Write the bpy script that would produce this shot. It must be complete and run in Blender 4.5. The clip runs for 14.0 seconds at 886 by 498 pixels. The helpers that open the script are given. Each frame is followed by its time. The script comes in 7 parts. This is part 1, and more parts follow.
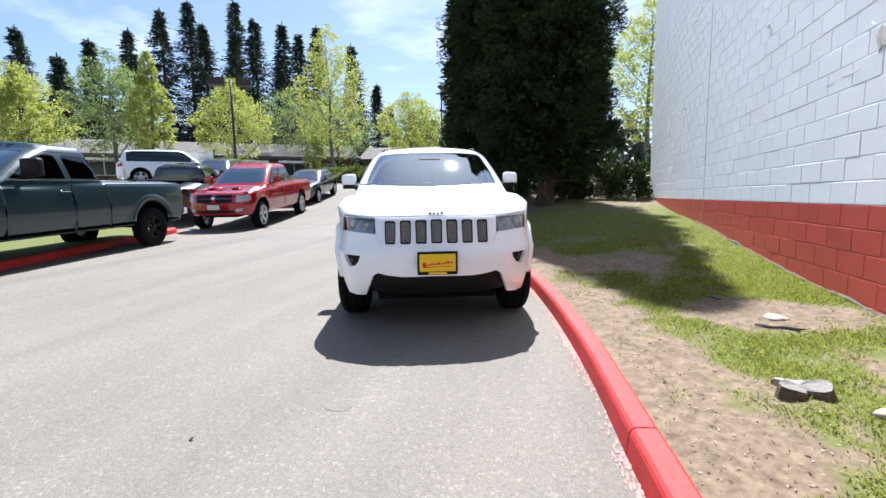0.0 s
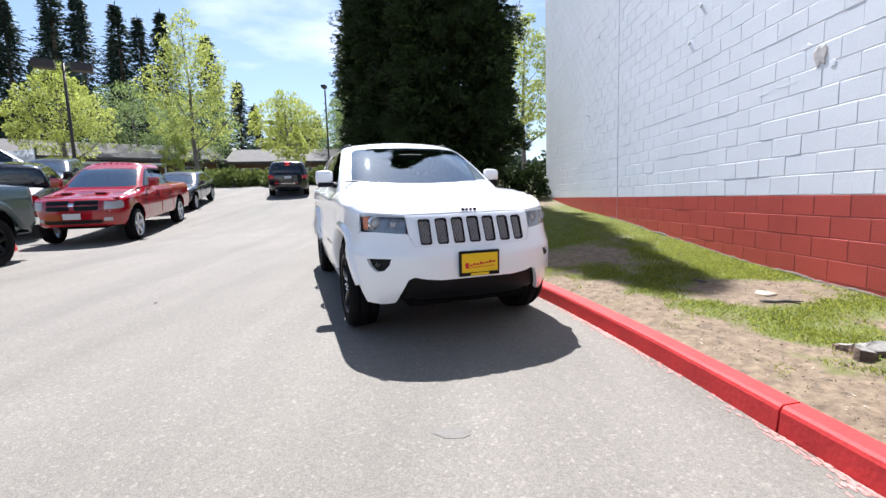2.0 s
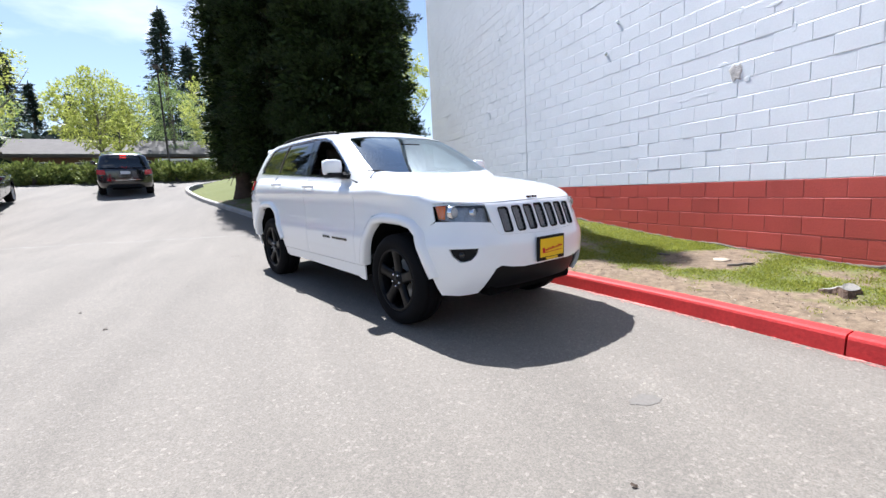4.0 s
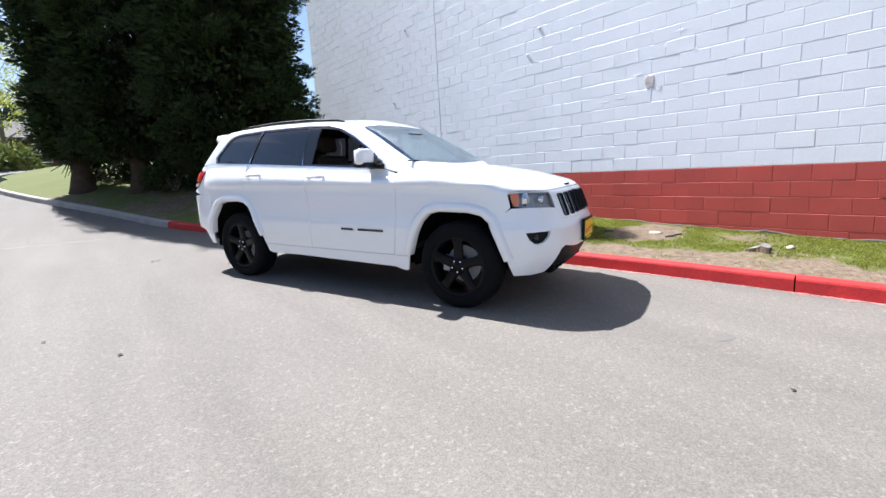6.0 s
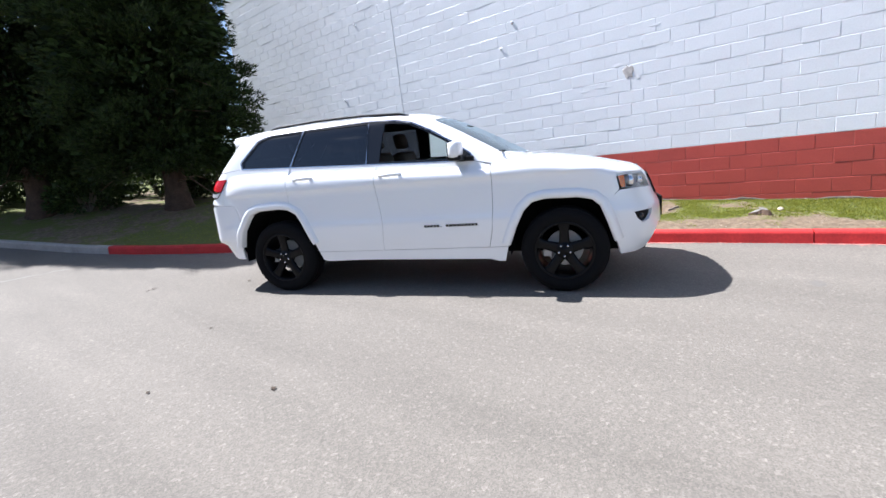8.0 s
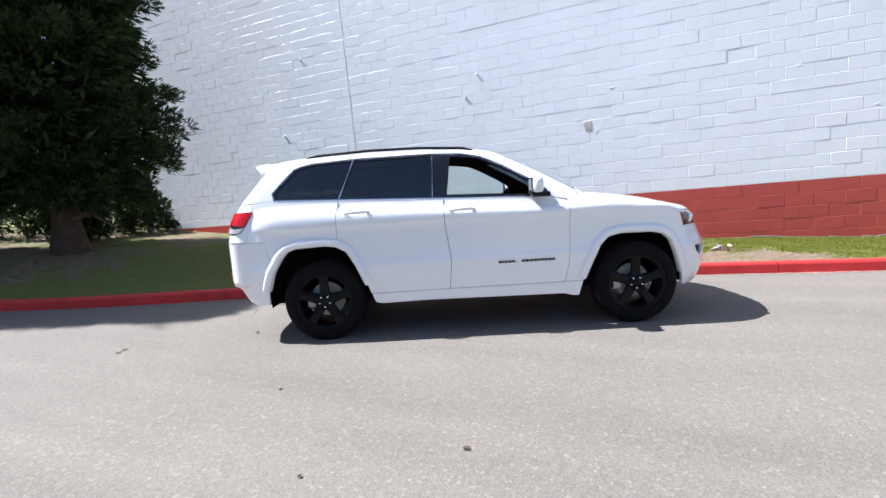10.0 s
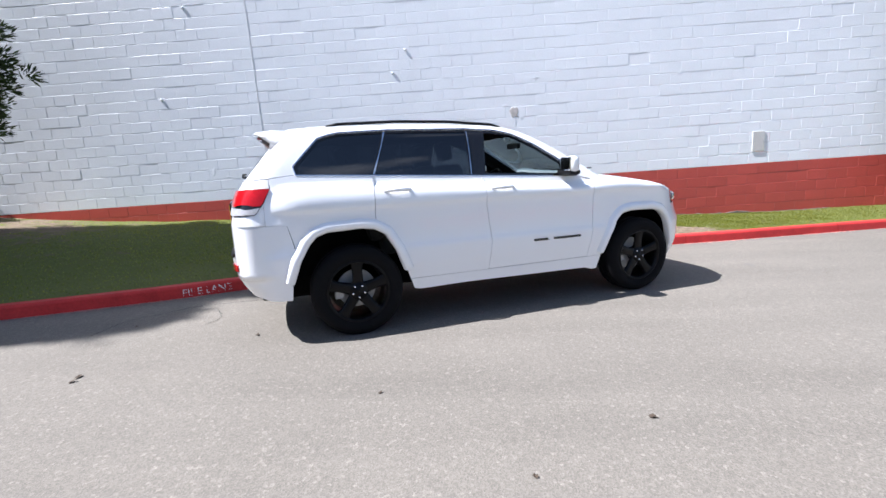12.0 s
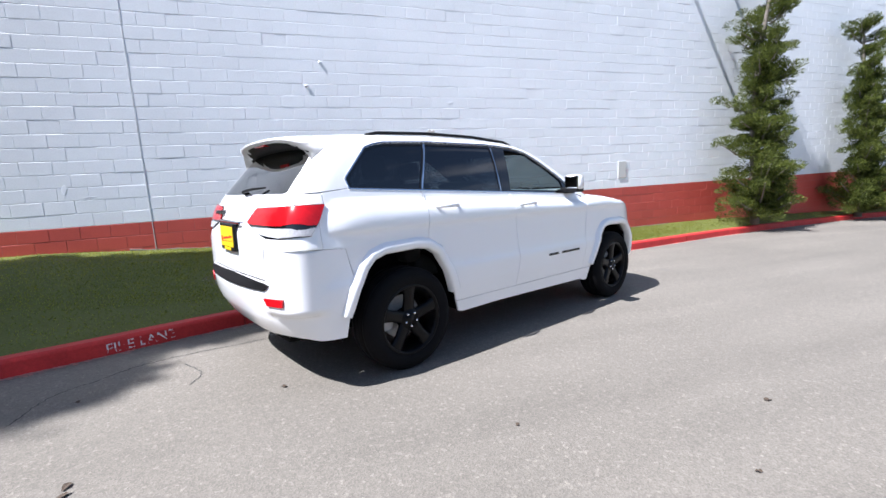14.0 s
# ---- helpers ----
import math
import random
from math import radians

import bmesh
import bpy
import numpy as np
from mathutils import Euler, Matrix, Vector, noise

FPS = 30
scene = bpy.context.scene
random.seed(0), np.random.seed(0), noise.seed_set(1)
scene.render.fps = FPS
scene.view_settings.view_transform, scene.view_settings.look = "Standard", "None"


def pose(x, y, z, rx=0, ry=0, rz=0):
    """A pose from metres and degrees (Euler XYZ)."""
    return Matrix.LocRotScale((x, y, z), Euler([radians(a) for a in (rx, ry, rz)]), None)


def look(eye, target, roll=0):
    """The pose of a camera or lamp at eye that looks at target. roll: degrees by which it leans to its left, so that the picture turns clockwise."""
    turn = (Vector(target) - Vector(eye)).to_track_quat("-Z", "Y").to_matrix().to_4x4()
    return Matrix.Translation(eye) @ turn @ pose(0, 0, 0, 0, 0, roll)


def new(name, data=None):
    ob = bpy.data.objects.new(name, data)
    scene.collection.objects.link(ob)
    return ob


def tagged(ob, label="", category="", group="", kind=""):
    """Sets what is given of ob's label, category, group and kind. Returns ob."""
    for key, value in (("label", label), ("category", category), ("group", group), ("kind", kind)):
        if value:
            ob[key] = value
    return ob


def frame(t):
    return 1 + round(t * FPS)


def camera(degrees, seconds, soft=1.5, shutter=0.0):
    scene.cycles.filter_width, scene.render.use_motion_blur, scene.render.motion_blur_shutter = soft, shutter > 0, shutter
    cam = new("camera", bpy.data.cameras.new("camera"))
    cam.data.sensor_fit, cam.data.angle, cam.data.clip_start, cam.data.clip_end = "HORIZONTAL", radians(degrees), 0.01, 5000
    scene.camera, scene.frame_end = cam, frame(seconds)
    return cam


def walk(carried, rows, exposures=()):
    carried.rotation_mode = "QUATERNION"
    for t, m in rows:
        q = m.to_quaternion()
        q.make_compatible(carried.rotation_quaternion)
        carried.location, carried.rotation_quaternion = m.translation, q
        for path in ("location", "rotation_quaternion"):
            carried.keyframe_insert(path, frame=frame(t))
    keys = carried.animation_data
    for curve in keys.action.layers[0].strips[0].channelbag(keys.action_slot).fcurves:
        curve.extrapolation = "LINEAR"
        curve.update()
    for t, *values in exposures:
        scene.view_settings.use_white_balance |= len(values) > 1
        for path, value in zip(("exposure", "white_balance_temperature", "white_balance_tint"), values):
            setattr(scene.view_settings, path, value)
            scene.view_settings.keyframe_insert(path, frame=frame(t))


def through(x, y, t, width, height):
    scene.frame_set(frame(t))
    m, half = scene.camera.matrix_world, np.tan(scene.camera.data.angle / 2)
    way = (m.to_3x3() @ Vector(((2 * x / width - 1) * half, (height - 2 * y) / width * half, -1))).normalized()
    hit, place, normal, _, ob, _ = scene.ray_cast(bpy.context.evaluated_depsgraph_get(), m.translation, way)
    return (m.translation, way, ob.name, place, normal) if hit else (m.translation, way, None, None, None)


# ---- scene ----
cam = camera(90.2, 14.0)
PATH = [
    (0, (0.707, 0.911, 1.383), (0.126, 2.811, 1.152), -1.0),
    (0.5, (0.484, 0.846, 1.365), (0.098, 2.801, 1.184), -1.5),
    (1, (0.175, 0.828, 1.366), (-0.016, 2.808, 1.16), -2.0),
    (1.5, (-0.205, 0.94, 1.35), (-0.293, 2.921, 1.089), -1.7),
    (2, (-0.641, 0.991, 1.341), (-0.663, 2.978, 1.116), -1.9),
    (2.5, (-1.099, 1.049, 1.346), (-1.034, 3.03, 1.085), -2.6),
    (3, (-1.538, 1.18, 1.374), (-1.348, 3.155, 1.12), -2.9),
    (3.5, (-1.983, 1.241, 1.38), (-1.55, 3.179, 1.139), -3.5),
    (4, (-2.392, 1.335, 1.351), (-1.734, 3.204, 1.081), -2.9),
    (4.2, (-2.553, 1.395, 1.37), (-1.793, 3.219, 1.064), -2.1),
    (6.3, (-4.27, 2.262, 1.457), (-2.968, 3.74, 1.108), -5.1),
    (6.5, (-4.402, 2.405, 1.464), (-3.064, 3.852, 1.12), -6.2),
    (7, (-4.709, 2.73, 1.497), (-3.282, 4.087, 1.145), -4.9),
    (7.5, (-5.054, 3.03, 1.531), (-3.524, 4.256, 1.138), -6.7),
    (8, (-5.27, 3.421, 1.542), (-3.719, 4.619, 1.143), -6.9),
    (8.5, (-5.479, 3.81, 1.573), (-3.855, 4.922, 1.216), -6.1),
    (9, (-5.694, 4.212, 1.609), (-3.964, 5.159, 1.274), -5.6),
    (9.2, (-5.759, 4.389, 1.603), (-4.006, 5.301, 1.297), -5.7),
    (11.3, (-6.202, 6.293, 1.69), (-4.241, 6.528, 1.375), -4.6),
    (11.5, (-6.205, 6.461, 1.699), (-4.24, 6.623, 1.362), -4.6),
    (12, (-6.132, 6.909, 1.695), (-4.168, 6.939, 1.314), -4.0),
    (12.5, (-6.056, 7.332, 1.691), (-4.088, 7.147, 1.389), -4.3),
    (13, (-5.951, 7.741, 1.699), (-4.016, 7.367, 1.362), -3.3),
    (13.5, (-5.76, 8.129, 1.712), (-3.846, 7.651, 1.384), -2.3),
    (14, (-5.631, 8.548, 1.715), (-3.781, 7.858, 1.399), -3.1),
]
walk(cam, [(t, look(eye, target, roll)) for t, eye, target, roll in PATH], exposures=[(0.0, 1.21, 6080, 12.4), (6.0, 1.15, 6000, 13.4), (14.0, 1.13, 5970, 13.8)])

# ---- light: clear spring sky, sun high behind the parked car ----
SUN = Vector((-0.135, 0.66, 1.0)).normalized()
world = bpy.data.worlds.new("sky")
scene.world = world
world.use_nodes = True
wn, wl = world.node_tree.nodes, world.node_tree.links
sky = wn.new("ShaderNodeTexSky")
sky.sky_type = "NISHITA"
sky.sun_disc = False
sky.sun_elevation = math.asin(SUN.z)
sky.sun_rotation = math.atan2(SUN.x, SUN.y)
sky.air_density, sky.dust_density, sky.ozone_density = 1.0, 0.6, 1.0
tc = wn.new("ShaderNodeTexCoord")
mp = wn.new("ShaderNodeMapping")
mp.inputs["Scale"].default_value = (1.0, 1.6, 3.4)
mp.inputs["Rotation"].default_value = (0.0, 0.5, 0.3)
cn = wn.new("ShaderNodeTexNoise")
cn.inputs["Scale"].default_value, cn.inputs["Detail"].default_value, cn.inputs["Roughness"].default_value = 1.6, 7.0, 0.55
cr = wn.new("ShaderNodeValToRGB")
cr.color_ramp.elements[0].position, cr.color_ramp.elements[1].position = 0.55, 0.84
mixc = wn.new("ShaderNodeMix")
mixc.data_type = "RGBA"
mixc.inputs["B"].default_value = (10, 10.3, 10.8, 1)
wl.new(tc.outputs["Generated"], mp.inputs["Vector"])
wl.new(mp.outputs["Vector"], cn.inputs["Vector"])
wl.new(cn.outputs["Fac"], cr.inputs["Fac"])
wl.new(cr.outputs["Color"], mixc.inputs["Factor"])
wl.new(sky.outputs["Color"], mixc.inputs["A"])
wl.new(mixc.outputs["Result"], wn["Background"].inputs["Color"])
wn["Background"].inputs["Strength"].default_value = 0.072
sun_lamp = new("sun", bpy.data.lights.new("sun", "SUN"))
sun_lamp.data.energy, sun_lamp.data.angle, sun_lamp.data.color = 5.3, radians(0.55), (1.0, 0.975, 0.94)
sun_lamp.matrix_world = look((0, 0, 60), Vector((0, 0, 60)) - SUN)

# ---- materials ----
def mat(name, col, rough=0.6, metal=0.0, var=0.18, scale=2.5, fine=70.0, bump=0.0, depth=0.004, coat=0.0, spec=0.5, tint=None, rand=0.0, emit=None):
    """A surface with broad stains and fine grain; rand: how much alike pieces differ."""
    m = bpy.data.materials.new(name)
    m.use_nodes = True
    nt = m.node_tree
    n, l = nt.nodes, nt.links
    b = n["Principled BSDF"]
    b.inputs["Roughness"].default_value, b.inputs["Metallic"].default_value = rough, metal
    b.inputs["Specular IOR Level"].default_value, b.inputs["Coat Weight"].default_value = spec, coat
    b.inputs["Coat Roughness"].default_value = 0.04
    co = n.new("ShaderNodeTexCoord")
    info = n.new("ShaderNodeObjectInfo")
    off = n.new("ShaderNodeVectorMath")
    off.operation = "MULTIPLY_ADD"
    off.inputs[0].default_value = (1, 1, 1)
    l.new(info.outputs["Random"], off.inputs[0])
    off.inputs[1].default_value = (17.0, 31.0, 7.0) if rand else (0, 0, 0)
    l.new(co.outputs["Object"], off.inputs[2])
    n1, n2 = n.new("ShaderNodeTexNoise"), n.new("ShaderNodeTexNoise")
    n1.inputs["Scale"].default_value, n1.inputs["Detail"].default_value = scale, 4.0
    n2.inputs["Scale"].default_value, n2.inputs["Detail"].default_value = fine, 3.0
    l.new(off.outputs[0], n1.inputs["Vector"])
    l.new(off.outputs[0], n2.inputs["Vector"])
    add = n.new("ShaderNodeMath")
    add.operation = "MULTIPLY_ADD"
    add.inputs[1].default_value = 0.45
    l.new(n2.outputs["Fac"], add.inputs[0])
    half = n.new("ShaderNodeMath")
    half.operation = "MULTIPLY"
    half.inputs[1].default_value = 0.55
    l.new(n1.outputs["Fac"], half.inputs[0])
    l.new(half.outputs[0], add.inputs[2])
    mr = n.new("ShaderNodeMapRange")
    mr.inputs["From Min"].default_value, mr.inputs["From Max"].default_value = 0.3, 0.7
    mr.inputs["To Min"].default_value, mr.inputs["To Max"].default_value = 1 - var, 1 + var
    l.new(add.outputs[0], mr.inputs["Value"])
    val = mr.outputs["Result"]
    if rand:
        rm = n.new("ShaderNodeMapRange")
        rm.inputs["To Min"].default_value, rm.inputs["To Max"].default_value = 1 - rand, 1 + rand
        l.new(info.outputs["Random"], rm.inputs["Value"])
        mul = n.new("ShaderNodeMath")
        mul.operation = "MULTIPLY"
        l.new(val, mul.inputs[0])
        l.new(rm.outputs["Result"], mul.inputs[1])
        val = mul.outputs[0]
    sc = n.new("ShaderNodeVectorMath")
    sc.operation = "SCALE"
    l.new(val, sc.inputs["Scale"])
    if tint:
        mx = n.new("ShaderNodeMix")
        mx.data_type = "RGBA"
        mx.inputs["A"].default_value, mx.inputs["B"].default_value = (*col, 1), (*tint, 1)
        l.new(n1.outputs["Fac"], mx.inputs["Factor"])
        l.new(mx.outputs["Result"], sc.inputs[0])
    else:
        sc.inputs[0].default_value = col
    l.new(sc.outputs[0], b.inputs["Base Color"])
    if bump:
        bp = n.new("ShaderNodeBump")
        bp.inputs["Strength"].default_value, bp.inputs["Distance"].default_value = bump, depth
        l.new(n2.outputs["Fac"], bp.inputs["Height"])
        l.new(bp.outputs["Normal"], b.inputs["Normal"])
    if emit:
        b.inputs["Emission Color"].default_value, b.inputs["Emission Strength"].default_value = (*emit[:3], 1), emit[3]
    return m


def glass_mat(name, col, rough=0.02, face=0.06, sheen=(1.0, 1.0, 1.0)):
    """Tinted thin glass: part of the light goes straight through, the rest mirrors."""
    m = bpy.data.materials.new(name)
    m.use_nodes = True
    n, l = m.node_tree.nodes, m.node_tree.links
    n.remove(n["Principled BSDF"])
    tr, gl, fr, mx = n.new("ShaderNodeBsdfTransparent"), n.new("ShaderNodeBsdfGlossy"), n.new("ShaderNodeLayerWeight"), n.new("ShaderNodeMixShader")
    tr.inputs["Color"].default_value = (*col, 1)
    gl.inputs["Roughness"].default_value = rough
    gl.inputs["Color"].default_value = (*sheen, 1)
    fr.inputs["Blend"].default_value = 0.5
    pw, ma = n.new("ShaderNodeMath"), n.new("ShaderNodeMath")
    pw.operation, ma.operation = "POWER", "MULTIPLY_ADD"
    pw.inputs[1].default_value, ma.inputs[1].default_value, ma.inputs[2].default_value = 4.0, 1 - face, face
    l.new(fr.outputs["Facing"], pw.inputs[0])
    l.new(pw.outputs[0], ma.inputs[0])
    l.new(ma.outputs[0], mx.inputs["Fac"])
    l.new(tr.outputs[0], mx.inputs[1])
    l.new(gl.outputs[0], mx.inputs[2])
    l.new(mx.outputs[0], n["Material Output"].inputs["Surface"])
    return m


def asphalt_mat():
    """Worn asphalt: grey binder full of pale and dark stones, broad stains, faint wheel tracks along the drive."""
    m = mat("asphalt", (0.164, 0.148, 0.125), 0.88, var=0.11, scale=0.55, fine=26)
    n, l = m.node_tree.nodes, m.node_tree.links
    b = n["Principled BSDF"]
    src = b.inputs["Base Color"].links[0].from_socket
    co, vo, vs = n.new("ShaderNodeTexCoord"), n.new("ShaderNodeTexVoronoi"), n.new("ShaderNodeTexVoronoi")
    vo.inputs["Scale"].default_value, vs.inputs["Scale"].default_value = 150.0, 62.0
    l.new(co.outputs["Object"], vo.inputs["Vector"])
    l.new(co.outputs["Object"], vs.inputs["Vector"])
    sx, sy = n.new("ShaderNodeSeparateColor"), n.new("ShaderNodeSeparateColor")
    l.new(vo.outputs["Color"], sx.inputs[0])
    l.new(vs.outputs["Color"], sy.inputs[0])
    m1, m2 = n.new("ShaderNodeMapRange"), n.new("ShaderNodeMapRange")
    m1.inputs["To Min"].default_value, m1.inputs["To Max"].default_value = 0.80, 1.20
    m2.inputs["From Min"].default_value, m2.inputs["To Min"].default_value, m2.inputs["To Max"].default_value = 0.88, 1.0, 1.35
    l.new(sx.outputs[0], m1.inputs["Value"])
    l.new(sy.outputs[0], m2.inputs["Value"])
    a, c = n.new("ShaderNodeVectorMath"), n.new("ShaderNodeVectorMath")
    a.operation = c.operation = "SCALE"
    mp, st = n.new("ShaderNodeMapping"), n.new("ShaderNodeTexNoise")
    mp.inputs["Rotation"].default_value, mp.inputs["Scale"].default_value = (0, 0, radians(19)), (1.5, 0.22, 1)
    st.inputs["Scale"].default_value, st.inputs["Detail"].default_value = 1.0, 6.0
    l.new(co.outputs["Object"], mp.inputs["Vector"])
    l.new(mp.outputs["Vector"], st.inputs["Vector"])
    m3, k3 = n.new("ShaderNodeMapRange"), n.new("ShaderNodeMath")
    m3.inputs["From Min"].default_value, m3.inputs["From Max"].default_value = 0.3, 0.7
    m3.inputs["To Min"].default_value, m3.inputs["To Max"].default_value = 0.87, 1.13
    k3.operation = "MULTIPLY"
    l.new(st.outputs["Fac"], m3.inputs["Value"])
    l.new(m3.outputs["Result"], k3.inputs[0])
    l.new(m1.outputs["Result"], k3.inputs[1])
    l.new(src, a.inputs[0])
    l.new(k3.outputs[0], a.inputs["Scale"])
    l.new(a.outputs[0], c.inputs[0])
    l.new(m2.outputs["Result"], c.inputs["Scale"])
    l.new(c.outputs[0], b.inputs["Base Color"])
    bp = n.new("ShaderNodeBump")
    bp.inputs["Strength"].default_value, bp.inputs["Distance"].default_value = 0.35, 0.003
    l.new(vo.outputs["Distance"], bp.inputs["Height"])
    l.new(bp.outputs["Normal"], b.inputs["Normal"])
    return m


M_ASPHALT = asphalt_mat()
M_EARTH = mat("earth", (0.10, 0.12, 0.05), 0.95, scale=0.3)
M_WHITE_BLOCK = mat("white_block_paint", (0.79, 0.815, 0.85), 0.45, var=0.06, scale=0.9, fine=45, bump=0.26, depth=0.005, rand=0.012)
M_RED_BLOCK = mat("red_block_paint", (0.44, 0.066, 0.050), 0.5, var=0.12, scale=1.6, fine=55, bump=0.3, depth=0.006, rand=0.05)
M_MORTAR_W = mat("white_joint", (0.82, 0.84, 0.87), 0.5, var=0.06)
M_MORTAR_R = mat("red_joint", (0.44, 0.10, 0.08), 0.55, var=0.15)
M_CONCRETE = mat("concrete", (0.36, 0.34, 0.31), 0.85, var=0.3, scale=3, fine=60, bump=0.4)
M_KERB_RED = mat("red_kerb_paint", (0.52, 0.036, 0.034), 0.62, spec=0.3, var=0.22, scale=4, fine=40, bump=0.35, depth=0.005)
M_BARK = mat("bark", (0.13, 0.085, 0.06), 0.95, var=0.45, scale=5, fine=28, bump=0.9, depth=0.02)
M_DARK_BARK = mat("dark_red_bark", (0.065, 0.042, 0.03), 0.95, var=0.45, scale=5, fine=28, bump=0.9, depth=0.02)
M_BARK_GREY = mat("grey_bark", (0.16, 0.14, 0.12), 0.95, var=0.35, scale=5, fine=30, bump=0.7, depth=0.01)

# ---- building helpers ----
def part(name, bm, material, parent=None, label="", smooth=False):
    """Links a bmesh as one mesh object, under a thing where one is given."""
    me = bpy.data.meshes.new(name)
    bm.to_mesh(me)
    bm.free()
    return mesh_part(name, me, material, parent, label, smooth)


def mesh_part(name, me, material, parent=None, label="", smooth=False):
    for m in (material if isinstance(material, (list, tuple)) else [material]):
        me.materials.append(m)
    if smooth:
        me.shade_smooth()
    ob = new(name, me)
    if parent is not None:
        ob.parent = parent
    return tagged(ob, label)


def thing(name, label, category, m=None, group="", kind=""):
    ob = new(name)
    ob.empty_display_size = 0.1
    if m is not None:
        ob.matrix_basis = m
    return tagged(ob, label, category, group, kind)


def add_box(bm, lo, hi, bevel=0.0, m=None):
    """A box from corner to corner, with rounded edges where bevel is given."""
    c, s = [(a + b) / 2 for a, b in zip(lo, hi)], [b - a for a, b in zip(lo, hi)]
    mm = Matrix.Translation(c) @ Matrix.Diagonal((*s, 1))
    if m is not None:
        mm = m @ mm
    r = bmesh.ops.create_cube(bm, size=1, matrix=mm)
    if bevel:
        es = list({e for v in r["verts"] for e in v.link_edges})
        bmesh.ops.bevel(bm, geom=es, offset=bevel, segments=2, affect="EDGES", profile=0.6)


def add_tube(bm, pts, radii, seg=8, caps=True):
    """A tapering round tube along points."""
    rings = []
    pts = [Vector(p) for p in pts]
    for i, p in enumerate(pts):
        d = (pts[min(i + 1, len(pts) - 1)] - pts[max(i - 1, 0)]).normalized()
        a = d.orthogonal().normalized() if i == 0 else (a - a.dot(d) * d).normalized()
        b = d.cross(a)
        r = radii[i] if hasattr(radii, "__len__") else radii
        rings.append([bm.verts.new(p + r * (math.cos(2 * math.pi * k / seg) * a + math.sin(2 * math.pi * k / seg) * b)) for k in range(seg)])
    for r0, r1 in zip(rings, rings[1:]):
        for k in range(seg):
            bm.faces.new((r0[k], r0[(k + 1) % seg], r1[(k + 1) % seg], r1[k]))
    if caps:
        bm.faces.new(rings[0][::-1])
        bm.faces.new(rings[-1])


def sstep(a, b, v):
    u = min(1.0, max(0.0, (v - a) / (b - a)))
    return u * u * (3 - 2 * u)


def flat_z(x, y):
    """Height of the tarmac: a gentle fall towards the wall, a ramp beyond the patched seam, level further on."""
    u = min(1.0, max(0.0, (y - 11) / 6))
    r = 0.6 * (u ** 3 - u ** 4 / 2) + max(0.0, min(y, 29.0) - 17) * 0.1
    return 0.06 + 0.03 * max(-40.0, min(y, 60.0)) - 0.01 * max(-60.0, min(x, 40.0)) + r


def road_z(x, y):
    """The tarmac with the lot beyond the grass strip, which climbs away to the west."""
    f = min(1.0, max(0.0, (29.0 - y) / 6.0))
    return flat_z(x, y) + 0.12 * max(0.0, min(8.5, -x - 12.0)) * f * f * (3 - 2 * f)


def spline(ctrl, n):
    """A smooth line through the points, n steps to each span."""
    out = []
    for i in range(len(ctrl) - 1):
        p0, p1, p2, p3 = (Vector(ctrl[max(0, min(len(ctrl) - 1, i + k))]) for k in (-1, 0, 1, 2))
        for k in range(n):
            t = k / n
            out.append(0.5 * ((2 * p1) + (p2 - p0) * t + (2 * p0 - 5 * p1 + 4 * p2 - p3) * t * t + (3 * p1 - p0 - 3 * p2 + p3) * t ** 3))
    out.append(Vector(ctrl[-1]))
    return out


KERB_CTRL = [(2.62, -34), (2.62, -20), (2.6, -12), (2.46, -7), (1.83, -1.7), (1.10, 2.2), (0.70, 4.4), (0.13, 6.5), (-0.86, 9.14), (-1.47, 10.6), (-2.62, 13.73), (-3.5, 16.2), (-5.1, 19.6), (-6.0, 22.0), (-6.45, 23.9), (-6.2, 25.4), (-5.2, 26.5), (-2, 27.6), (4, 29), (14, 30)]
KERB = [(p.x, p.y) for p in spline([(*c, 0) for c in KERB_CTRL], 12)]
WALL_X, WALL_END = 3.0, 17.2
KERB_H = 0.14


KERB_Y = np.array([p[1] for p in KERB if p[1] < 25.4])
KERB_X = np.array([p[0] for p in KERB if p[1] < 25.4])[np.argsort(KERB_Y)]
KERB_Y = np.sort(KERB_Y)
KERB_T = np.interp(np.arange(-36, 25, 0.05), KERB_Y, KERB_X).tolist()


def kerb_x(y):
    """Where the kerb's road edge lies at y, on the stretch along the wall."""
    f = max(0.0, min((y + 36) / 0.05, len(KERB_T) - 1.001))
    i = int(f)
    return KERB_T[i] + (KERB_T[i + 1] - KERB_T[i]) * (f - i)


def verge_z(x, y):
    """Height of the lawn between kerb and wall: level with the kerb, a low mound towards the trees."""
    k = kerb_x(min(y, 23.5))
    d = max(0.0, x - k)
    rise = -0.008 + 0.028 * sstep(0.14, 0.32, d) + 0.26 * sstep(5.0, 12.5, y) * sstep(0.2, 3.5, d) + 0.10 * sstep(1.0, -3.0, y) * sstep(0, 0.6, d) + 0.06 * sstep(0.3, 2.2, d)
    n = 0.02 * noise.noise((x * 0.9, y * 0.9, 3)) + 0.012 * noise.noise((x * 3.1, y * 3.1, 8))
    return road_z(min(x, 3.0), y) + KERB_H + rise + n * sstep(0.15, 0.5, d)


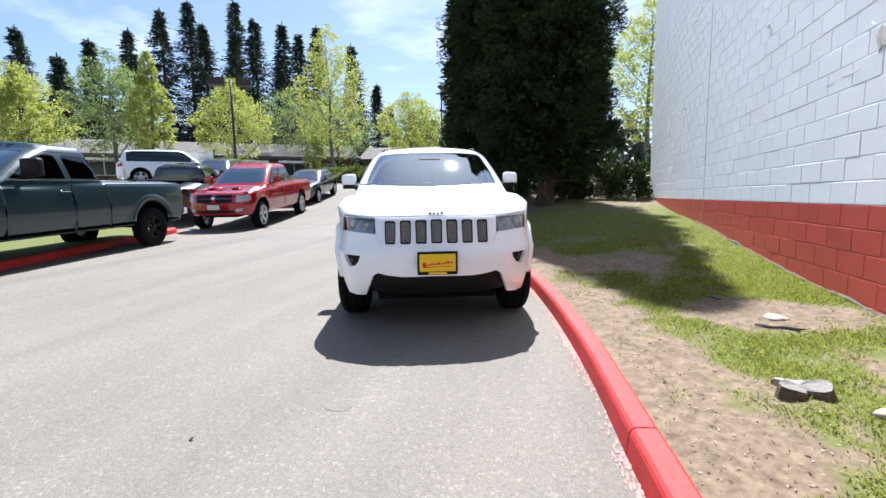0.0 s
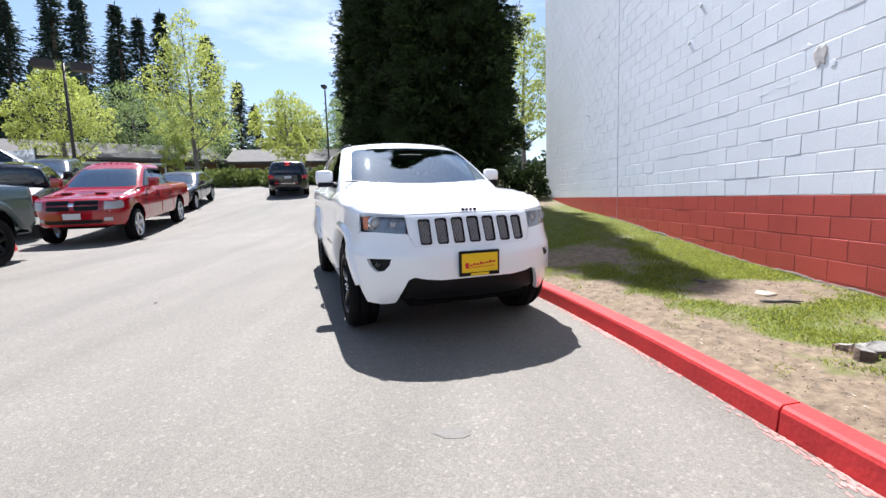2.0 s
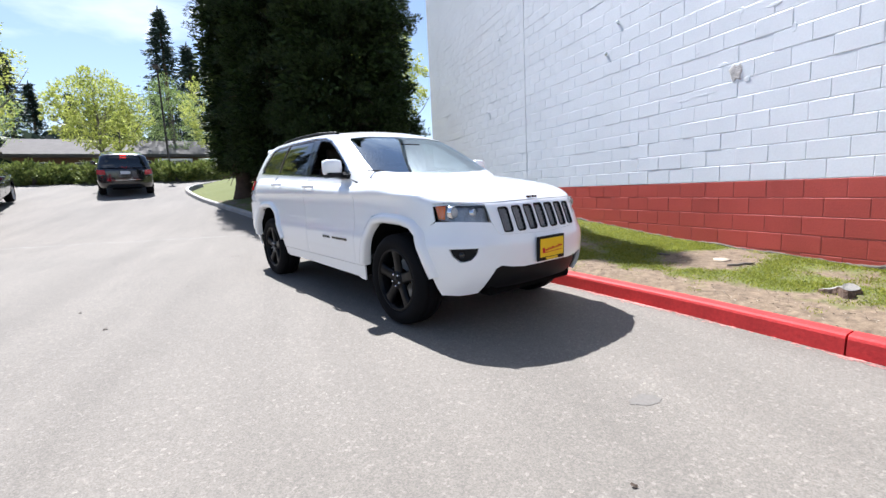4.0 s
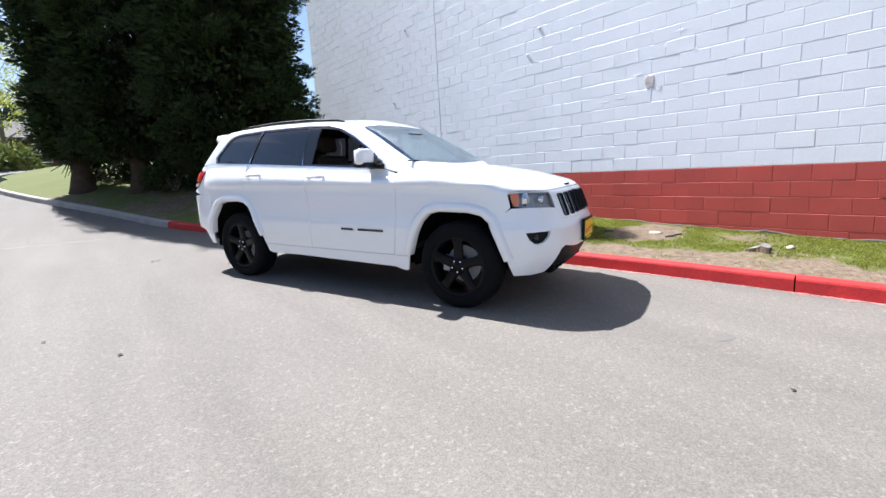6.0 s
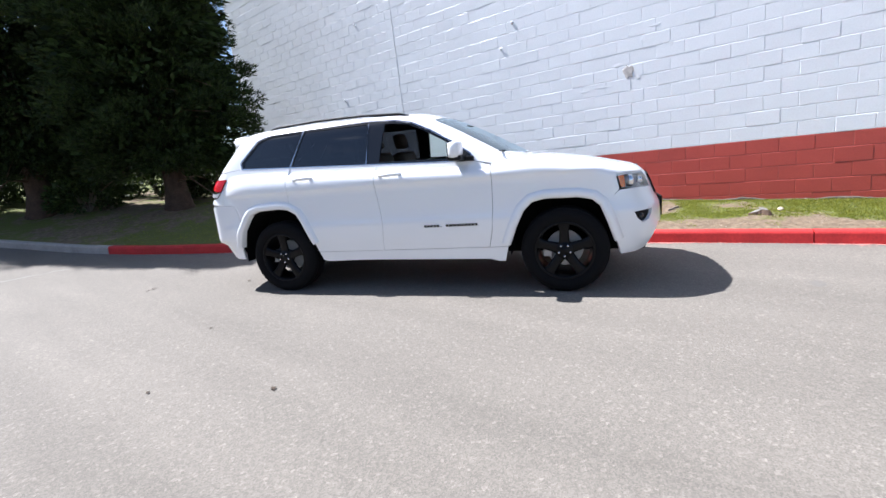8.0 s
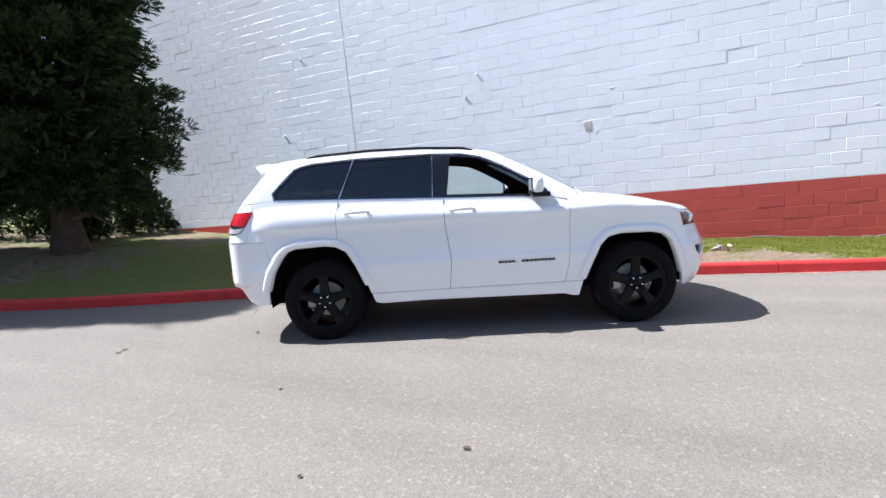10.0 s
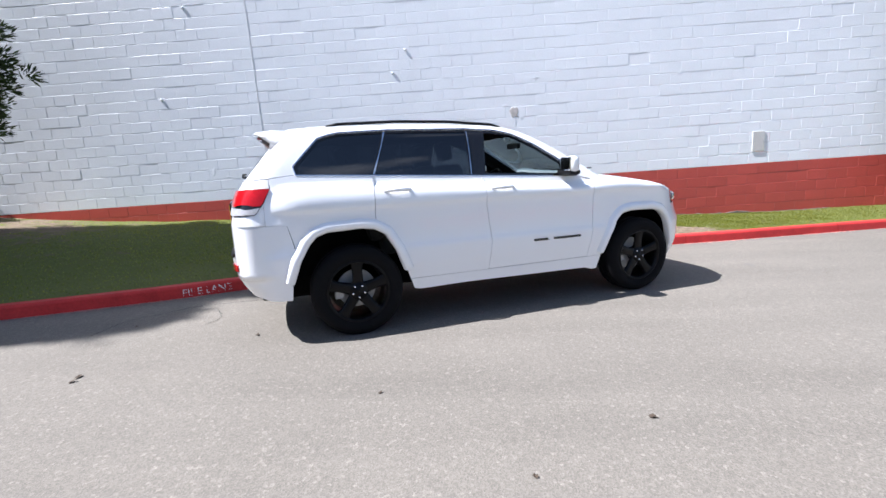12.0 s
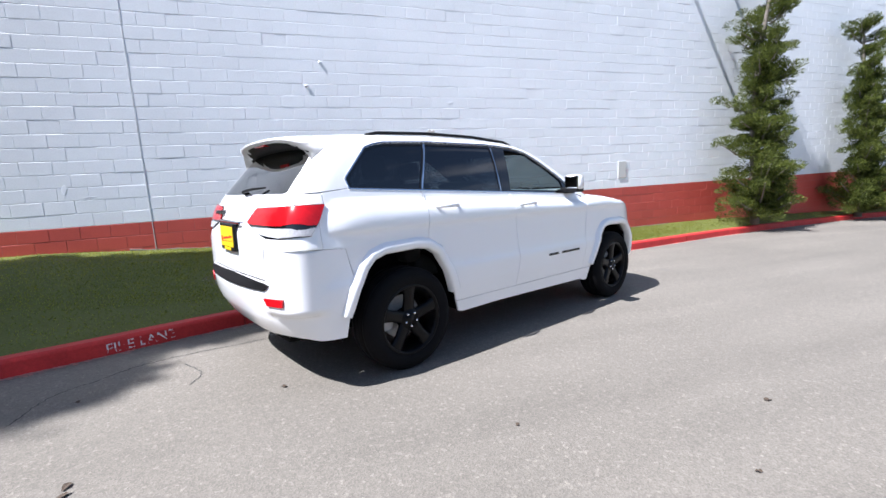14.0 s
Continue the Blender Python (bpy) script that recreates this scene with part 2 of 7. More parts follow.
def in_loops(loops, pts):
    """Which points lie in the first loop and in none of the others."""
    def within(loop):
        L = np.array(loop)
        x0, y0 = L[:, 0], L[:, 1]
        x1, y1 = np.roll(x0, -1), np.roll(y0, -1)
        out = np.zeros(len(pts), bool)
        for i in range(len(L)):
            if y0[i] != y1[i]:
                out ^= ((y0[i] > pts[:, 1]) != (y1[i] > pts[:, 1])) & (pts[:, 0] < (x1[i] - x0[i]) * (pts[:, 1] - y0[i]) / (y1[i] - y0[i]) + x0[i])
        return out
    r = within(loops[0])
    for h in loops[1:]:
        r &= ~within(h)
    return r


def sheet(name, poly, step, zf, material, fine=None):
    """A sheet of ground over an outline, cut into even triangles; zf gives its height."""
    from mathutils.geometry import delaunay_2d_cdt
    pts = [Vector(p) for p in poly]
    edges = [(i, (i + 1) % len(pts)) for i in range(len(pts))]
    xs, ys = [p.x for p in pts], [p.y for p in pts]
    g = np.array([(x, y) for y in np.arange(min(ys) + step / 2, max(ys), step) for x in np.arange(min(xs) + step / 2, max(xs), step)])
    g = g[in_loops([poly], g)]
    pts += [Vector(q) for q in g + np.random.uniform(-0.2, 0.2, g.shape) * step]
    v, _, f, *_ = delaunay_2d_cdt(pts, edges, [], 0, 1e-5)
    va = np.array([(p.x, p.y) for p in v])
    f = [t for t, ok in zip(f, in_loops([poly], va[np.array(f)].mean(1))) if ok]
    me = bpy.data.meshes.new(name)
    me.from_pydata([(p.x, p.y, zf(p.x, p.y)) for p in v], [], [t if (v[t[1]] - v[t[0]]).cross(v[t[2]] - v[t[0]]) > 0 else t[::-1] for t in f])
    return mesh_part(name, me, material, smooth=True)


# ---- ground, road, kerb, lawn ----
bm = bmesh.new()
gx = [-700, -300, -150, -90, -60, -40, -25, -15, -5, 5, 15, 30, 60, 120, 300, 700]
grid = [[bm.verts.new((x, y, road_z(x, y) - 0.35 + 0.0 * x)) for x in gx] for y in [-700, -300, -120, -60, -30, -15, -5, 5, 11, 14, 17, 20, 24, 29, 34, 45, 60, 90, 150, 300, 700]]
for r0, r1 in zip(grid, grid[1:]):
    for i in range(len(gx) - 1):
        bm.faces.new((r0[i], r0[i + 1], r1[i + 1], r1[i]))
tagged(part("ground", bm, M_EARTH, smooth=True), "grassy earth spreading to the horizon under the site", "ground", kind="structure")

road_poly = KERB + [(40, 32), (40, 52), (-90, 52), (-90, -34)]
tagged(sheet("road", road_poly, 0.9, road_z, M_ASPHALT), "sunlit worn grey asphalt drive with fine stones", "road", kind="structure")

# ---- vehicle bodies: a smooth outer form, cut into panels ----
def curve(*pairs):
    """A smooth, never overshooting line through (x, value) pairs, for arrays."""
    p = sorted(pairs)
    X, Y = np.array([a for a, _ in p], float), np.array([b for _, b in p], float)
    h, d = np.diff(X), np.diff(Y) / np.diff(X)
    m = np.concatenate([[d[0]], np.where(d[:-1] * d[1:] > 0, 2 * d[:-1] * d[1:] / (d[:-1] + d[1:] + 1e-12), 0), [d[-1]]])

    def f(v):
        v = np.clip(v, X[0], X[-1])
        i = np.clip(np.searchsorted(X, v) - 1, 0, len(X) - 2)
        t = (v - X[i]) / h[i]
        return (2 * t ** 3 - 3 * t ** 2 + 1) * Y[i] + (t ** 3 - 2 * t ** 2 + t) * h[i] * m[i] + (-2 * t ** 3 + 3 * t ** 2) * Y[i + 1] + (t ** 3 - t ** 2) * h[i] * m[i + 1]
    return f


def smax(a, b, k):
    h = np.maximum(k - np.abs(a - b), 0) / k
    return np.maximum(a, b) + h * h * k / 4


class Skin:
    """The outer form of a vehicle, nose to +x: a lower body under a bonnet line and a cabin under a roof line."""

    def __init__(s, nose, tail, width, top, crown, cab_front, cab_rear, cab_width, roof, roof_crown=0.05, bottom=0.36, nose_from=1.0, tail_from=1.3, nose_pow=2.6, tail_pow=3.2, soft=0.07, cab_nose=0.5, cab_tail=0.3, blend=0.02):
        s.nose, s.tail, s.width, s.top, s.crown, s.roof, s.roof_crown, s.bottom = nose, tail, width, top, crown, roof, roof_crown, bottom
        s.cab_front, s.cab_rear, s.cab_width, s.cab_nose, s.cab_tail = cab_front, cab_rear, cab_width, cab_nose, cab_tail
        s.nose_from, s.tail_from, s.nose_pow, s.tail_pow, s.soft, s.blend = nose_from, tail_from, nose_pow, tail_pow, soft, blend

    def f(s, p):
        x, y, z = p[:, 0], np.abs(p[:, 1]), p[:, 2]
        lf, lr, w = s.nose(z), s.tail(z), s.width(z)
        uf, ur = np.clip((x - s.nose_from) / (lf - s.nose_from), 0, None), np.clip((-x - s.tail_from) / (lr - s.tail_from), 0, None)
        tp = s.tail_pow(z) if callable(s.tail_pow) else s.tail_pow
        d = ((y / w) ** 3 + uf ** s.nose_pow + ur ** tp) ** (1 / 3) - 1
        low = smax(smax(d * 0.9, z - (s.top(x) - s.crown * (y / 0.9) ** 2), s.soft), s.bottom - z, 0.03)
        lf, lr, w = s.cab_front(z), s.cab_rear(z), s.cab_width(z)
        uf, ur = np.clip((x - lf) / s.cab_nose + 1, 0, None), np.clip((-x - lr) / s.cab_tail + 1, 0, None)
        d = ((y / w) ** 5 + uf ** 3.2 + ur ** 4) ** 0.2 - 1
        cab = smax(smax(d * 0.7, z - (s.roof(x) - s.roof_crown * (y / 0.65) ** 2), 0.09), s.bottom + 0.3 - z, 0.02)
        return -smax(-low, -cab, s.blend)

    def normal(s, p):
        e = 0.004
        g = np.stack([s.f(p + e * v) - s.f(p - e * v) for v in np.eye(3)], 1)
        return g / (np.linalg.norm(g, axis=1)[:, None] + 1e-9)

    def cast(s, o, d, far=2.6):
        """Where rays first meet the form."""
        n = 40
        best, bt = np.full(len(o), 9.0), np.zeros(len(o))
        hit, lo = np.zeros(len(o), bool), np.zeros(len(o))
        for i in range(n):
            t = far * i / n
            v = s.f(o + t * d)
            nw = ~hit & (v < 0)
            lo[nw], hit = t - far / n, hit | nw
            b = ~hit & (v < best)
            best[b], bt[b] = v[b], t
        hi = lo + far / n
        for _ in range(11):
            mid = (lo + hi) / 2
            neg = s.f(o + mid[:, None] * d) < 0
            hi, lo = np.where(neg, mid, hi), np.where(neg, lo, mid)
        return o + np.where(hit, hi, bt)[:, None] * d

    # views: S side (x, z) on the right flank, F front (y, z), R rear (y, z), T from above (x, y);
    # N round the nose, E round the tail, C round the cabin's section
    def rays(s, view, a, b):
        z0 = np.zeros(len(a))
        if view == "S":
            return np.stack([a, z0 - 1.5, b], 1), np.stack([z0, z0 + 1, z0], 1)
        if view == "F":
            return np.stack([z0 + 3.3, a, b], 1), np.stack([z0 - 1, z0, z0], 1)
        if view == "R":
            return np.stack([z0 - 3.3, a, b], 1), np.stack([z0 + 1, z0, z0], 1)
        if view == "T":
            return np.stack([a, b, z0 + 2.6], 1), np.stack([z0, z0, z0 - 1], 1)
        if view in "NE":
            c, k = (s.nose_from + 0.2, 1) if view == "N" else (-s.tail_from, -1)
            d = np.stack([k * np.cos(a), np.sin(a), z0], 1)
            return np.stack([z0 + c, z0, b], 1) + 2.4 * d, -d
        d = np.stack([z0, np.sin(b), np.cos(b)], 1)
        return np.stack([a, z0, z0 + 1.0], 1) + 2.2 * d, -d

    def at(s, view, pts):
        q = np.array(pts, float)
        return s.cast(*s.rays(view, q[:, 0], q[:, 1]), far=4.6 if view in "FR" else 2.4)

    def flat(s, view, p):
        """The place of points of the form in a view."""
        if view == "S":
            return p[:, [0, 2]]
        if view == "T":
            return p[:, :2]
        if view in "FR":
            return p[:, 1:]
        if view in "NE":
            c, k = (s.nose_from + 0.2, 1) if view == "N" else (-s.tail_from, -1)
            return np.stack([np.arctan2(p[:, 1], k * (p[:, 0] - c)), p[:, 2]], 1)
        return np.stack([p[:, 0], np.arctan2(p[:, 1], p[:, 2] - 1.0)], 1)

    def outline(s, view, *runs, step=0.04, close=True):
        """An outline in one view, from runs of points given in others: ("S", (x, z), (x, z), ...). A run that begins with "-" lies on the left flank."""
        out = []
        for tag, *pts in runs:
            left, v = tag[0] == "-", tag[-1]
            dense = []
            for (a0, b0), (a1, b1) in zip(pts, pts[1:]):
                n = max(1, int(math.hypot(a1 - a0, b1 - b0) / step))
                dense += [(a0 + (a1 - a0) * k / n, b0 + (b1 - b0) * k / n) for k in range(n)]
            dense.append(pts[-1])
            if v == view and not left:
                out += dense
                continue
            p = s.at(v, dense)
            if left:
                p[:, 1] *= -1
            out += [tuple(q) for q in s.flat(view, p)]
        clean = []
        for q in out:
            if not clean or math.hypot(q[0] - clean[-1][0], q[1] - clean[-1][1]) > 1e-3:
                clean.append(q)
        return clean

    def panel(s, name, view, outer, holes=(), step=0.05, lift=0.0, fold=0.015, material=None, parent=None, label="", mirror=False, shrink=0.0):
        """A sheet of the form inside an outline, with its edges folded inwards."""
        from mathutils.geometry import delaunay_2d_cdt
        kx, ky = {"S": (1, 1), "F": (1, 1), "R": (1, 1), "T": (1, 1), "N": (1.1, 1), "E": (1.1, 1), "C": (1, 0.8)}[view]
        pts, edges = [], []
        for loop in (outer, *holes):
            n0 = len(pts)
            pts += [Vector((a * kx, b * ky)) for a, b in loop]
            edges += [(n0 + i, n0 + (i + 1) % len(loop)) for i in range(len(loop))]
        loops = [[(a * kx, b * ky) for a, b in l] for l in (outer, *holes)]
        xs, ys = [p.x for p in pts], [p.y for p in pts]
        rim0 = np.array([(p.x, p.y) for p in pts])
        gy = np.arange(min(ys) + step * 0.5, max(ys), step * 0.87)
        g = np.array([(x, y) for r_, y in enumerate(gy) for x in np.arange(min(xs) + step * (0.5 if r_ % 2 else 0.0), max(xs), step)]).reshape(-1, 2)
        if len(g):
            g = g[in_loops(loops, g)]
        for part_ in np.array_split(g, max(1, len(g) // 400)):
            if len(part_):
                d2 = ((part_[:, None] - rim0[None]) ** 2).sum(2).min(1)
                pts += [Vector(q) for q in part_[d2 > (0.4 * step) ** 2]]
        v, _, f, *_ = delaunay_2d_cdt(pts, edges, [], 0, 1e-6)
        va = np.array([(p.x, p.y) for p in v])
        ok = in_loops(loops, va[np.array(f)].mean(1))
        keep = [t for t, k in zip(f, ok) if k]
        q = np.array([(p.x / kx, p.y / ky) for p in v])
        p3 = s.at(view, q)
        nr = s.normal(p3)
        a, b, c = (p3[[t[k] for t in keep]] for k in range(3))
        fn = np.cross(b - a, c - a)
        flip = (fn * nr[[t[0] for t in keep]]).sum(1) < 0
        keep = [t[::-1] if fl else t for t, fl in zip(keep, flip)]
        used = {}
        for t in keep:
            for i in range(3):
                e = (t[i], t[(i + 1) % 3])
                used[e] = used.get(e, 0) + 1
        rim = [e for e in used if (e[1], e[0]) not in used]
        top = p3 + lift * nr
        verts, norms, faces = [tuple(p) for p in top], [tuple(n) for n in nr], [tuple(t) for t in keep]
        if fold:
            for i, j in rim:
                n0 = len(verts)
                e = top[j] - top[i]
                sn = np.cross(e, (nr[i] + nr[j]) / 2)
                sn = sn / (np.linalg.norm(sn) + 1e-9)
                verts += [tuple(top[i]), tuple(top[j]), tuple(top[j] - fold * nr[j]), tuple(top[i] - fold * nr[i])]
                norms += [tuple(sn)] * 4
                faces.append((n0 + 1, n0, n0 + 3, n0 + 2))
        obs = []
        for sgn in ((1, -1) if mirror else (1,)):
            me = bpy.data.meshes.new(name)
            me.from_pydata([(a, sgn * b, c) for a, b, c in verts], [], [fc if sgn == 1 else fc[::-1] for fc in faces])
            me.shade_smooth()
            me.normals_split_custom_set_from_vertices([(a, sgn * b, c) for a, b, c in norms])
            obs.append(mesh_part(name, me, material, parent, label))
        return obs


def lathe(bm, prof, seg=40, m=None, close=False):
    """A body of revolution round the y axis from (radius, y) pairs."""
    rings = []
    for r, y in prof:
        rings.append([bm.verts.new((r * math.cos(2 * math.pi * k / seg), y, r * math.sin(2 * math.pi * k / seg))) for k in range(seg)])
    pairs = list(zip(rings, rings[1:])) + ([(rings[-1], rings[0])] if close else [])
    for a, b in pairs:
        for k in range(seg):
            bm.faces.new((a[k], b[k], b[(k + 1) % seg], a[(k + 1) % seg]))
    if m is not None:
        bmesh.ops.transform(bm, matrix=m, verts=[v for r in rings for v in r])


M_TYRE = mat("tyre_rubber", (0.005, 0.005, 0.006), 0.85, var=0.25, scale=6, fine=90, bump=0.3, spec=0.15)
M_BLACK_RIM = mat("black_rim_paint", (0.004, 0.004, 0.005), 0.3, var=0.1, spec=0.16)
M_ALLOY = mat("bright_alloy", (0.55, 0.56, 0.58), 0.28, metal=1.0, var=0.08)
M_CHROME = mat("chrome", (0.75, 0.76, 0.78), 0.1, metal=1.0, var=0.04)
M_STEEL = mat("brake_steel", (0.46, 0.46, 0.46), 0.5, metal=0.3)
M_BLACK = mat("black_plastic", (0.007, 0.007, 0.008), 0.5, var=0.15, bump=0.15, spec=0.2)
M_GLOSS_BLACK = mat("gloss_black", (0.008, 0.008, 0.009), 0.12, var=0.05, coat=0.3)
M_UNDER = mat("underbody", (0.005, 0.005, 0.005), 0.95, spec=0.1)
M_SEAT = mat("dark_seat_cloth", (0.03, 0.028, 0.028), 0.85, bump=0.2)
M_SEAT_BROWN = mat("brown_seat_leather", (0.055, 0.033, 0.024), 0.6, bump=0.15)
M_TINT = glass_mat("privacy_glass", (0.05, 0.056, 0.065), face=0.08)
M_CLEAR = glass_mat("window_glass", (0.74, 0.83, 0.79))
M_SCREEN = glass_mat("windscreen_glass", (0.25, 0.31, 0.32), face=0.32, sheen=(0.80, 0.93, 1.0))
M_TINT_REAR = glass_mat("rear_window_glass", (0.05, 0.055, 0.062), face=0.2)
M_LENS = glass_mat("lamp_lens", (0.95, 0.96, 0.96), rough=0.03, face=0.04)
M_RED_LENS = mat("red_lamp_lens", (0.46, 0.006, 0.010), 0.16, var=0.2, scale=14, coat=0.2, spec=0.35)
M_AMBER = mat("amber_lens", (0.75, 0.16, 0.01), 0.15, coat=0.5)
M_LAMP_GREY = mat("lamp_housing", (0.46, 0.47, 0.49), 0.3, metal=0.1)
M_LAMP_DARK = mat("grey_lamp_housing", (0.27, 0.28, 0.31), 0.28, metal=0.4, var=0.45, scale=18)
M_LAMP_CLEAR = mat("reversing_lens", (0.40, 0.40, 0.42), 0.2, var=0.35, coat=0.2)


def wheel(parent, x, y, z, r, rim_r, width, rim_mat, spokes=5, side=-1, name="wheel", nuts=True):
    """A tyre on a spoked rim; side -1: the outer face looks to -y."""
    w = new(name)
    w.parent = parent
    w.matrix_basis = Matrix.Translation((x, y, z)) @ (Matrix.Identity(4) if side < 0 else Matrix.Rotation(math.pi, 4, "Z"))
    h = width / 2
    bm = bmesh.new()
    lathe(bm, [(rim_r - 0.005, -h + 0.02), (rim_r + 0.012, -h + 0.004), (rim_r + 0.05, -h - 0.008), (r - 0.055, -h - 0.006), (r - 0.022, -h + 0.012), (r - 0.006, -h + 0.035), (r, -h + 0.06), (r, -0.055), (r - 0.008, -0.05), (r - 0.008, -0.042), (r, -0.037), (r, 0.037), (r - 0.008, 0.042), (r - 0.008, 0.05), (r, 0.055), (r, h - 0.06), (r - 0.012, h - 0.02), (r - 0.05, h), (rim_r, h)], 56)
    part("tyre", bm, M_TYRE, w, smooth=True)
    bm = bmesh.new()
    lathe(bm, [(rim_r + 0.004, -h + 0.012), (rim_r - 0.006, -h + 0.004), (rim_r - 0.018, -h + 0.012), (rim_r - 0.026, -h + 0.05), (rim_r - 0.035, h - 0.05), (rim_r, h - 0.01)], 48)
    hubr = 0.075
    for k in range(spokes):
        a0 = 2 * math.pi * k / spokes + math.pi / 2
        prof = [(0.045, 0.052, -h + 0.035), (0.09, 0.045, -h + 0.03), (0.16, 0.040, -h + 0.022), (rim_r - 0.05, 0.046, -h + 0.016), (rim_r - 0.015, 0.062, -h + 0.02)]
        rows = []
        for rr, hw, yy in prof:
            row = []
            for s_, dy in ((-1, 0.035), (-1, 0.008), (-0.55, 0.0), (0.55, 0.0), (1, 0.008), (1, 0.035)):
                px, pz = rr, s_ * hw
                row.append(bm.verts.new((px * math.cos(a0) - pz * math.sin(a0), yy + dy, px * math.sin(a0) + pz * math.cos(a0))))
            rows.append(row)
        for r0, r1 in zip(rows, rows[1:]):
            for i in range(5):
                bm.faces.new((r0[i], r0[i + 1], r1[i + 1], r1[i]))
    lathe(bm, [(0.001, -h + 0.022), (0.034, -h + 0.024), (0.038, -h + 0.03), (hubr, -h + 0.03), (hubr + 0.008, -h + 0.045), (hubr + 0.008, -h + 0.1)], 28)
    part("rim", bm, rim_mat, w, smooth=True)
    bm = bmesh.new()
    lathe(bm, [(0.06, 0.02), (0.165, 0.02), (0.165, 0.045), (0.06, 0.045)], 36)
    part("brake_disc", bm, M_STEEL, w)
    bm = bmesh.new()
    add_box(bm, (-0.19, -0.03, -0.07), (-0.11, 0.05, 0.07), 0.01)
    part("brake_calliper", bm, M_STEEL, w)
    if nuts:
        for k in range(5):
            a0 = 2 * math.pi * (k + 0.5) / 5 + math.pi / 2
            bm = bmesh.new()
            lathe(bm, [(0.001, -0.012), (0.007, -0.012), (0.010, -0.006), (0.010, 0.012)], 8)
            o = part("wheel_nut", bm, M_CHROME, w, smooth=True)
            o.matrix_basis = Matrix.Translation((0.052 * math.cos(a0), -h + 0.022, 0.052 * math.sin(a0)))
    return w

# ---- the white SUV ----
M_WHITE_PAINT = mat("white_car_paint", (0.90, 0.905, 0.92), 0.3, var=0.012, scale=1.0, coat=1.0)
suv = thing("suv", "white SUV with black wheels, parked beside the red kerb", "car", pose(-1.22, 6.624, 0.262, 0, 1.6, -70.0))
sk = Skin(
    nose=curve((0.26, 2.20), (0.34, 2.285), (0.45, 2.345), (0.555, 2.365), (0.65, 2.36), (0.72, 2.35), (0.80, 2.315), (0.9, 2.275), (1.0, 2.23), (1.06, 2.19), (1.2, 2.05)),
    tail=curve((0.30, 2.27), (0.42, 2.37), (0.55, 2.44), (0.70, 2.465), (0.745, 2.455), (0.79, 2.425), (1.06, 2.43), (1.2, 2.38), (1.264, 2.34), (1.33, 2.295), (1.45, 2.19)),
    width=curve((0.28, 0.885), (0.34, 0.895), (0.40, 0.905), (0.48, 0.918), (0.6, 0.936), (0.715, 0.946), (0.765, 0.934), (0.80, 0.928), (0.88, 0.922), (1.0, 0.923), (1.06, 0.929), (1.105, 0.946), (1.15, 0.943), (1.2, 0.93), (1.3, 0.885), (1.4, 0.85)),
    top=curve((-2.5, 1.375), (-1, 1.315), (0.3, 1.255), (0.8, 1.24), (1.0, 1.25), (1.2, 1.255), (1.6, 1.207), (1.93, 1.13), (2.2, 1.06), (2.45, 0.99)),
    crown=0.06, nose_from=1.5, nose_pow=2.5, tail_from=1.75, tail_pow=curve((0.4, 4.5), (0.74, 4.5), (0.86, 3.0), (1.4, 2.8)), bottom=0.275,
    cab_front=curve((1.0, 1.5), (1.28, 1.08), (1.31, 1.03), (1.49, 0.72), (1.68, 0.36), (1.75, 0.2), (1.9, -0.15)),
    cab_rear=curve((1.0, 2.42), (1.2, 2.37), (1.33, 2.30), (1.5, 2.165), (1.66, 2.03), (1.85, 1.87)),
    cab_width=curve((1.0, 0.92), (1.2, 0.88), (1.28, 0.855), (1.36, 0.833), (1.5, 0.788), (1.68, 0.715), (1.76, 0.665), (1.9, 0.57)),
    roof=curve((0.7, 1.62), (0.3, 1.745), (0, 1.785), (-0.4, 1.81), (-1, 1.818), (-1.6, 1.80), (-2.1, 1.755), (-2.4, 1.72)),
)
WP, O = M_WHITE_PAINT, sk.outline
ARCH_F = [(0.94, 0.33), (0.985, 0.46), (1.06, 0.65), (1.125, 0.78), (1.205, 0.855), (1.32, 0.88), (1.60, 0.876), (1.72, 0.85), (1.79, 0.79), (1.85, 0.64), (1.91, 0.46), (1.945, 0.33)]
ARCH_R = [(-2.0, 0.40), (-1.985, 0.52), (-1.92, 0.70), (-1.84, 0.83), (-1.78, 0.89), (-1.69, 0.92), (-1.42, 0.93), (-1.31, 0.915), (-1.215, 0.86), (-1.13, 0.715), (-1.06, 0.53), (-0.99, 0.355)]
FENDER_TOP = [(0.90, 0.80), (1.1, 0.81), (1.5, 0.815), (1.75, 0.80), (1.90, 0.775)]


def belt(x):
    return 1.283 - 0.0464 * x


def flank(pts, dx=0.0, dz=0.0):
    return [(a + dx, b + dz) for a, b in pts]


# front wings, doors, quarters, sills
sk.panel("front_wing", "S", O("S", ("S", (0.8045, 0.443), (0.8395, 0.6), (0.8575, 0.8), (0.8645, 1.09), (0.8575, 1.21)), ("-T", *[(a, -b) for a, b in FENDER_TOP]), ("S", (2.0, 1.045), (1.96, 1.042), (1.912, 1.036), (1.942, 0.905), (1.84, 0.80)), ("S", *ARCH_F[1:9][::-1], (0.977, 0.445))), step=0.03, material=WP, parent=suv, mirror=True)
sk.panel("front_door", "S", O("S", ("S", (0.80, 0.445), (0.835, 0.6), (0.853, 0.8), (0.86, 1.09), (0.853, 1.20), (0.70, belt(0.7) - 0.004), (-0.29, belt(-0.29) - 0.004), (-0.288, 1.05), (-0.255, 0.80), (-0.247, 0.70), (-0.275, 0.445))), step=0.03, material=WP, parent=suv, mirror=True)
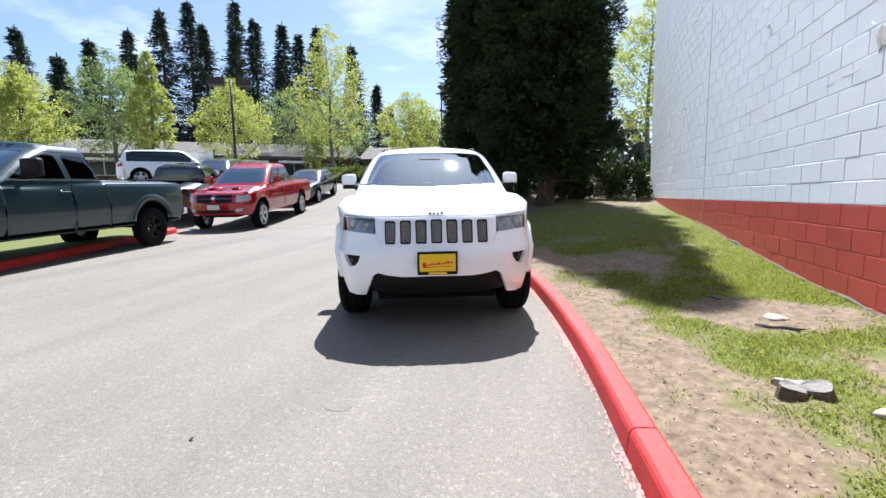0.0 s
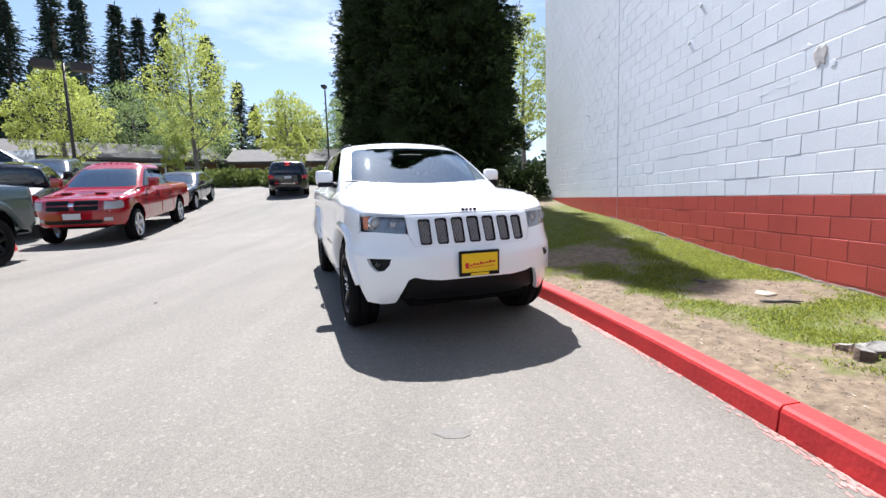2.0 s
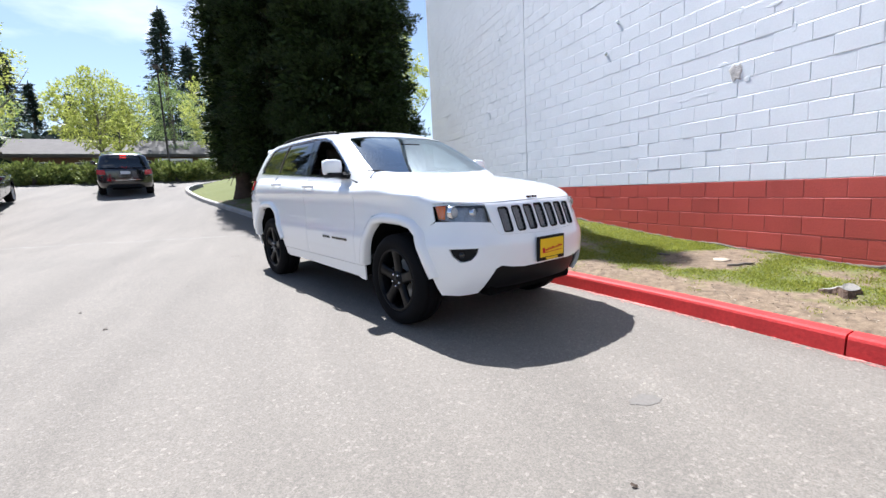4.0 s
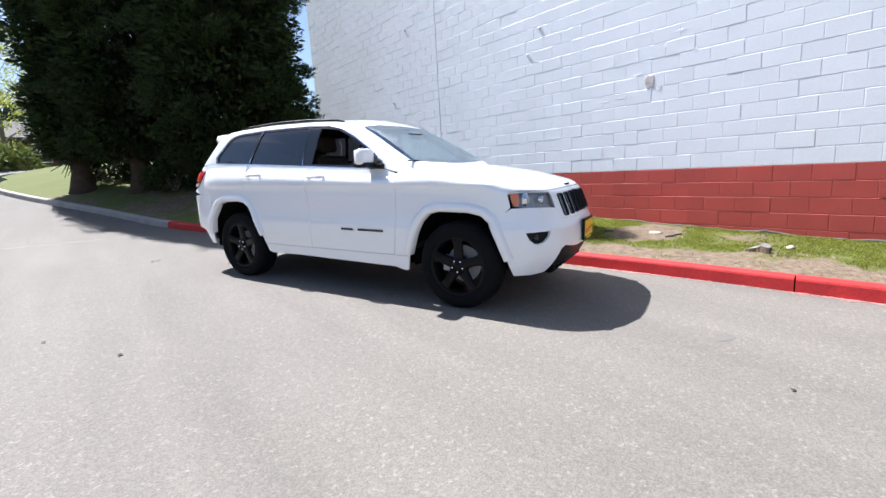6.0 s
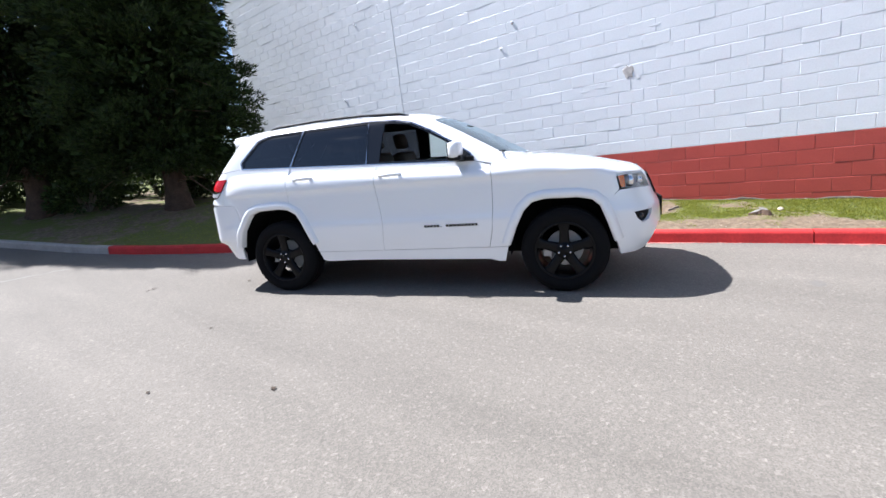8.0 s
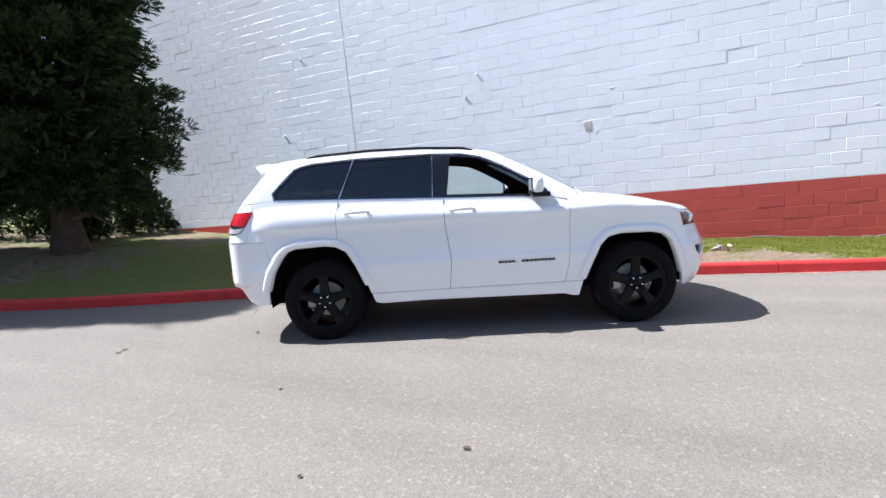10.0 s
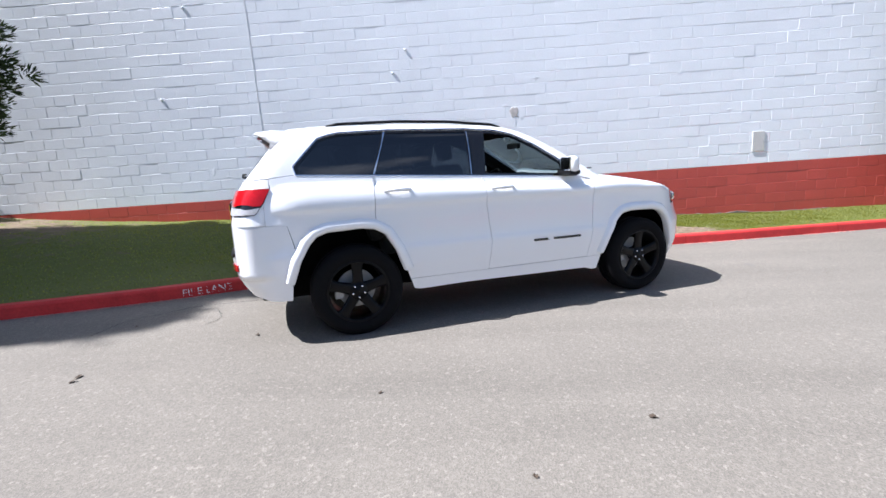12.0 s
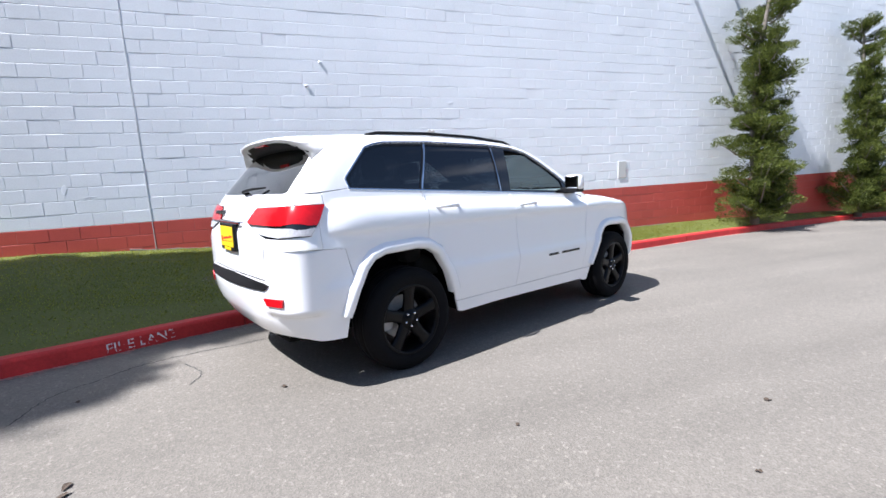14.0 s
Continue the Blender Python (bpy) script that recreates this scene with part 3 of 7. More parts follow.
sk.panel("rear_door", "S", O("S", ("S", (-0.2795, 0.443), (-0.2515, 0.70), (-0.2595, 0.80), (-0.2925, 1.05), (-0.2945, belt(-0.3) - 0.004), (-1.275, belt(-1.275) - 0.004), (-1.29, 1.2), (-1.292, 1.0), (-1.29, 0.925), (-1.205, 0.868), (-1.12, 0.722), (-1.052, 0.54), (-1.022, 0.445))), step=0.03, material=WP, parent=suv, mirror=True)
sk.panel("rear_quarter", "S", O("S", ("S", (-1.2795, belt(-1.283) - 0.004), (-1.2945, 1.2), (-1.2965, 1.0), (-1.2945, 0.925)), ("S", *ARCH_R[2:8][::-1]), ("S", (-1.925, 0.74), (-1.985, 0.981), (-2.14, 0.9925), (-2.14, 1.16), (-2.082, 1.272), (-2.085, 1.345), (-1.9, belt(-1.9) - 0.004))), step=0.03, material=WP, parent=suv, mirror=True)
sk.panel("sill", "S", O("S", ("S", (0.974, 0.4395), (-1.018, 0.4395), (-0.988, 0.352), (-0.93, 0.338), (-0.5, 0.345), (0.80, 0.326), (0.88, 0.302), (0.94, 0.302))), material=WP, parent=suv, mirror=True)
sk.panel("inner_side", "S", O("S", ("S", (1.92, 1.0), (0.8, 1.17), (-2.1, 1.26), (-2.05, 1.02)), ("S", *ARCH_R[1:]), ("S", *ARCH_F[:-1])), lift=-0.03, fold=0.0, step=0.1, material=M_UNDER, parent=suv, mirror=True)

# bonnet
hood = O("T", ("T", (1.10, 0.0), (1.09, 0.3), (1.055, 0.55), (1.0, 0.735), (0.93, 0.79)), ("T", *[(a, b - 0.005) for a, b in FENDER_TOP]), ("-F", (-0.78, 1.046), (-0.54, 1.030), (-0.3, 1.034), (0.0, 1.036)))
sk.panel("bonnet", "T", hood + [(a, -b) for a, b in hood[::-1]][1:-1], material=WP, parent=suv, step=0.045)

# front fascia
half = O("N", ("F", (0.0, 0.535), (-0.30, 0.532), (-0.42, 0.545), (-0.50, 0.562), (-0.545, 0.54), (-0.585, 0.45), (-0.625, 0.345), (-0.72, 0.325)), ("S", (1.957, 0.325), (1.92, 0.46), (1.86, 0.64), (1.80, 0.79), (1.948, 0.897)), ("F", (-0.745, 0.899), (-0.522, 0.884), (-0.478, 0.791), (0.0, 0.772)))
half = [(min(a, 0.0), b) for a, b in half]
bump = half + [(-a, b) for a, b in half[::-1]][1:-1]
ik = O("N", ("F", (0.0, 0.555), (-0.49, 0.585), (-0.57, 0.56), (-0.65, 0.37), (-0.5, 0.335), (0.0, 0.33)))
ik = [(min(a, 0.0), b) for a, b in ik]
fog = O("N", ("F", (-0.657, 0.702), (-0.672, 0.655), (-0.705, 0.612), (-0.745, 0.598)), ("S", (2.13, 0.600), (2.09, 0.64), (2.066, 0.697)), step=0.02)
fog_l = [(-a, b) for a, b in fog]
sk.panel("front_bumper", "N", bump, holes=[fog, fog_l], material=WP, parent=suv, step=0.045, fold=0.03)
sk.panel("lower_intake", "N", ik + [(-a, b) for a, b in ik[::-1]][1:-1], lift=-0.045, material=M_BLACK, parent=suv, label="matt black lower air intake")
ca, cb = sum(a for a, _ in fog) / len(fog), sum(b for _, b in fog) / len(fog)
for sg in (1, -1):
    sk.panel("fog_lamp_recess", "N", [(sg * (ca + (a - ca) * 1.3), cb + (b - cb) * 1.3) for a, b in fog], lift=-0.028, material=M_BLACK, parent=suv, step=0.03)
    p = sk.at("N", [(sg * ca, 0.652)])[0]
    bm = bmesh.new()
    bmesh.ops.create_uvsphere(bm, u_segments=16, v_segments=10, radius=0.028)
    part("fog_lamp", bm, M_GLOSS_BLACK, suv, "small round dark fog lamp", smooth=True).matrix_basis = Matrix.Translation(Vector(p) + Vector((-0.032, -0.012 * math.copysign(1, p[1]), 0)))
slots = []
for k in range(7):
    c = (k - 3) * 0.131
    w0, w1 = 0.0475 - 0.001 * abs(k - 3), 0.044 - 0.001 * abs(k - 3)
    zt, zb = 0.998 - 0.003 * abs(k - 3), 0.808 - 0.001 * abs(k - 3)
    slots.append(O("N", ("F", (c - w1 + 0.01, zb), (c + w1 - 0.01, zb), (c + w1, zb + 0.01), (c + w0, zt - 0.012), (c + w0 - 0.012, zt), (c - w0 + 0.012, zt), (c - w0, zt - 0.012), (c - w1, zb + 0.01)), step=0.03))
sur = O("N", ("F", (-0.526, 1.024), (-0.519, 0.884), (-0.476, 0.792), (0.0, 0.773), (0.476, 0.792), (0.519, 0.884), (0.526, 1.024), (0.0, 1.029)), step=0.03)
sk.panel("grille_surround", "N", sur, holes=slots, material=WP, parent=suv, step=0.03, fold=0.04)
sk.panel("grille_backing", "N", O("N", ("F", (-0.46, 1.01), (-0.45, 0.80), (0.0, 0.785), (0.45, 0.80), (0.46, 1.01), (0, 1.015))), lift=-0.06, fold=0.0, material=M_BLACK, parent=suv)
for k, sl in enumerate(slots):
    p3 = sk.at("N", sl)
    ring = [Vector(p) for p in p3]
    bm = bmesh.new()
    n = len(ring)
    cen = sum(ring, Vector()) / n
    nr = Vector(sk.normal(np.array([cen]))[0])
    rows = [[bm.verts.new(cen + (v - cen) * f + nr * d) for v in ring] for f, d in ((1.04, 0.004), (1.0, 0.010), (0.93, 0.006), (0.90, -0.02))]
    for r0, r1 in zip(rows, rows[1:]):
        for i in range(n):
            bm.faces.new((r0[i], r0[(i + 1) % n], r1[(i + 1) % n], r1[i]))
    gr = part("grille_slot", bm, M_BLACK, suv, "dark framed grille slot with honeycomb mesh", smooth=True)
    bm = bmesh.new()
    c = (k - 3) * 0.131
    cells = [(c - 0.0345 + q * 0.023 + (0.0115 if r_ % 2 else 0), 0.815 + r_ * 0.0175) for r_ in range(11) for q in range(4)]
    cells = [(a, b) for a, b in cells if abs(a - c) <= 0.043 and b <= 0.995]
    for (yy, zz), b3 in zip(cells, sk.at("F", cells)):
        pr = [(yy + 0.0115 * 0.98 * math.sin(math.pi / 3 * j), zz + 0.0117 * math.cos(math.pi / 3 * j)) for j in range(6)]
        o_ = [bm.verts.new((b3[0] - 0.012, a, b)) for a, b in pr]
        i_ = [bm.verts.new((b3[0] - 0.012, yy + (a - yy) * 0.70, zz + (b - zz) * 0.70)) for a, b in pr]
        bk = [bm.verts.new(v.co + Vector((-0.02, 0, 0))) for v in i_]
        for j in range(6):
            bm.faces.new((o_[j], o_[(j + 1) % 6], i_[(j + 1) % 6], i_[j]))
            bm.faces.new((i_[j], i_[(j + 1) % 6], bk[(j + 1) % 6], bk[j]))
    part("honeycomb", bm, M_LAMP_GREY, gr, "grey honeycomb mesh")

# headlamps
lampo = O("N", ("S", (1.926, 1.028), (1.97, 1.034)), ("F", (-0.765, 1.035), (-0.527, 1.014), (-0.535, 0.884), (-0.745, 0.899)), ("S", (2.02, 0.906), (1.962, 0.912)), step=0.03)
for sg, mm in ((1, "right"), (-1, "left")):
    lo = [(sg * a, b) for a, b in lampo]
    cx, cy = sum(a for a, _ in lo) / len(lo), sum(b for _, b in lo) / len(lo)
    hl = sk.panel("headlamp", "N", lo, lift=-0.032, fold=-0.03, material=M_LAMP_DARK, parent=suv, label="clear headlamp with dark housing and amber marker", step=0.03)[0]
    sk.panel("lens", "N", lo, lift=-0.003, fold=0.0, material=M_LENS, parent=hl, step=0.03)
    for fa, fz, rr in ((0.38, 0.964, 0.054), (0.74, 0.955, 0.034)):
        a = min(q[0] for q in lo) + (max(q[0] for q in lo) - min(q[0] for q in lo)) * (fa if sg > 0 else 1 - fa)
        p = Vector(sk.at("N", [(a, fz)])[0]) + Vector((-0.030, sg * 0.006, 0))
        bm = bmesh.new()
        lathe(bm, [(rr, 0.02), (rr, -0.012), (rr * 0.95, -0.018), (rr * 0.86, -0.010), (rr * 0.82, 0.004)], 24)
        ring = part("lamp_ring", bm, M_CHROME, hl, "bright ring round the projector", smooth=True)
        ring.matrix_basis = Matrix.Translation(p) @ Matrix.Rotation(radians(90 - sg * -14), 4, "Z")
        bm = bmesh.new()
        bmesh.ops.create_uvsphere(bm, u_segments=16, v_segments=10, radius=rr * 0.8)
        part("projector", bm, M_LAMP_GREY, hl, smooth=True).matrix_basis = Matrix.Translation(p + Vector((-0.008, 0, 0)))
    am = [q for q in lo]
    lim = min(abs(q[0]) for q in lo) + 0.80 * (max(abs(q[0]) for q in lo) - min(abs(q[0]) for q in lo))
    amb = [(sg * max(abs(a), lim) * -1 if sg > 0 else max(abs(a), lim), b) for a, b in am]
    zmid = sum(b for _, b in amb) / len(amb)
    seen = []
    for q in amb:
        q = (q[0], zmid + (q[1] - zmid) * 0.85)
        if not seen or math.hypot(q[0] - seen[-1][0], q[1] - seen[-1][1]) > 0.006:
            seen.append(q)
    sk.panel("side_marker", "N", seen, lift=-0.02, fold=0.0, material=M_AMBER, parent=hl, step=0.03)

# painted strips under the seam between bonnet, wings and lamps
seam = O("N", ("S", (1.89, 1.037), (1.90, 1.07), (1.95, 1.076)), ("F", (-0.78, 1.074), (-0.51, 1.046), (-0.51, 1.010), (-0.765, 1.024)), ("S", (1.97, 1.020), (1.92, 1.012)), step=0.03)
for sg in (1, -1):
    sk.panel("lamp_seam", "N", [(sg * a, b) for a, b in seam], lift=-0.007, fold=0.0, material=WP, parent=suv, step=0.03)

# cabin shell: roof, pillars
dlo = [(0.70, belt(0.7)), (0.665, 1.315), (0.50, 1.43), (0.27, 1.565), (0.08, 1.655), (-0.10, 1.695), (-0.40, 1.712), (-1.10, 1.71), (-1.52, 1.69), (-1.62, 1.67), (-1.69, 1.645), (-1.885, 1.445), (-1.895, 1.43), (-1.88, belt(-1.88))]
dloC = O("C", ("S", *dlo, (-0.6, belt(-0.6)), dlo[0]))
ws = O("C", ("T", (1.085, 0.0), (1.075, 0.3), (1.04, 0.55), (0.955, 0.735)), ("-F", (-0.735, 1.33), (-0.71, 1.44), (-0.655, 1.60), (-0.635, 1.645), (-0.60, 1.672), (-0.4, 1.692), (0.0, 1.70)), step=0.03)
rg = O("C", ("-R", (0.0, 1.345), (-0.66, 1.345), (-0.69, 1.355), (-0.66, 1.5), (-0.615, 1.63), (-0.58, 1.655), (0.0, 1.675)), step=0.03)
lowr = O("C", ("-S", (0.86, 1.215), (0.70, belt(0.7) - 0.001), (-1.9, belt(-1.9) - 0.001), (-2.08, 1.352)), ("-R", (-0.80, 1.347), (-0.66, 1.337), (0.0, 1.337)))
front = O("C", ("T", (1.094, 0.0), (1.084, 0.3), (1.049, 0.55), (0.994, 0.735), (0.925, 0.79)))
shell = front + lowr[0:-1]
shell = shell + [(a, -b) for a, b in shell[::-1]]
mir = lambda l: [(a, -b) for a, b in l]
ws_full = ws + mir(ws[::-1])[1:-1]
rg_full = rg + mir(rg[::-1])[1:-1]
sk.panel("roof_shell", "C", shell, holes=[dloC, mir(dloC), ws_full, rg_full], material=WP, parent=suv, step=0.045, fold=0.03)
sk.panel("headliner", "C", shell, holes=[dloC, mir(dloC), ws_full, rg_full], lift=-0.032, fold=0.0, material=M_SEAT, parent=suv, step=0.09)
sk.panel("windscreen", "C", ws_full, lift=-0.004, fold=0.0, material=M_SCREEN, parent=suv, step=0.06, label="windscreen reflecting sky and clouds")
sk.panel("rear_window", "C", rg_full, lift=-0.004, fold=0.0, material=M_TINT_REAR, parent=suv, step=0.05, label="dark tinted rear window")

# side windows: gloss black frame, dark panes behind, the front passenger's window wound down
w_f = [(0.56, belt(0.56) + 0.025), (0.545, 1.375), (0.40, 1.47), (0.20, 1.58), (0.05, 1.65), (-0.10, 1.672), (-0.205, 1.68), (-0.255, belt(-0.25) + 0.02)]
w_r = [(-0.40, belt(-0.4) + 0.012), (-0.385, 1.69), (-0.40, 1.695), (-1.115, 1.693), (-1.25, belt(-1.25) + 0.012)]
w_q = [(-1.285, belt(-1.28) + 0.012), (-1.15, 1.692), (-1.52, 1.675), (-1.61, 1.655), (-1.675, 1.63), (-1.86, 1.44), (-1.86, belt(-1.86) + 0.012)]
sk.panel("window_frame", "S", O("S", ("S", *dlo, (-0.6, belt(-0.6)), dlo[0])), holes=[O("S", ("S", *w, w[0])) for w in (w_f, w_r, w_q)], lift=-0.006, fold=0.02, material=M_GLOSS_BLACK, parent=suv, mirror=True)
for nm, w in (("rear_door_window", w_r), ("quarter_window", w_q)):
    sk.panel(nm, "S", O("S", ("S", *w, w[0])), lift=-0.012, fold=0.0, material=M_TINT, parent=suv, mirror=True, label="dark tinted side window")
for nm, (xb, zb_), (xt, zt_), hw in (("pillar_strip", (-1.268, belt(-1.268) + 0.006), (-1.132, 1.700), 0.007), ("pillar_edge", (-0.392, belt(-0.39) + 0.006), (-0.376, 1.698), 0.004)):
    sk.panel(nm, "S", O("S", ("S", (xb - hw, zb_), (xb + hw, zb_), (xt + hw, zt_), (xt - hw, zt_))), lift=0.0, fold=0.01, material=M_CHROME, parent=suv, mirror=True, label="thin bright strip between side windows")
cxz = [(sum(a for a, _ in dlo) / len(dlo), sum(b for _, b in dlo) / len(dlo))]
edge = []
for i, (a, b) in enumerate(dlo):
    (a0, b0), (a1, b1) = dlo[i - 1], dlo[(i + 1) % len(dlo)]
    t0, t1 = Vector((a - a0, b - b0)).normalized(), Vector((a1 - a, b1 - b)).normalized()
    nn = Vector((-(t0.y + t1.y), t0.x + t1.x)).normalized()
    if nn.dot(Vector((a - cxz[0][0], (b - cxz[0][1]) * 4))) < 0:
        nn = -nn
    edge.append((a + nn.x * 0.010, b + nn.y * 0.010))
sk.panel("window_trim", "S", O("S", ("S", *edge, edge[0])), holes=[O("S", ("S", *dlo, dlo[0]))], lift=0.003, fold=0.008, material=M_CHROME, parent=suv, mirror=True, label="thin bright trim round the side windows")
lw = sk.panel("driver_window", "S", O("S", ("S", *w_f, w_f[0])), lift=-0.012, fold=0.0, material=M_CLEAR, parent=suv, mirror=True)
bpy.data.objects.remove(lw[0])

# tail
tg = O("E", ("R", (0.0, 0.795), (-0.60, 0.80), (-0.63, 1.066), (-0.54, 1.083), (-0.33, 1.146), (-0.32, 1.165), (-0.41, 1.258), (-0.615, 1.266), (-0.66, 1.333), (0.0, 1.333)))
tg = [(max(a, -9), b) for a, b in tg]
sk.panel("tailgate", "E", tg + [(-a, b) for a, b in tg[::-1]][1:-1], material=WP, parent=suv)
rb = O("E", ("R", (0.0, 0.385), (-0.45, 0.385)), ("S", (-2.16, 0.38), (-2.0, 0.38), (-1.985, 0.52), (-1.93, 0.70), (-1.933, 0.74), (-1.987, 0.980), (-2.14, 0.9905)), ("R", (-0.80, 0.993), (-0.64, 0.992), (-0.606, 0.787), (0.0, 0.787)))
rb = [(min(a, 0.0) if a < 2 else a, b) for a, b in rb]
sk.panel("rear_bumper", "E", rb + [(-a, b) for a, b in rb[::-1]][1:-1], material=WP, parent=suv)
qc = O("E", ("S", (-2.142, 0.993)), ("R", (-0.80, 0.993), (-0.637, 0.993), (-0.634, 1.064), (-0.78, 1.068)), ("S", (-2.205, 1.080), (-2.142, 1.16)))
for sg in (1, -1):
    sk.panel("quarter_corner", "E", [(sg * a, b) for a, b in qc], material=WP, parent=suv)
tl = O("E", ("R", (-0.328, 1.163), (-0.415, 1.251), (-0.62, 1.258), (-0.78, 1.263)), ("S", (-2.085, 1.269), (-2.144, 1.164), (-2.206, 1.082)), ("R", (-0.78, 1.074), (-0.56, 1.088), (-0.336, 1.152)), step=0.03)
uc = O("E", ("S", (-2.09, 1.342)), ("R", (-0.78, 1.338), (-0.668, 1.329), (-0.625, 1.264), (-0.78, 1.272)), ("S", (-2.088, 1.277)))
for sg in (1, -1):
    sk.panel("upper_corner", "E", [(sg * a, b) for a, b in uc], material=WP, parent=suv)
for sg in (1, -1):
    lo = [(sg * a, b) for a, b in tl]
    t_ = sk.panel("tail_lamp", "E", lo, lift=0.006, fold=0.03, material=M_GLOSS_BLACK, parent=suv, label="red tail lamp with a clear lower strip", step=0.03)[0]
    ma, mb = sum(a for a, _ in tl) / len(tl), sum(b for _, b in tl) / len(tl)
    for nm, keep, mt_ in (("red_lens", lambda b: max(b, 1.146), M_RED_LENS), ("reversing_lamp", lambda b: min(b, 1.132), M_LAMP_CLEAR)):
        seen = []
        for a, b in tl:
            q = (sg * (ma + (a - ma) * 0.999), keep(mb + (b - mb) * 0.997))
            if not seen or math.hypot(q[0] - seen[-1][0], q[1] - seen[-1][1]) > 0.006:
                seen.append(q)
        sk.panel(nm, "E", seen, lift=0.013, fold=0.01, material=mt_, parent=t_, step=0.03)
    rf = O("E", ("R", (-0.60, 0.680), (-0.805, 0.694), (-0.80, 0.642), (-0.63, 0.632)), step=0.03)
    sk.panel("reflector", "E", [(sg * a, b) for a, b in rf], lift=0.012, fold=0.02, material=M_RED_LENS, parent=suv, step=0.03)
st = O("E", ("R", (0.0, 0.715), (-0.60, 0.725), (-0.66, 0.765), (-0.60, 0.775), (0.0, 0.785)))
st = [(min(a, 0.0), b) for a, b in st]
sk.panel("bumper_step", "E", st + [(-a, b) for a, b in st[::-1]][1:-1], lift=0.012, fold=0.015, material=M_BLACK, parent=suv, label="ribbed black bumper step")
# spoiler over the rear window
bm = bmesh.new()
secs = []
for k in range(13):
    u = k / 6 - 1
    y = 0.675 * u
    xr = -2.195 + 0.05 * u * u + 0.085 * u ** 6
    zr = 1.750 - 0.028 * u * u - 0.030 * u ** 6
    fin = 0.06 * u ** 6
    secs.append([bm.verts.new(v) for v in ((-1.84, y, zr + 0.0), (-2.03, y, zr + 0.010), (xr + 0.02, y, zr - 0.006), (xr, y, zr - 0.02), (xr + 0.02, y, zr - 0.035 - fin * 0.4), (-2.06, y, zr - 0.07 - fin), (-1.96, y, zr - 0.08 - fin))])
for a, b in zip(secs, secs[1:]):
    for i in range(6):
        bm.faces.new((a[i], a[i + 1], b[i + 1], b[i]))
bm.faces.new(secs[0][::-1])
bm.faces.new(secs[-1])
bmesh.ops.recalc_face_normals(bm, faces=bm.faces)
sp = part("spoiler", bm, WP, suv, smooth=True)
bm = bmesh.new()
add_box(bm, (-2.16, -0.10, 1.696), (-2.125, 0.10, 1.712), 0.004)
part("high_brake_lamp", bm, M_RED_LENS, sp)
bm = bmesh.new()
rows = []
for k in range(13):
    u = k / 6 - 1
    xr, zr = -2.195 + 0.05 * u * u + 0.085 * u ** 6, 1.750 - 0.028 * u * u - 0.030 * u ** 6
    rows.append([bm.verts.new((x_, 0.62 * u, z_)) for x_, z_ in ((xr + 0.035, zr - 0.040), (-2.06, zr - 0.076), (-1.97, zr - 0.10), (-1.97, zr - 0.05), (xr + 0.035, zr - 0.03))])
for a, b in zip(rows, rows[1:]):
    for i in range(5):
        bm.faces.new((a[i], a[(i + 1) % 5], b[(i + 1) % 5], b[i]))
bm.faces.new(rows[0])
bm.faces.new(rows[-1][::-1])
bmesh.ops.recalc_face_normals(bm, faces=bm.faces)
part("spoiler_underside", bm, M_BLACK, sp, smooth=True)
bm = bmesh.new()
add_tube(bm, [(-2.285, 0.0, 1.352), (-2.318, -0.03, 1.366), (-2.305, -0.2, 1.385), (-2.27, -0.36, 1.39)], [0.02, 0.012, 0.01, 0.006])
part("rear_wiper", bm, M_BLACK, suv)

# wheel arch lips
def arch_lip(path, sgn):
    s_ = O("S", ("S", *path), step=0.05)
    cx, cz = sum(a for a, _ in s_) / len(s_), min(b for _, b in s_) + 0.1
    rows = []
    for i, (a, b) in enumerate(s_):
        a0, b0 = s_[max(i - 1, 0)]
        a1, b1 = s_[min(i + 1, len(s_) - 1)]
        t = Vector((a1 - a0, b1 - b0)).normalized()
        n = Vector((-t.y, t.x))
        if n.dot(Vector((a - cx, b - cz))) < 0:
            n = -n
        rows.append((a, b, n))
    offs = [(-0.012, -0.05), (-0.012, 0.012), (0.004, 0.032), (0.042, 0.035), (0.056, 0.024), (0.072, -0.002)]
    q = np.array([(a + n.x * o, b + n.y * o) for a, b, n in rows for o, _ in offs])
    p3 = sk.at("S", q)
    bm = bmesh.new()
    vs = []
    for k, p in enumerate(p3):
        vs.append(bm.verts.new((p[0], sgn * -(p[1] - offs[k % 6][1]) if sgn > 0 else p[1] - offs[k % 6][1], p[2])))
    for i in range(len(rows) - 1):
        for j in range(5):
            bm.faces.new((vs[i * 6 + j], vs[i * 6 + j + 1], vs[i * 6 + 7 + j], vs[i * 6 + 6 + j]))
    bmesh.ops.recalc_face_normals(bm, faces=bm.faces)
    part("wheel_arch_lip", bm, WP, suv, smooth=True)


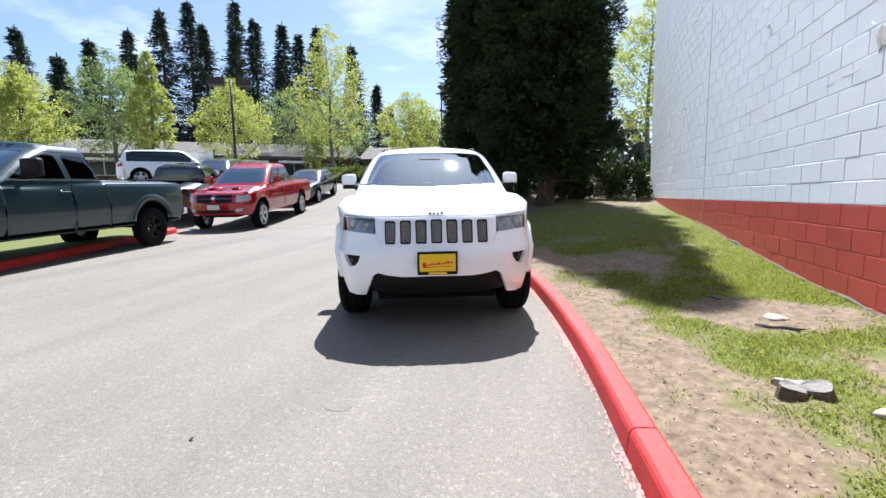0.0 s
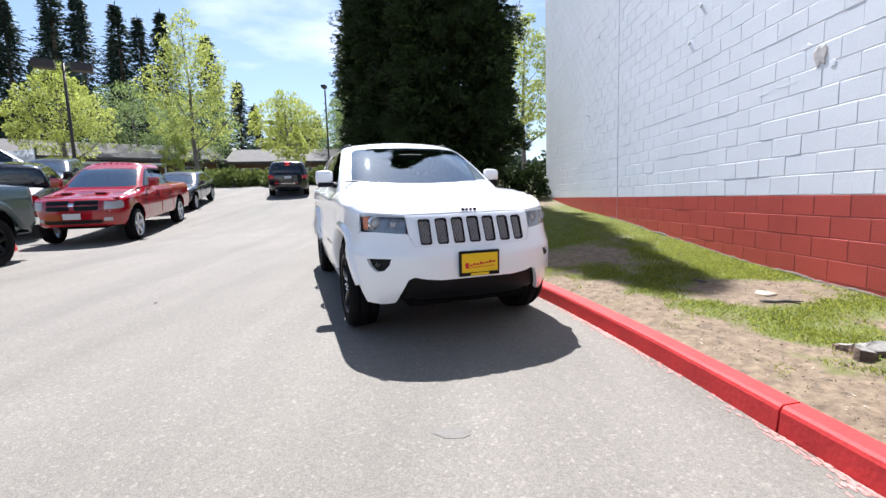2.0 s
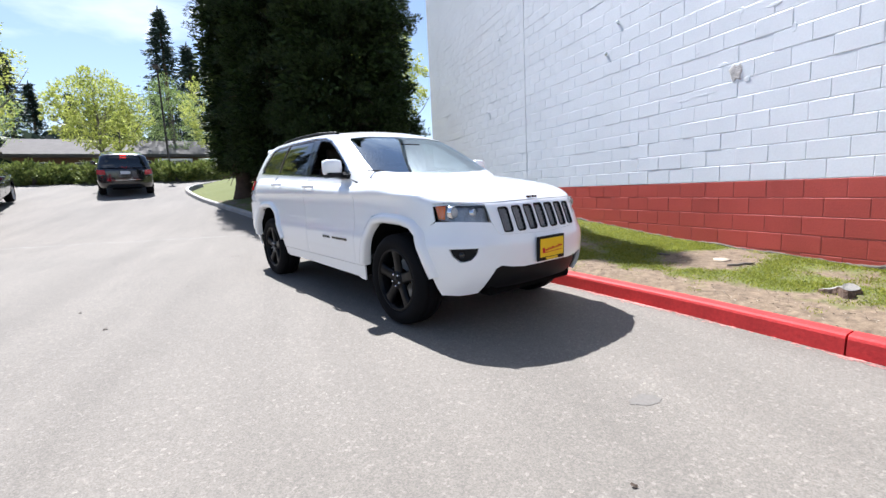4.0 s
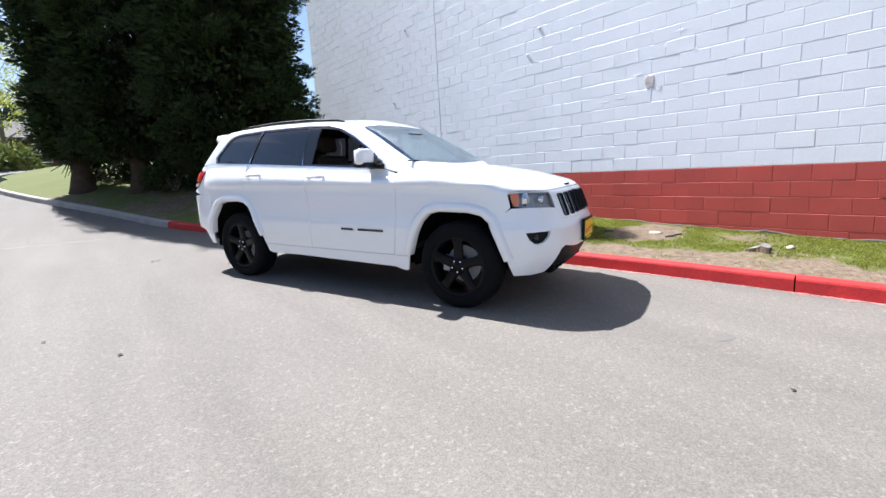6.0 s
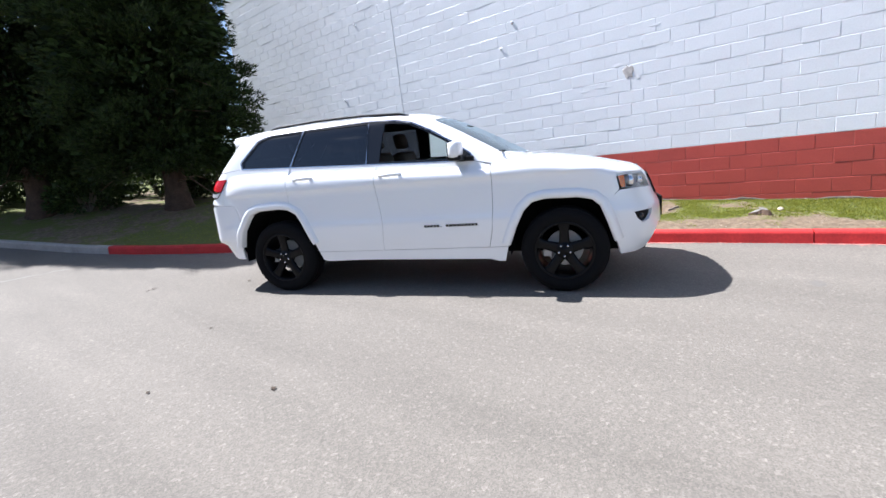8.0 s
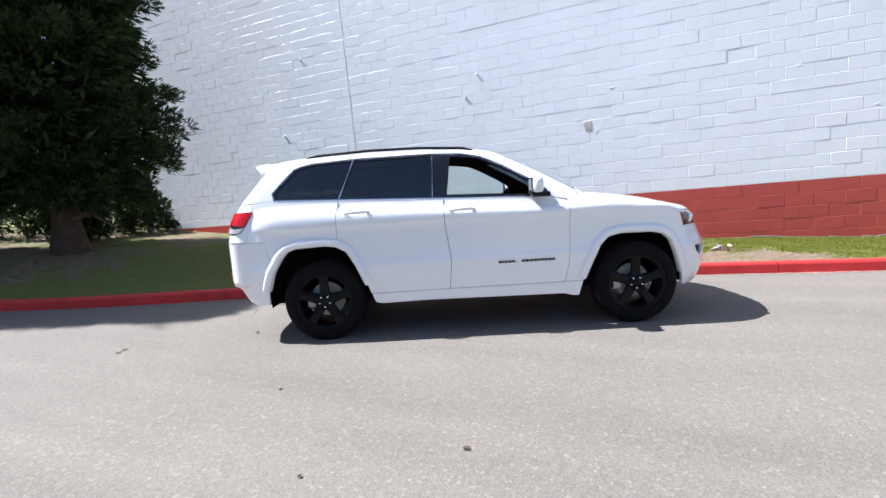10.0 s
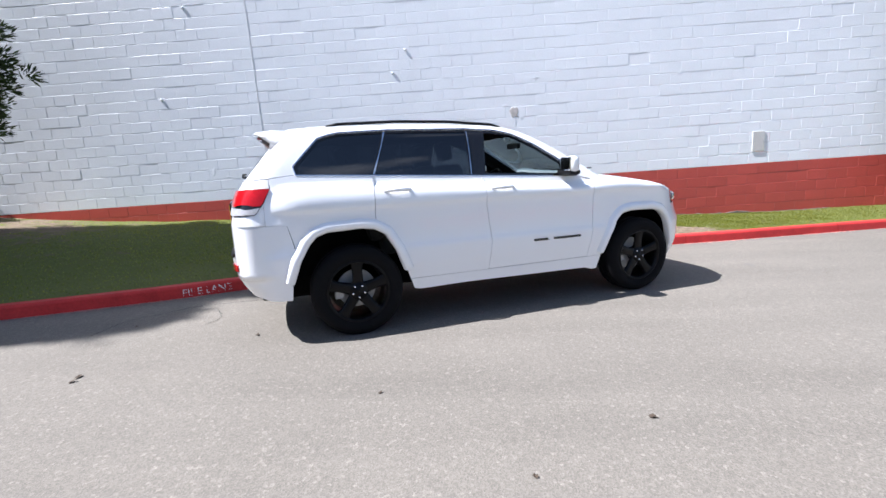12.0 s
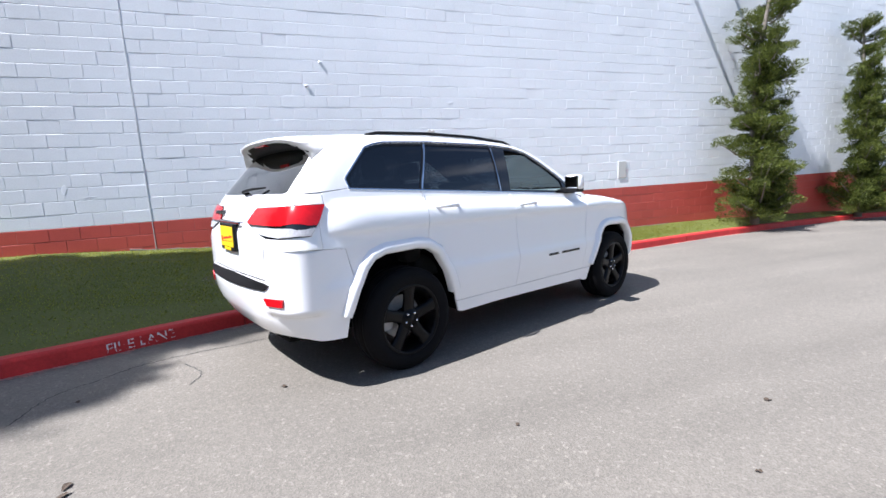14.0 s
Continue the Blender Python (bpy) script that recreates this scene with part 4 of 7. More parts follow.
for sg in (1, -1):
    arch_lip(ARCH_F[1:-1], sg)
    arch_lip(ARCH_R[1:-1], sg)
    for x0 in (1.475, -1.475):
        bm = bmesh.new()
        rings = []
        rr = 0.49 if x0 > 0 else 0.53
        arc = [(rr * math.cos(math.pi * k / 18), 0.44 + rr * math.sin(math.pi * k / 18)) for k in range(19)]
        for dx, z_ in [(rr, 0.34)] + arc + [(-rr, 0.34)]:
            rings.append([bm.verts.new((x0 + dx, sg * yy, z_)) for yy in (0.5, (0.80 if dx > 0.2 and x0 > 0 else 0.90 if z_ > 0.5 else 0.85))])
        for a, b in zip(rings, rings[1:]):
            bm.faces.new((a[0], a[1], b[1], b[0]))
        bm.faces.new([r[0] for r in rings])
        part("wheel_liner", bm, M_UNDER, suv)
    for x0 in (1.475, -1.475):
        wheel(suv, x0, sg * 0.80, 0.39, 0.388, 0.262, 0.255, M_BLACK_RIM, side=sg)
bm = bmesh.new()
add_box(bm, (-2.25, -0.52, 0.30), (2.2, 0.52, 0.50), 0.03)
add_box(bm, (-0.9, -0.85, 0.33), (0.9, 0.85, 0.48), 0.03)
part("underbody", bm, M_UNDER, suv)

# mirrors, handles, rails, badges, plates
for sg in (1, -1):
    bm = bmesh.new()
    add_box(bm, (0.515, -1.065, 1.288), (0.622, -0.885, 1.438), 0.045)
    for v in bm.verts:
        v.co.x -= 0.10 * (-v.co.y - 0.9) * 0.8
        v.co.z -= 0.03 * (-v.co.y - 0.9)
    o = [part("door_mirror", bm, WP, suv, "white door mirror on a black foot", smooth=True)]
    bm = bmesh.new()
    add_box(bm, (0.50, -1.045, 1.262), (0.625, -0.84, 1.31), 0.018)
    add_box(bm, (0.54, -0.90, 1.25), (0.70, -0.78, 1.295), 0.012)
    o.append(part("mirror_foot", bm, M_BLACK, o[0]))
    bm = bmesh.new()
    add_box(bm, (0.497, -1.052, 1.30), (0.522, -0.90, 1.426), 0.011)
    o.append(part("mirror_glass", bm, M_CHROME, o[0]))
    for x0, zc in ((-0.13, 1.185), (-1.10, 1.215)):
        yb = sk.at("S", [(x0, zc)])[0][1]
        bm = bmesh.new()
        add_tube(bm, [(x0 + 0.115, yb + 0.01, zc - 0.002), (x0 + 0.09, yb - 0.03, zc), (x0, yb - 0.042, zc + 0.002), (x0 - 0.09, yb - 0.03, zc), (x0 - 0.115, yb + 0.01, zc - 0.002)], [0.012, 0.017, 0.018, 0.017, 0.012], 8)
        o.append(part("door_handle", bm, WP, suv, smooth=True))
    bm = bmesh.new()
    pts = [(x_, -0.60, sk.at("T", [(x_, -0.60)])[0][2] + up) for x_, up in ((0.02, 0.0), (-0.08, 0.014), (-0.5, 0.02), (-1.0, 0.02), (-1.5, 0.014), (-1.6, 0.0))]
    add_tube(bm, pts, [0.009, 0.012, 0.013, 0.013, 0.012, 0.009])
    o.append(part("roof_rail", bm, M_BLACK, suv, smooth=True))
    yb = sk.at("S", [(0.42, 0.67)])[0][1]
    rnd = random.Random(4)
    for x, xe in ((0.185, 0.36), (0.40, 0.715)):
        bm = bmesh.new()
        add_box(bm, (x, yb - 0.003, 0.660), (xe, yb + 0.004, 0.664))
        while x < xe - 0.02:
            wd = rnd.uniform(0.022, 0.034)
            add_box(bm, (x, yb - 0.006, 0.660), (min(x + wd, xe), yb + 0.004, 0.682))
            x += wd + 0.007
        o.append(part("door_badge", bm, M_GLOSS_BLACK, suv, "dark badge bar"))
    if sg > 0:
        for q in o:
            if q.parent is suv or q.parent is o[0]:
                q.data.transform(Matrix.Diagonal((1, -1, 1, 1)))
                q.data.flip_normals()
bm = bmesh.new()
for k, wd in enumerate((0.03, 0.026, 0.026, 0.028)):
    y = -0.062 + k * 0.034
    xb = sk.at("F", [(y, 1.05)])[0][0]
    add_box(bm, (xb - 0.01, y, 1.038), (xb + 0.006, y + wd - 0.004, 1.062), 0.003)
part("bonnet_badge", bm, M_GLOSS_BLACK, suv, "four dark badge bars")
bm = bmesh.new()
for k in range(4):
    add_box(bm, (-2.405, 0.28 + k * 0.04, 1.20), (-2.36, 0.31 + k * 0.04, 1.23), 0.004)
part("tailgate_badge", bm, M_GLOSS_BLACK, suv, "four dark badge bars")
M_YELLOW = mat("yellow_plate", (0.85, 0.55, 0.01), 0.4, var=0.06)
M_PLATE_RED = mat("red_print", (0.55, 0.02, 0.02), 0.5)


def plate(x, sgn, z, label):
    bm = bmesh.new()
    add_box(bm, (-0.012, -0.168, -0.098), (0.012, 0.168, 0.098), 0.008)
    p = part("number_plate", bm, M_BLACK, suv, label)
    p.matrix_basis = pose(x, 0.0, z, 0, 0, 0 if sgn > 0 else 180)
    bm = bmesh.new()
    add_box(bm, (0.010, -0.15, -0.068), (0.016, 0.15, 0.078), 0.002)
    part("plate_face", bm, M_YELLOW, p)
    bm = bmesh.new()
    add_box(bm, (0.010, -0.075, -0.093), (0.015, 0.075, -0.074))
    part("frame_print", bm, M_YELLOW, p)
    bm = bmesh.new()
    rnd = random.Random(2)
    y = -0.125
    for k in range(9):
        wd, hh = (0.03, 0.03) if k == 0 else (rnd.uniform(0.015, 0.026), rnd.choice((0.012, 0.02, 0.014)))
        add_box(bm, (0.015, y, -0.012 - (0.01 if k == 0 else 0)), (0.0175, y + wd, -0.012 + hh), m=Matrix.Rotation(0.1, 4, "X"))
        y += wd + 0.006
    add_box(bm, (0.015, -0.12, -0.032), (0.0175, 0.12, -0.027), m=Matrix.Rotation(0.04, 4, "X"))
    part("plate_print", bm, M_PLATE_RED, p)
    return p


plate(2.378, 1, 0.648, "yellow dealer plate in a black frame")
plate(-2.440, -1, 1.045, "yellow dealer plate in a black frame")
bm = bmesh.new()
add_box(bm, (-2.432, -0.24, 1.135), (-2.39, 0.24, 1.165), 0.01)
part("plate_light_bar", bm, M_CHROME, suv)
for sg in (1, -1):
    bm = bmesh.new()
    add_tube(bm, [(0.99, sg * 0.02 - 0.1, 1.30), (0.98, sg * 0.3 - 0.25, 1.308), (0.93, sg * 0.55 - 0.25, 1.315)], [0.01, 0.008, 0.006])
    part("wiper", bm, M_BLACK, suv)

# interior
def seat(x, y, w=0.5, brown=M_SEAT):
    bm = bmesh.new()
    add_box(bm, (x - 0.25, y - w / 2, 0.62), (x + 0.28, y + w / 2, 0.80), 0.06)
    s_ = part("seat", bm, brown, suv, smooth=True)
    bm = bmesh.new()
    add_box(bm, (-0.08, -w / 2, 0.0), (0.08, w / 2, 0.66), 0.06)
    part("backrest", bm, brown, s_, smooth=True).matrix_basis = pose(x - 0.26, y, 0.76, 0, -14, 0)
    bm = bmesh.new()
    add_box(bm, (-0.05, -0.13, 0.70), (0.05, 0.13, 0.88), 0.04)
    part("headrest", bm, brown, s_, smooth=True).matrix_basis = pose(x - 0.27, y, 0.76, 0, -12, 0)


for sg in (1, -1):
    seat(-0.05, sg * 0.38, brown=M_SEAT_BROWN)
    seat(-0.95, sg * 0.36, 0.6)
bm = bmesh.new()
add_box(bm, (0.45, -0.78, 0.95), (0.95, 0.78, 1.23), 0.06)
part("dashboard", bm, M_SEAT, suv, smooth=True)
bm = bmesh.new()
pts = [(0.19 * math.cos(a), 0, 0.19 * math.sin(a)) for a in [2 * math.pi * k / 24 for k in range(25)]]
add_tube(bm, pts, 0.016, 6, caps=False)
add_box(bm, (-0.18, -0.01, -0.03), (0.18, 0.02, 0.03), 0.008)
part("steering_wheel", bm, M_BLACK, suv, smooth=True).matrix_basis = pose(0.40, 0.38, 1.16, 0, 0, 0) @ pose(0, 0, 0, 25, 0, 90)
bm = bmesh.new()
add_box(bm, (0.48, -0.13, 1.55), (0.51, 0.13, 1.61), 0.01)
part("rear_view_mirror", bm, M_BLACK, suv)
bm = bmesh.new()
add_box(bm, (-0.93, -0.84, 0.5), (0.93, 0.84, 0.60), 0.01)
add_box(bm, (-2.1, -0.48, 0.5), (-0.92, 0.48, 0.60), 0.01)
add_box(bm, (0.95, -0.85, 0.5), (1.0, 0.85, 1.2), 0.01)
part("cabin_floor", bm, M_SEAT, suv)

# ---- the other parked vehicles ----
def on_road(x, y, yaw, wb):
    """A pose that sets a vehicle's wheels on the tarmac."""
    a = radians(yaw)
    hx, hy = math.cos(a), math.sin(a)
    zf, zr = road_z(x + hx * wb / 2, y + hy * wb / 2), road_z(x - hx * wb / 2, y - hy * wb / 2)
    return pose(x, y, (zf + zr) / 2, 0, -math.degrees(math.atan2(zf - zr, wb)), yaw)


def arch_pts(x0, zc, r, low):
    """A round wheel opening from front foot to rear foot."""
    pts = []
    for k in range(13):
        a = math.pi * k / 12
        pts.append((x0 - r * math.cos(a), max(low, zc + r * math.sin(a))))
    return pts


def vehicle(name, label, cat, m, s, paint, P, group=""):
    """A vehicle from its form s and a table P of lines: sills, arches, belt, cowl, lamps."""
    th = thing(name, label, cat, m, group)
    o = s.outline
    low, belt_z, ax, wr = P["low"], P["belt"], P["axle"], P["wheel"]
    axf = P.get("axle_front", ax)
    af, ar = arch_pts(axf, wr + 0.04, P["arch"], low), arch_pts(-ax, wr + 0.04, P["arch"], low)
    xn, xt, yb = P["side_front"], P["side_rear"], P["bonnet_y"]
    cowl, zn = P["cowl"], P["nose_z"]
    gaps = P["gaps"]
    xs = [xn] + gaps + [xt]
    st = P.get("step", 0.07)
    for i in range(len(xs) - 1):
        a, b = xs[i] - (0.004 if i else 0), xs[i + 1] + (0.004 if i < len(xs) - 2 else 0)
        bottom = [(b, low)]
        for arc in (ar, af):
            if b < arc[6][0] < a:
                bottom += [q for q in arc if b + 0.01 < q[0] < a - 0.01]
        bottom.append((a, low))
        topz = lambda x: min(belt_z(x), P["bed_z"] if P.get("bed_from") is not None and x <= P["bed_from"] else 9)
        if i == 0:
            top_run = [("T", (a - 0.02, -yb + 0.02), (cowl + 0.05, -yb)), ("S", (max(b, cowl - 0.35), belt_z(cowl)), (b, topz(b)))] if b < cowl else [("T", (a - 0.02, -yb + 0.02), (b, -yb))]
        else:
            top_run = [("S", (a, topz(a - 0.01)), (b, topz(b + 0.01)))]
        nm = P["names"][i]
        s.panel(nm, "S", o("S", ("S", *bottom), *top_run, step=0.06), material=paint, parent=th, mirror=True, step=st, fold=0.02)
    inner = [(xt + 0.02, belt_z(xt) - 0.1 if P.get("bed_from") is None else P["bed_z"] - 0.05), (xt + 0.02, low + 0.03)] + ar + af + [(xn - 0.02, low + 0.03), (xn - 0.03, zn - 0.15)]
    s.panel("inner_side", "S", o("S", ("S", *inner), step=0.1), lift=-0.035, fold=0.0, material=M_UNDER, parent=th, mirror=True, step=0.15)
    bon = o("T", ("T", (cowl, 0.0), (cowl - 0.06, yb * 0.5), (cowl - 0.16, yb - 0.01)), ("T", (xn - 0.02, yb - 0.03)), ("-F", (-yb + 0.14, zn), (0.0, zn)), step=0.06)
    s.panel("bonnet", "T", bon + [(a, -b) for a, b in bon[::-1]][1:-1], material=paint, parent=th, step=st)
    ns = o("N", ("F", (0.0, low + 0.04), (-yb + 0.2, low + 0.02)), ("S", (xn + 0.004, low + 0.02), (xn + 0.004, zn - 0.06)), ("F", (-yb + 0.14, zn - 0.008), (0.0, zn - 0.008)), step=0.06)
    ns = [(min(a, 0.0), b) for a, b in ns]
    s.panel("front_bumper", "N", ns + [(-a, b) for a, b in ns[::-1]][1:-1], material=paint, parent=th, step=st)
    tz = P["tail_z"]
    tl = o("E", ("R", (0.0, low + 0.05), (-0.6, low + 0.03)), ("S", (xt - 0.004, low + 0.03), (xt - 0.004, tz)), ("R", (-0.7, tz), (0.0, tz)), step=0.06)
    tl = [(min(a, 0.0), b) for a, b in tl]
    s.panel("tail_panel", "E", tl + [(-a, b) for a, b in tl[::-1]][1:-1], material=paint, parent=th, step=st)
    # cabin
    mir_ = lambda l: [(a, -b) for a, b in l]
    dl = o("C", ("S", *P["dlo"], P["dlo"][0]), step=0.06)
    wsf, rgf = [], []
    w_ = o("C", ("-F", *P["screen"]), step=0.05)
    wsf = w_ + mir_(w_[::-1])
    r_ = o("C", ("-R", *P["rear_glass"]), step=0.05)
    rgf = r_ + mir_(r_[::-1])
    c0, c1 = P["cab"]
    sh = o("C", ("T", (cowl, 0.0), (cowl - 0.06, yb * 0.5), (cowl - 0.16, yb - 0.01)), ("-S", (c0, belt_z(c0)), (c1, belt_z(c1))), ("-R", (-0.75, P["cab_back_z"]), (0.0, P["cab_back_z"])), step=0.06)
    sh = [(a, max(0.0, b)) for a, b in sh]
    full = sh + mir_(sh[::-1])[1:-1]
    s.panel("roof_shell", "C", full, holes=[dl, mir_(dl), wsf, rgf], material=paint, parent=th, step=st, fold=0.03)
    s.panel("headliner", "C", full, holes=[dl, mir_(dl), wsf, rgf], lift=-0.035, fold=0.0, material=M_UNDER, parent=th, step=0.15)
    s.panel("windscreen", "C", wsf, lift=-0.004, fold=0.0, material=M_SCREEN, parent=th, step=0.1)
    s.panel("rear_window", "C", rgf, lift=-0.004, fold=0.0, material=M_TINT, parent=th, step=0.1)
    panes = [o("S", ("S", *w, w[0]), step=0.06) for w in P["panes"]]
    s.panel("window_frame", "S", o("S", ("S", *P["dlo"], P["dlo"][0]), step=0.06), holes=panes, lift=-0.006, material=P.get("frame", M_GLOSS_BLACK), parent=th, mirror=True, step=st)
    for w in panes:
        s.panel("side_window", "S", w, lift=-0.012, fold=0.0, material=P.get("glass", M_TINT), parent=th, mirror=True, step=0.1)
    # lamps
    lp = o("N", ("F", *P["lamp"][0]), ("S", *P["lamp"][1]), step=0.04) if P["lamp"][1] else o("N", ("F", *P["lamp"][0]), step=0.04)
    tp = o("E", ("S", *P["tail_lamp"][1]), ("R", *P["tail_lamp"][0]), step=0.04)
    for sg in (1, -1):
        s.panel("headlamp", "N", [(sg * a, b) for a, b in lp], lift=0.006, fold=0.02, material=M_LAMP_CLEAR, parent=th, step=0.05, label="clear headlamp")
        s.panel("tail_lamp", "E", [(sg * a, b) for a, b in tp], lift=0.008, fold=0.02, material=M_RED_LENS, parent=th, step=0.05, label="red tail lamp")
    for sg in (1, -1):
        for x0 in (axf, -ax):
            wheel(th, x0, sg * (P["track"]), wr, wr - 0.005, P["rim"], 0.25, P["rim_mat"], side=sg, nuts=False, spokes=P.get("spokes", 5))
            bm = bmesh.new()
            rr = P["arch"] + 0.02
            rings = [[bm.verts.new((x0 + rr * math.cos(math.pi * k / 14), sg * yy, wr + 0.04 + rr * math.sin(math.pi * k / 14))) for yy in (0.45, P["track"] + 0.04)] for k in range(15)]
            for a, b in zip(rings, rings[1:]):
                bm.faces.new((a[0], a[1], b[1], b[0]))
            bm.faces.new([r[0] for r in rings])
            part("wheel_liner", bm, M_UNDER, th)
        bm = bmesh.new()
        mx, mz, mw, mh = P["mirror"]
        yb_ = s.at("S", [(mx, mz)])[0][1]
        add_box(bm, (mx - 0.05, yb_ - mw, mz + 0.02), (mx + 0.09, yb_ - 0.05, mz + mh), 0.04)
        add_box(bm, (mx, yb_ - 0.12, mz - 0.02), (mx + 0.07, yb_ + 0.03, mz + 0.05), 0.012)
        if sg > 0:
            bmesh.ops.scale(bm, vec=(1, -1, 1), verts=bm.verts)
            bmesh.ops.reverse_faces(bm, faces=bm.faces)
        part("door_mirror", bm, P.get("mirror_mat", paint), th, smooth=True)
        for hx, hz in P["handles"]:
            yb_ = s.at("S", [(hx, hz)])[0][1]
            bm = bmesh.new()
            add_box(bm, (hx - 0.1, yb_ - 0.035, hz - 0.018), (hx + 0.1, yb_ + 0.01, hz + 0.018), 0.012)
            if sg > 0:
                bmesh.ops.scale(bm, vec=(1, -1, 1), verts=bm.verts)
                bmesh.ops.reverse_faces(bm, faces=bm.faces)
            part("door_handle", bm, P.get("handle_mat", paint), th)
    bm = bmesh.new()
    add_box(bm, (-ax - 0.6, -0.5, low - 0.06), (ax + 0.6, 0.5, low + 0.25), 0.04)
    add_box(bm, (-ax + P["arch"] + 0.08, -P["track"] + 0.02, low - 0.02), (ax - P["arch"] - 0.08, P["track"] - 0.02, low + 0.1), 0.03)
    part("underbody", bm, M_UNDER, th)
    bm = bmesh.new()
    c0, c1 = P["cab"]
    for k in range(P.get("seats", 2)):
        for sg in (1, -1):
            xx = c0 - 0.95 - 0.85 * k
            if xx - 0.3 > c1:
                add_box(bm, (xx - 0.12, sg * 0.38 - 0.24, low + 0.3), (xx + 0.05, sg * 0.38 + 0.24, belt_z(xx) + 0.12), 0.06)
                add_box(bm, (xx - 0.08, sg * 0.38 - 0.12, belt_z(xx) + 0.14), (xx + 0.02, sg * 0.38 + 0.12, belt_z(xx) + 0.3), 0.04)
    add_box(bm, (c0 - 0.5, -0.7, belt_z(c0) - 0.3), (c0 - 0.1, 0.7, belt_z(c0) - 0.03), 0.05)
    part("interior", bm, M_SEAT, th)
    return th


def nose_box(th, s, y0, y1, z0, z1, material, name, label="", lift=0.012, view="N"):
    f = "F" if view == "N" else "R"
    s.panel(name, view, s.outline(view, (f, (y0, z0), (y1, z0), (y1, z1), (y0, z1)), step=0.05), lift=lift, fold=0.02, material=material, parent=th, label=label, step=0.05)


# full-size pickups
def pickup_form(cab_back, h, up=0.0, sh=0.0):
    return Skin(
        nose=curve((0.4 + up, 2.66 + sh), (0.55 + up, 2.76 + sh), (0.8 + up, 2.77 + sh), (1.0 + up, 2.72 + sh), (1.1 + up, 2.66 + sh), (1.3 + up, 2.4 + sh)),
        tail=curve((0.4 + up, 3.0), (0.7 + up, 3.05), (1.3 + up, 3.05)),
        width=curve((0.42 + up, 0.93), (0.6 + up, 0.985), (0.85 + up, 1.0), (1.05 + up, 0.995), (1.2 + up, 0.975), (1.32 + up, 0.93), (1.45 + up, 0.88)),
        top=curve((-3.2, 1.33 + up), (cab_back - 0.2, 1.33 + up), (0.3, 1.29 + up), (0.95 + sh, 1.25 + up), (1.3 + sh, 1.26 + up), (1.95, 1.215 + up), (2.45, 1.15 + up), (2.8, 1.08 + up)),
        crown=0.05, cab_front=curve((1.0 + up, 1.75 + sh), (1.25 + up, 1.32 + sh), (1.5 + up, 0.95 + sh), (1.75 + up, 0.55 + sh), (1.9 + up, 0.2 + sh)),
        cab_rear=curve((1.0 + up, -cab_back), (1.3 + up, -cab_back), (1.85 + up, -cab_back - 0.1)),
        cab_width=curve((1.0 + up, 0.96), (1.25 + up, 0.945), (1.4 + up, 0.90), (1.6 + up, 0.83), (1.8 + up, 0.74), (1.95 + up, 0.66)),
        roof=curve((0.9 + sh, h - 0.14), (0.5 + sh, h - 0.03), (sh, h), (-0.6, h), (-1.3, h - 0.03)),
        bottom=0.42 + up, nose_from=1.6, tail_from=2.6, nose_pow=3.0, tail_pow=8, cab_tail=0.15, soft=0.06)


M_RED_PAINT = mat("red_truck_paint", (0.32, 0.004, 0.011), 0.18, var=0.04, coat=1.0)
M_TEAL_PAINT = mat("teal_truck_paint", (0.014, 0.035, 0.044), 0.3, metal=0.2, var=0.06, scale=1.2, coat=0.6)
M_DARK_PAINT = mat("dark_blue_paint", (0.030, 0.036, 0.046), 0.22, metal=0.3, var=0.04, coat=1.0)
M_BLACK_PAINT = mat("black_car_paint", (0.012, 0.012, 0.015), 0.2, var=0.05, coat=1.0)
M_PLATE = mat("pale_plate", (0.62, 0.64, 0.68), 0.5, var=0.1)

rs = pickup_form(-1.12, 1.96)
RED = dict(low=0.46, belt=lambda x: 1.31 - 0.01 * x, axle=1.785, wheel=0.405, arch=0.50, side_front=2.33, side_rear=-2.95, bonnet_y=0.82, cowl=1.30, nose_z=1.12, bed_from=-1.14, bed_z=1.33,
           gaps=[1.02, -0.05, -1.14], names=["front_wing", "front_door", "rear_door", "bed_side"], tail_z=1.28, cab=(1.12, -1.12), cab_back_z=1.335,
           dlo=[(1.0, 1.31), (0.92, 1.38), (0.45, 1.68), (0.25, 1.76), (0.0, 1.79), (-0.95, 1.77), (-1.02, 1.73), (-1.06, 1.325)],
           panes=[[(0.85, 1.34), (0.42, 1.64), (0.22, 1.72), (0.02, 1.745), (-0.02, 1.33)], [(-0.12, 1.33), (-0.08, 1.745), (-0.9, 1.73), (-0.97, 1.70), (-1.0, 1.34)]],
           screen=[(0.0, 1.33), (-0.6, 1.33), (-0.78, 1.345), (-0.66, 1.74), (-0.6, 1.775), (0.0, 1.80)], rear_glass=[(0.0, 1.42), (-0.62, 1.42), (-0.58, 1.72), (0.0, 1.74)],
           lamp=([(-0.60, 1.06), (-0.60, 0.87), (-0.84, 0.87)], [(2.36, 0.89), (2.33, 1.0), (2.38, 1.06)]), tail_lamp=([(-0.9, 1.22), (-0.82, 1.22), (-0.82, 0.86), (-0.9, 0.86)], [(-2.93, 0.86), (-2.93, 1.22)]),
           track=0.865, rim=0.29, rim_mat=M_ALLOY, mirror=(0.78, 1.30, 0.30, 0.25), handles=[(0.12, 1.17), (-0.98, 1.17)])
red_truck = vehicle("pickup_truck", "bright red pickup truck with chrome wheels, parked on the tarmac", "truck", on_road(-10.3, 14.2, -74.0, 3.7) @ Matrix.Scale(1.04, 4), rs, M_RED_PAINT, RED)
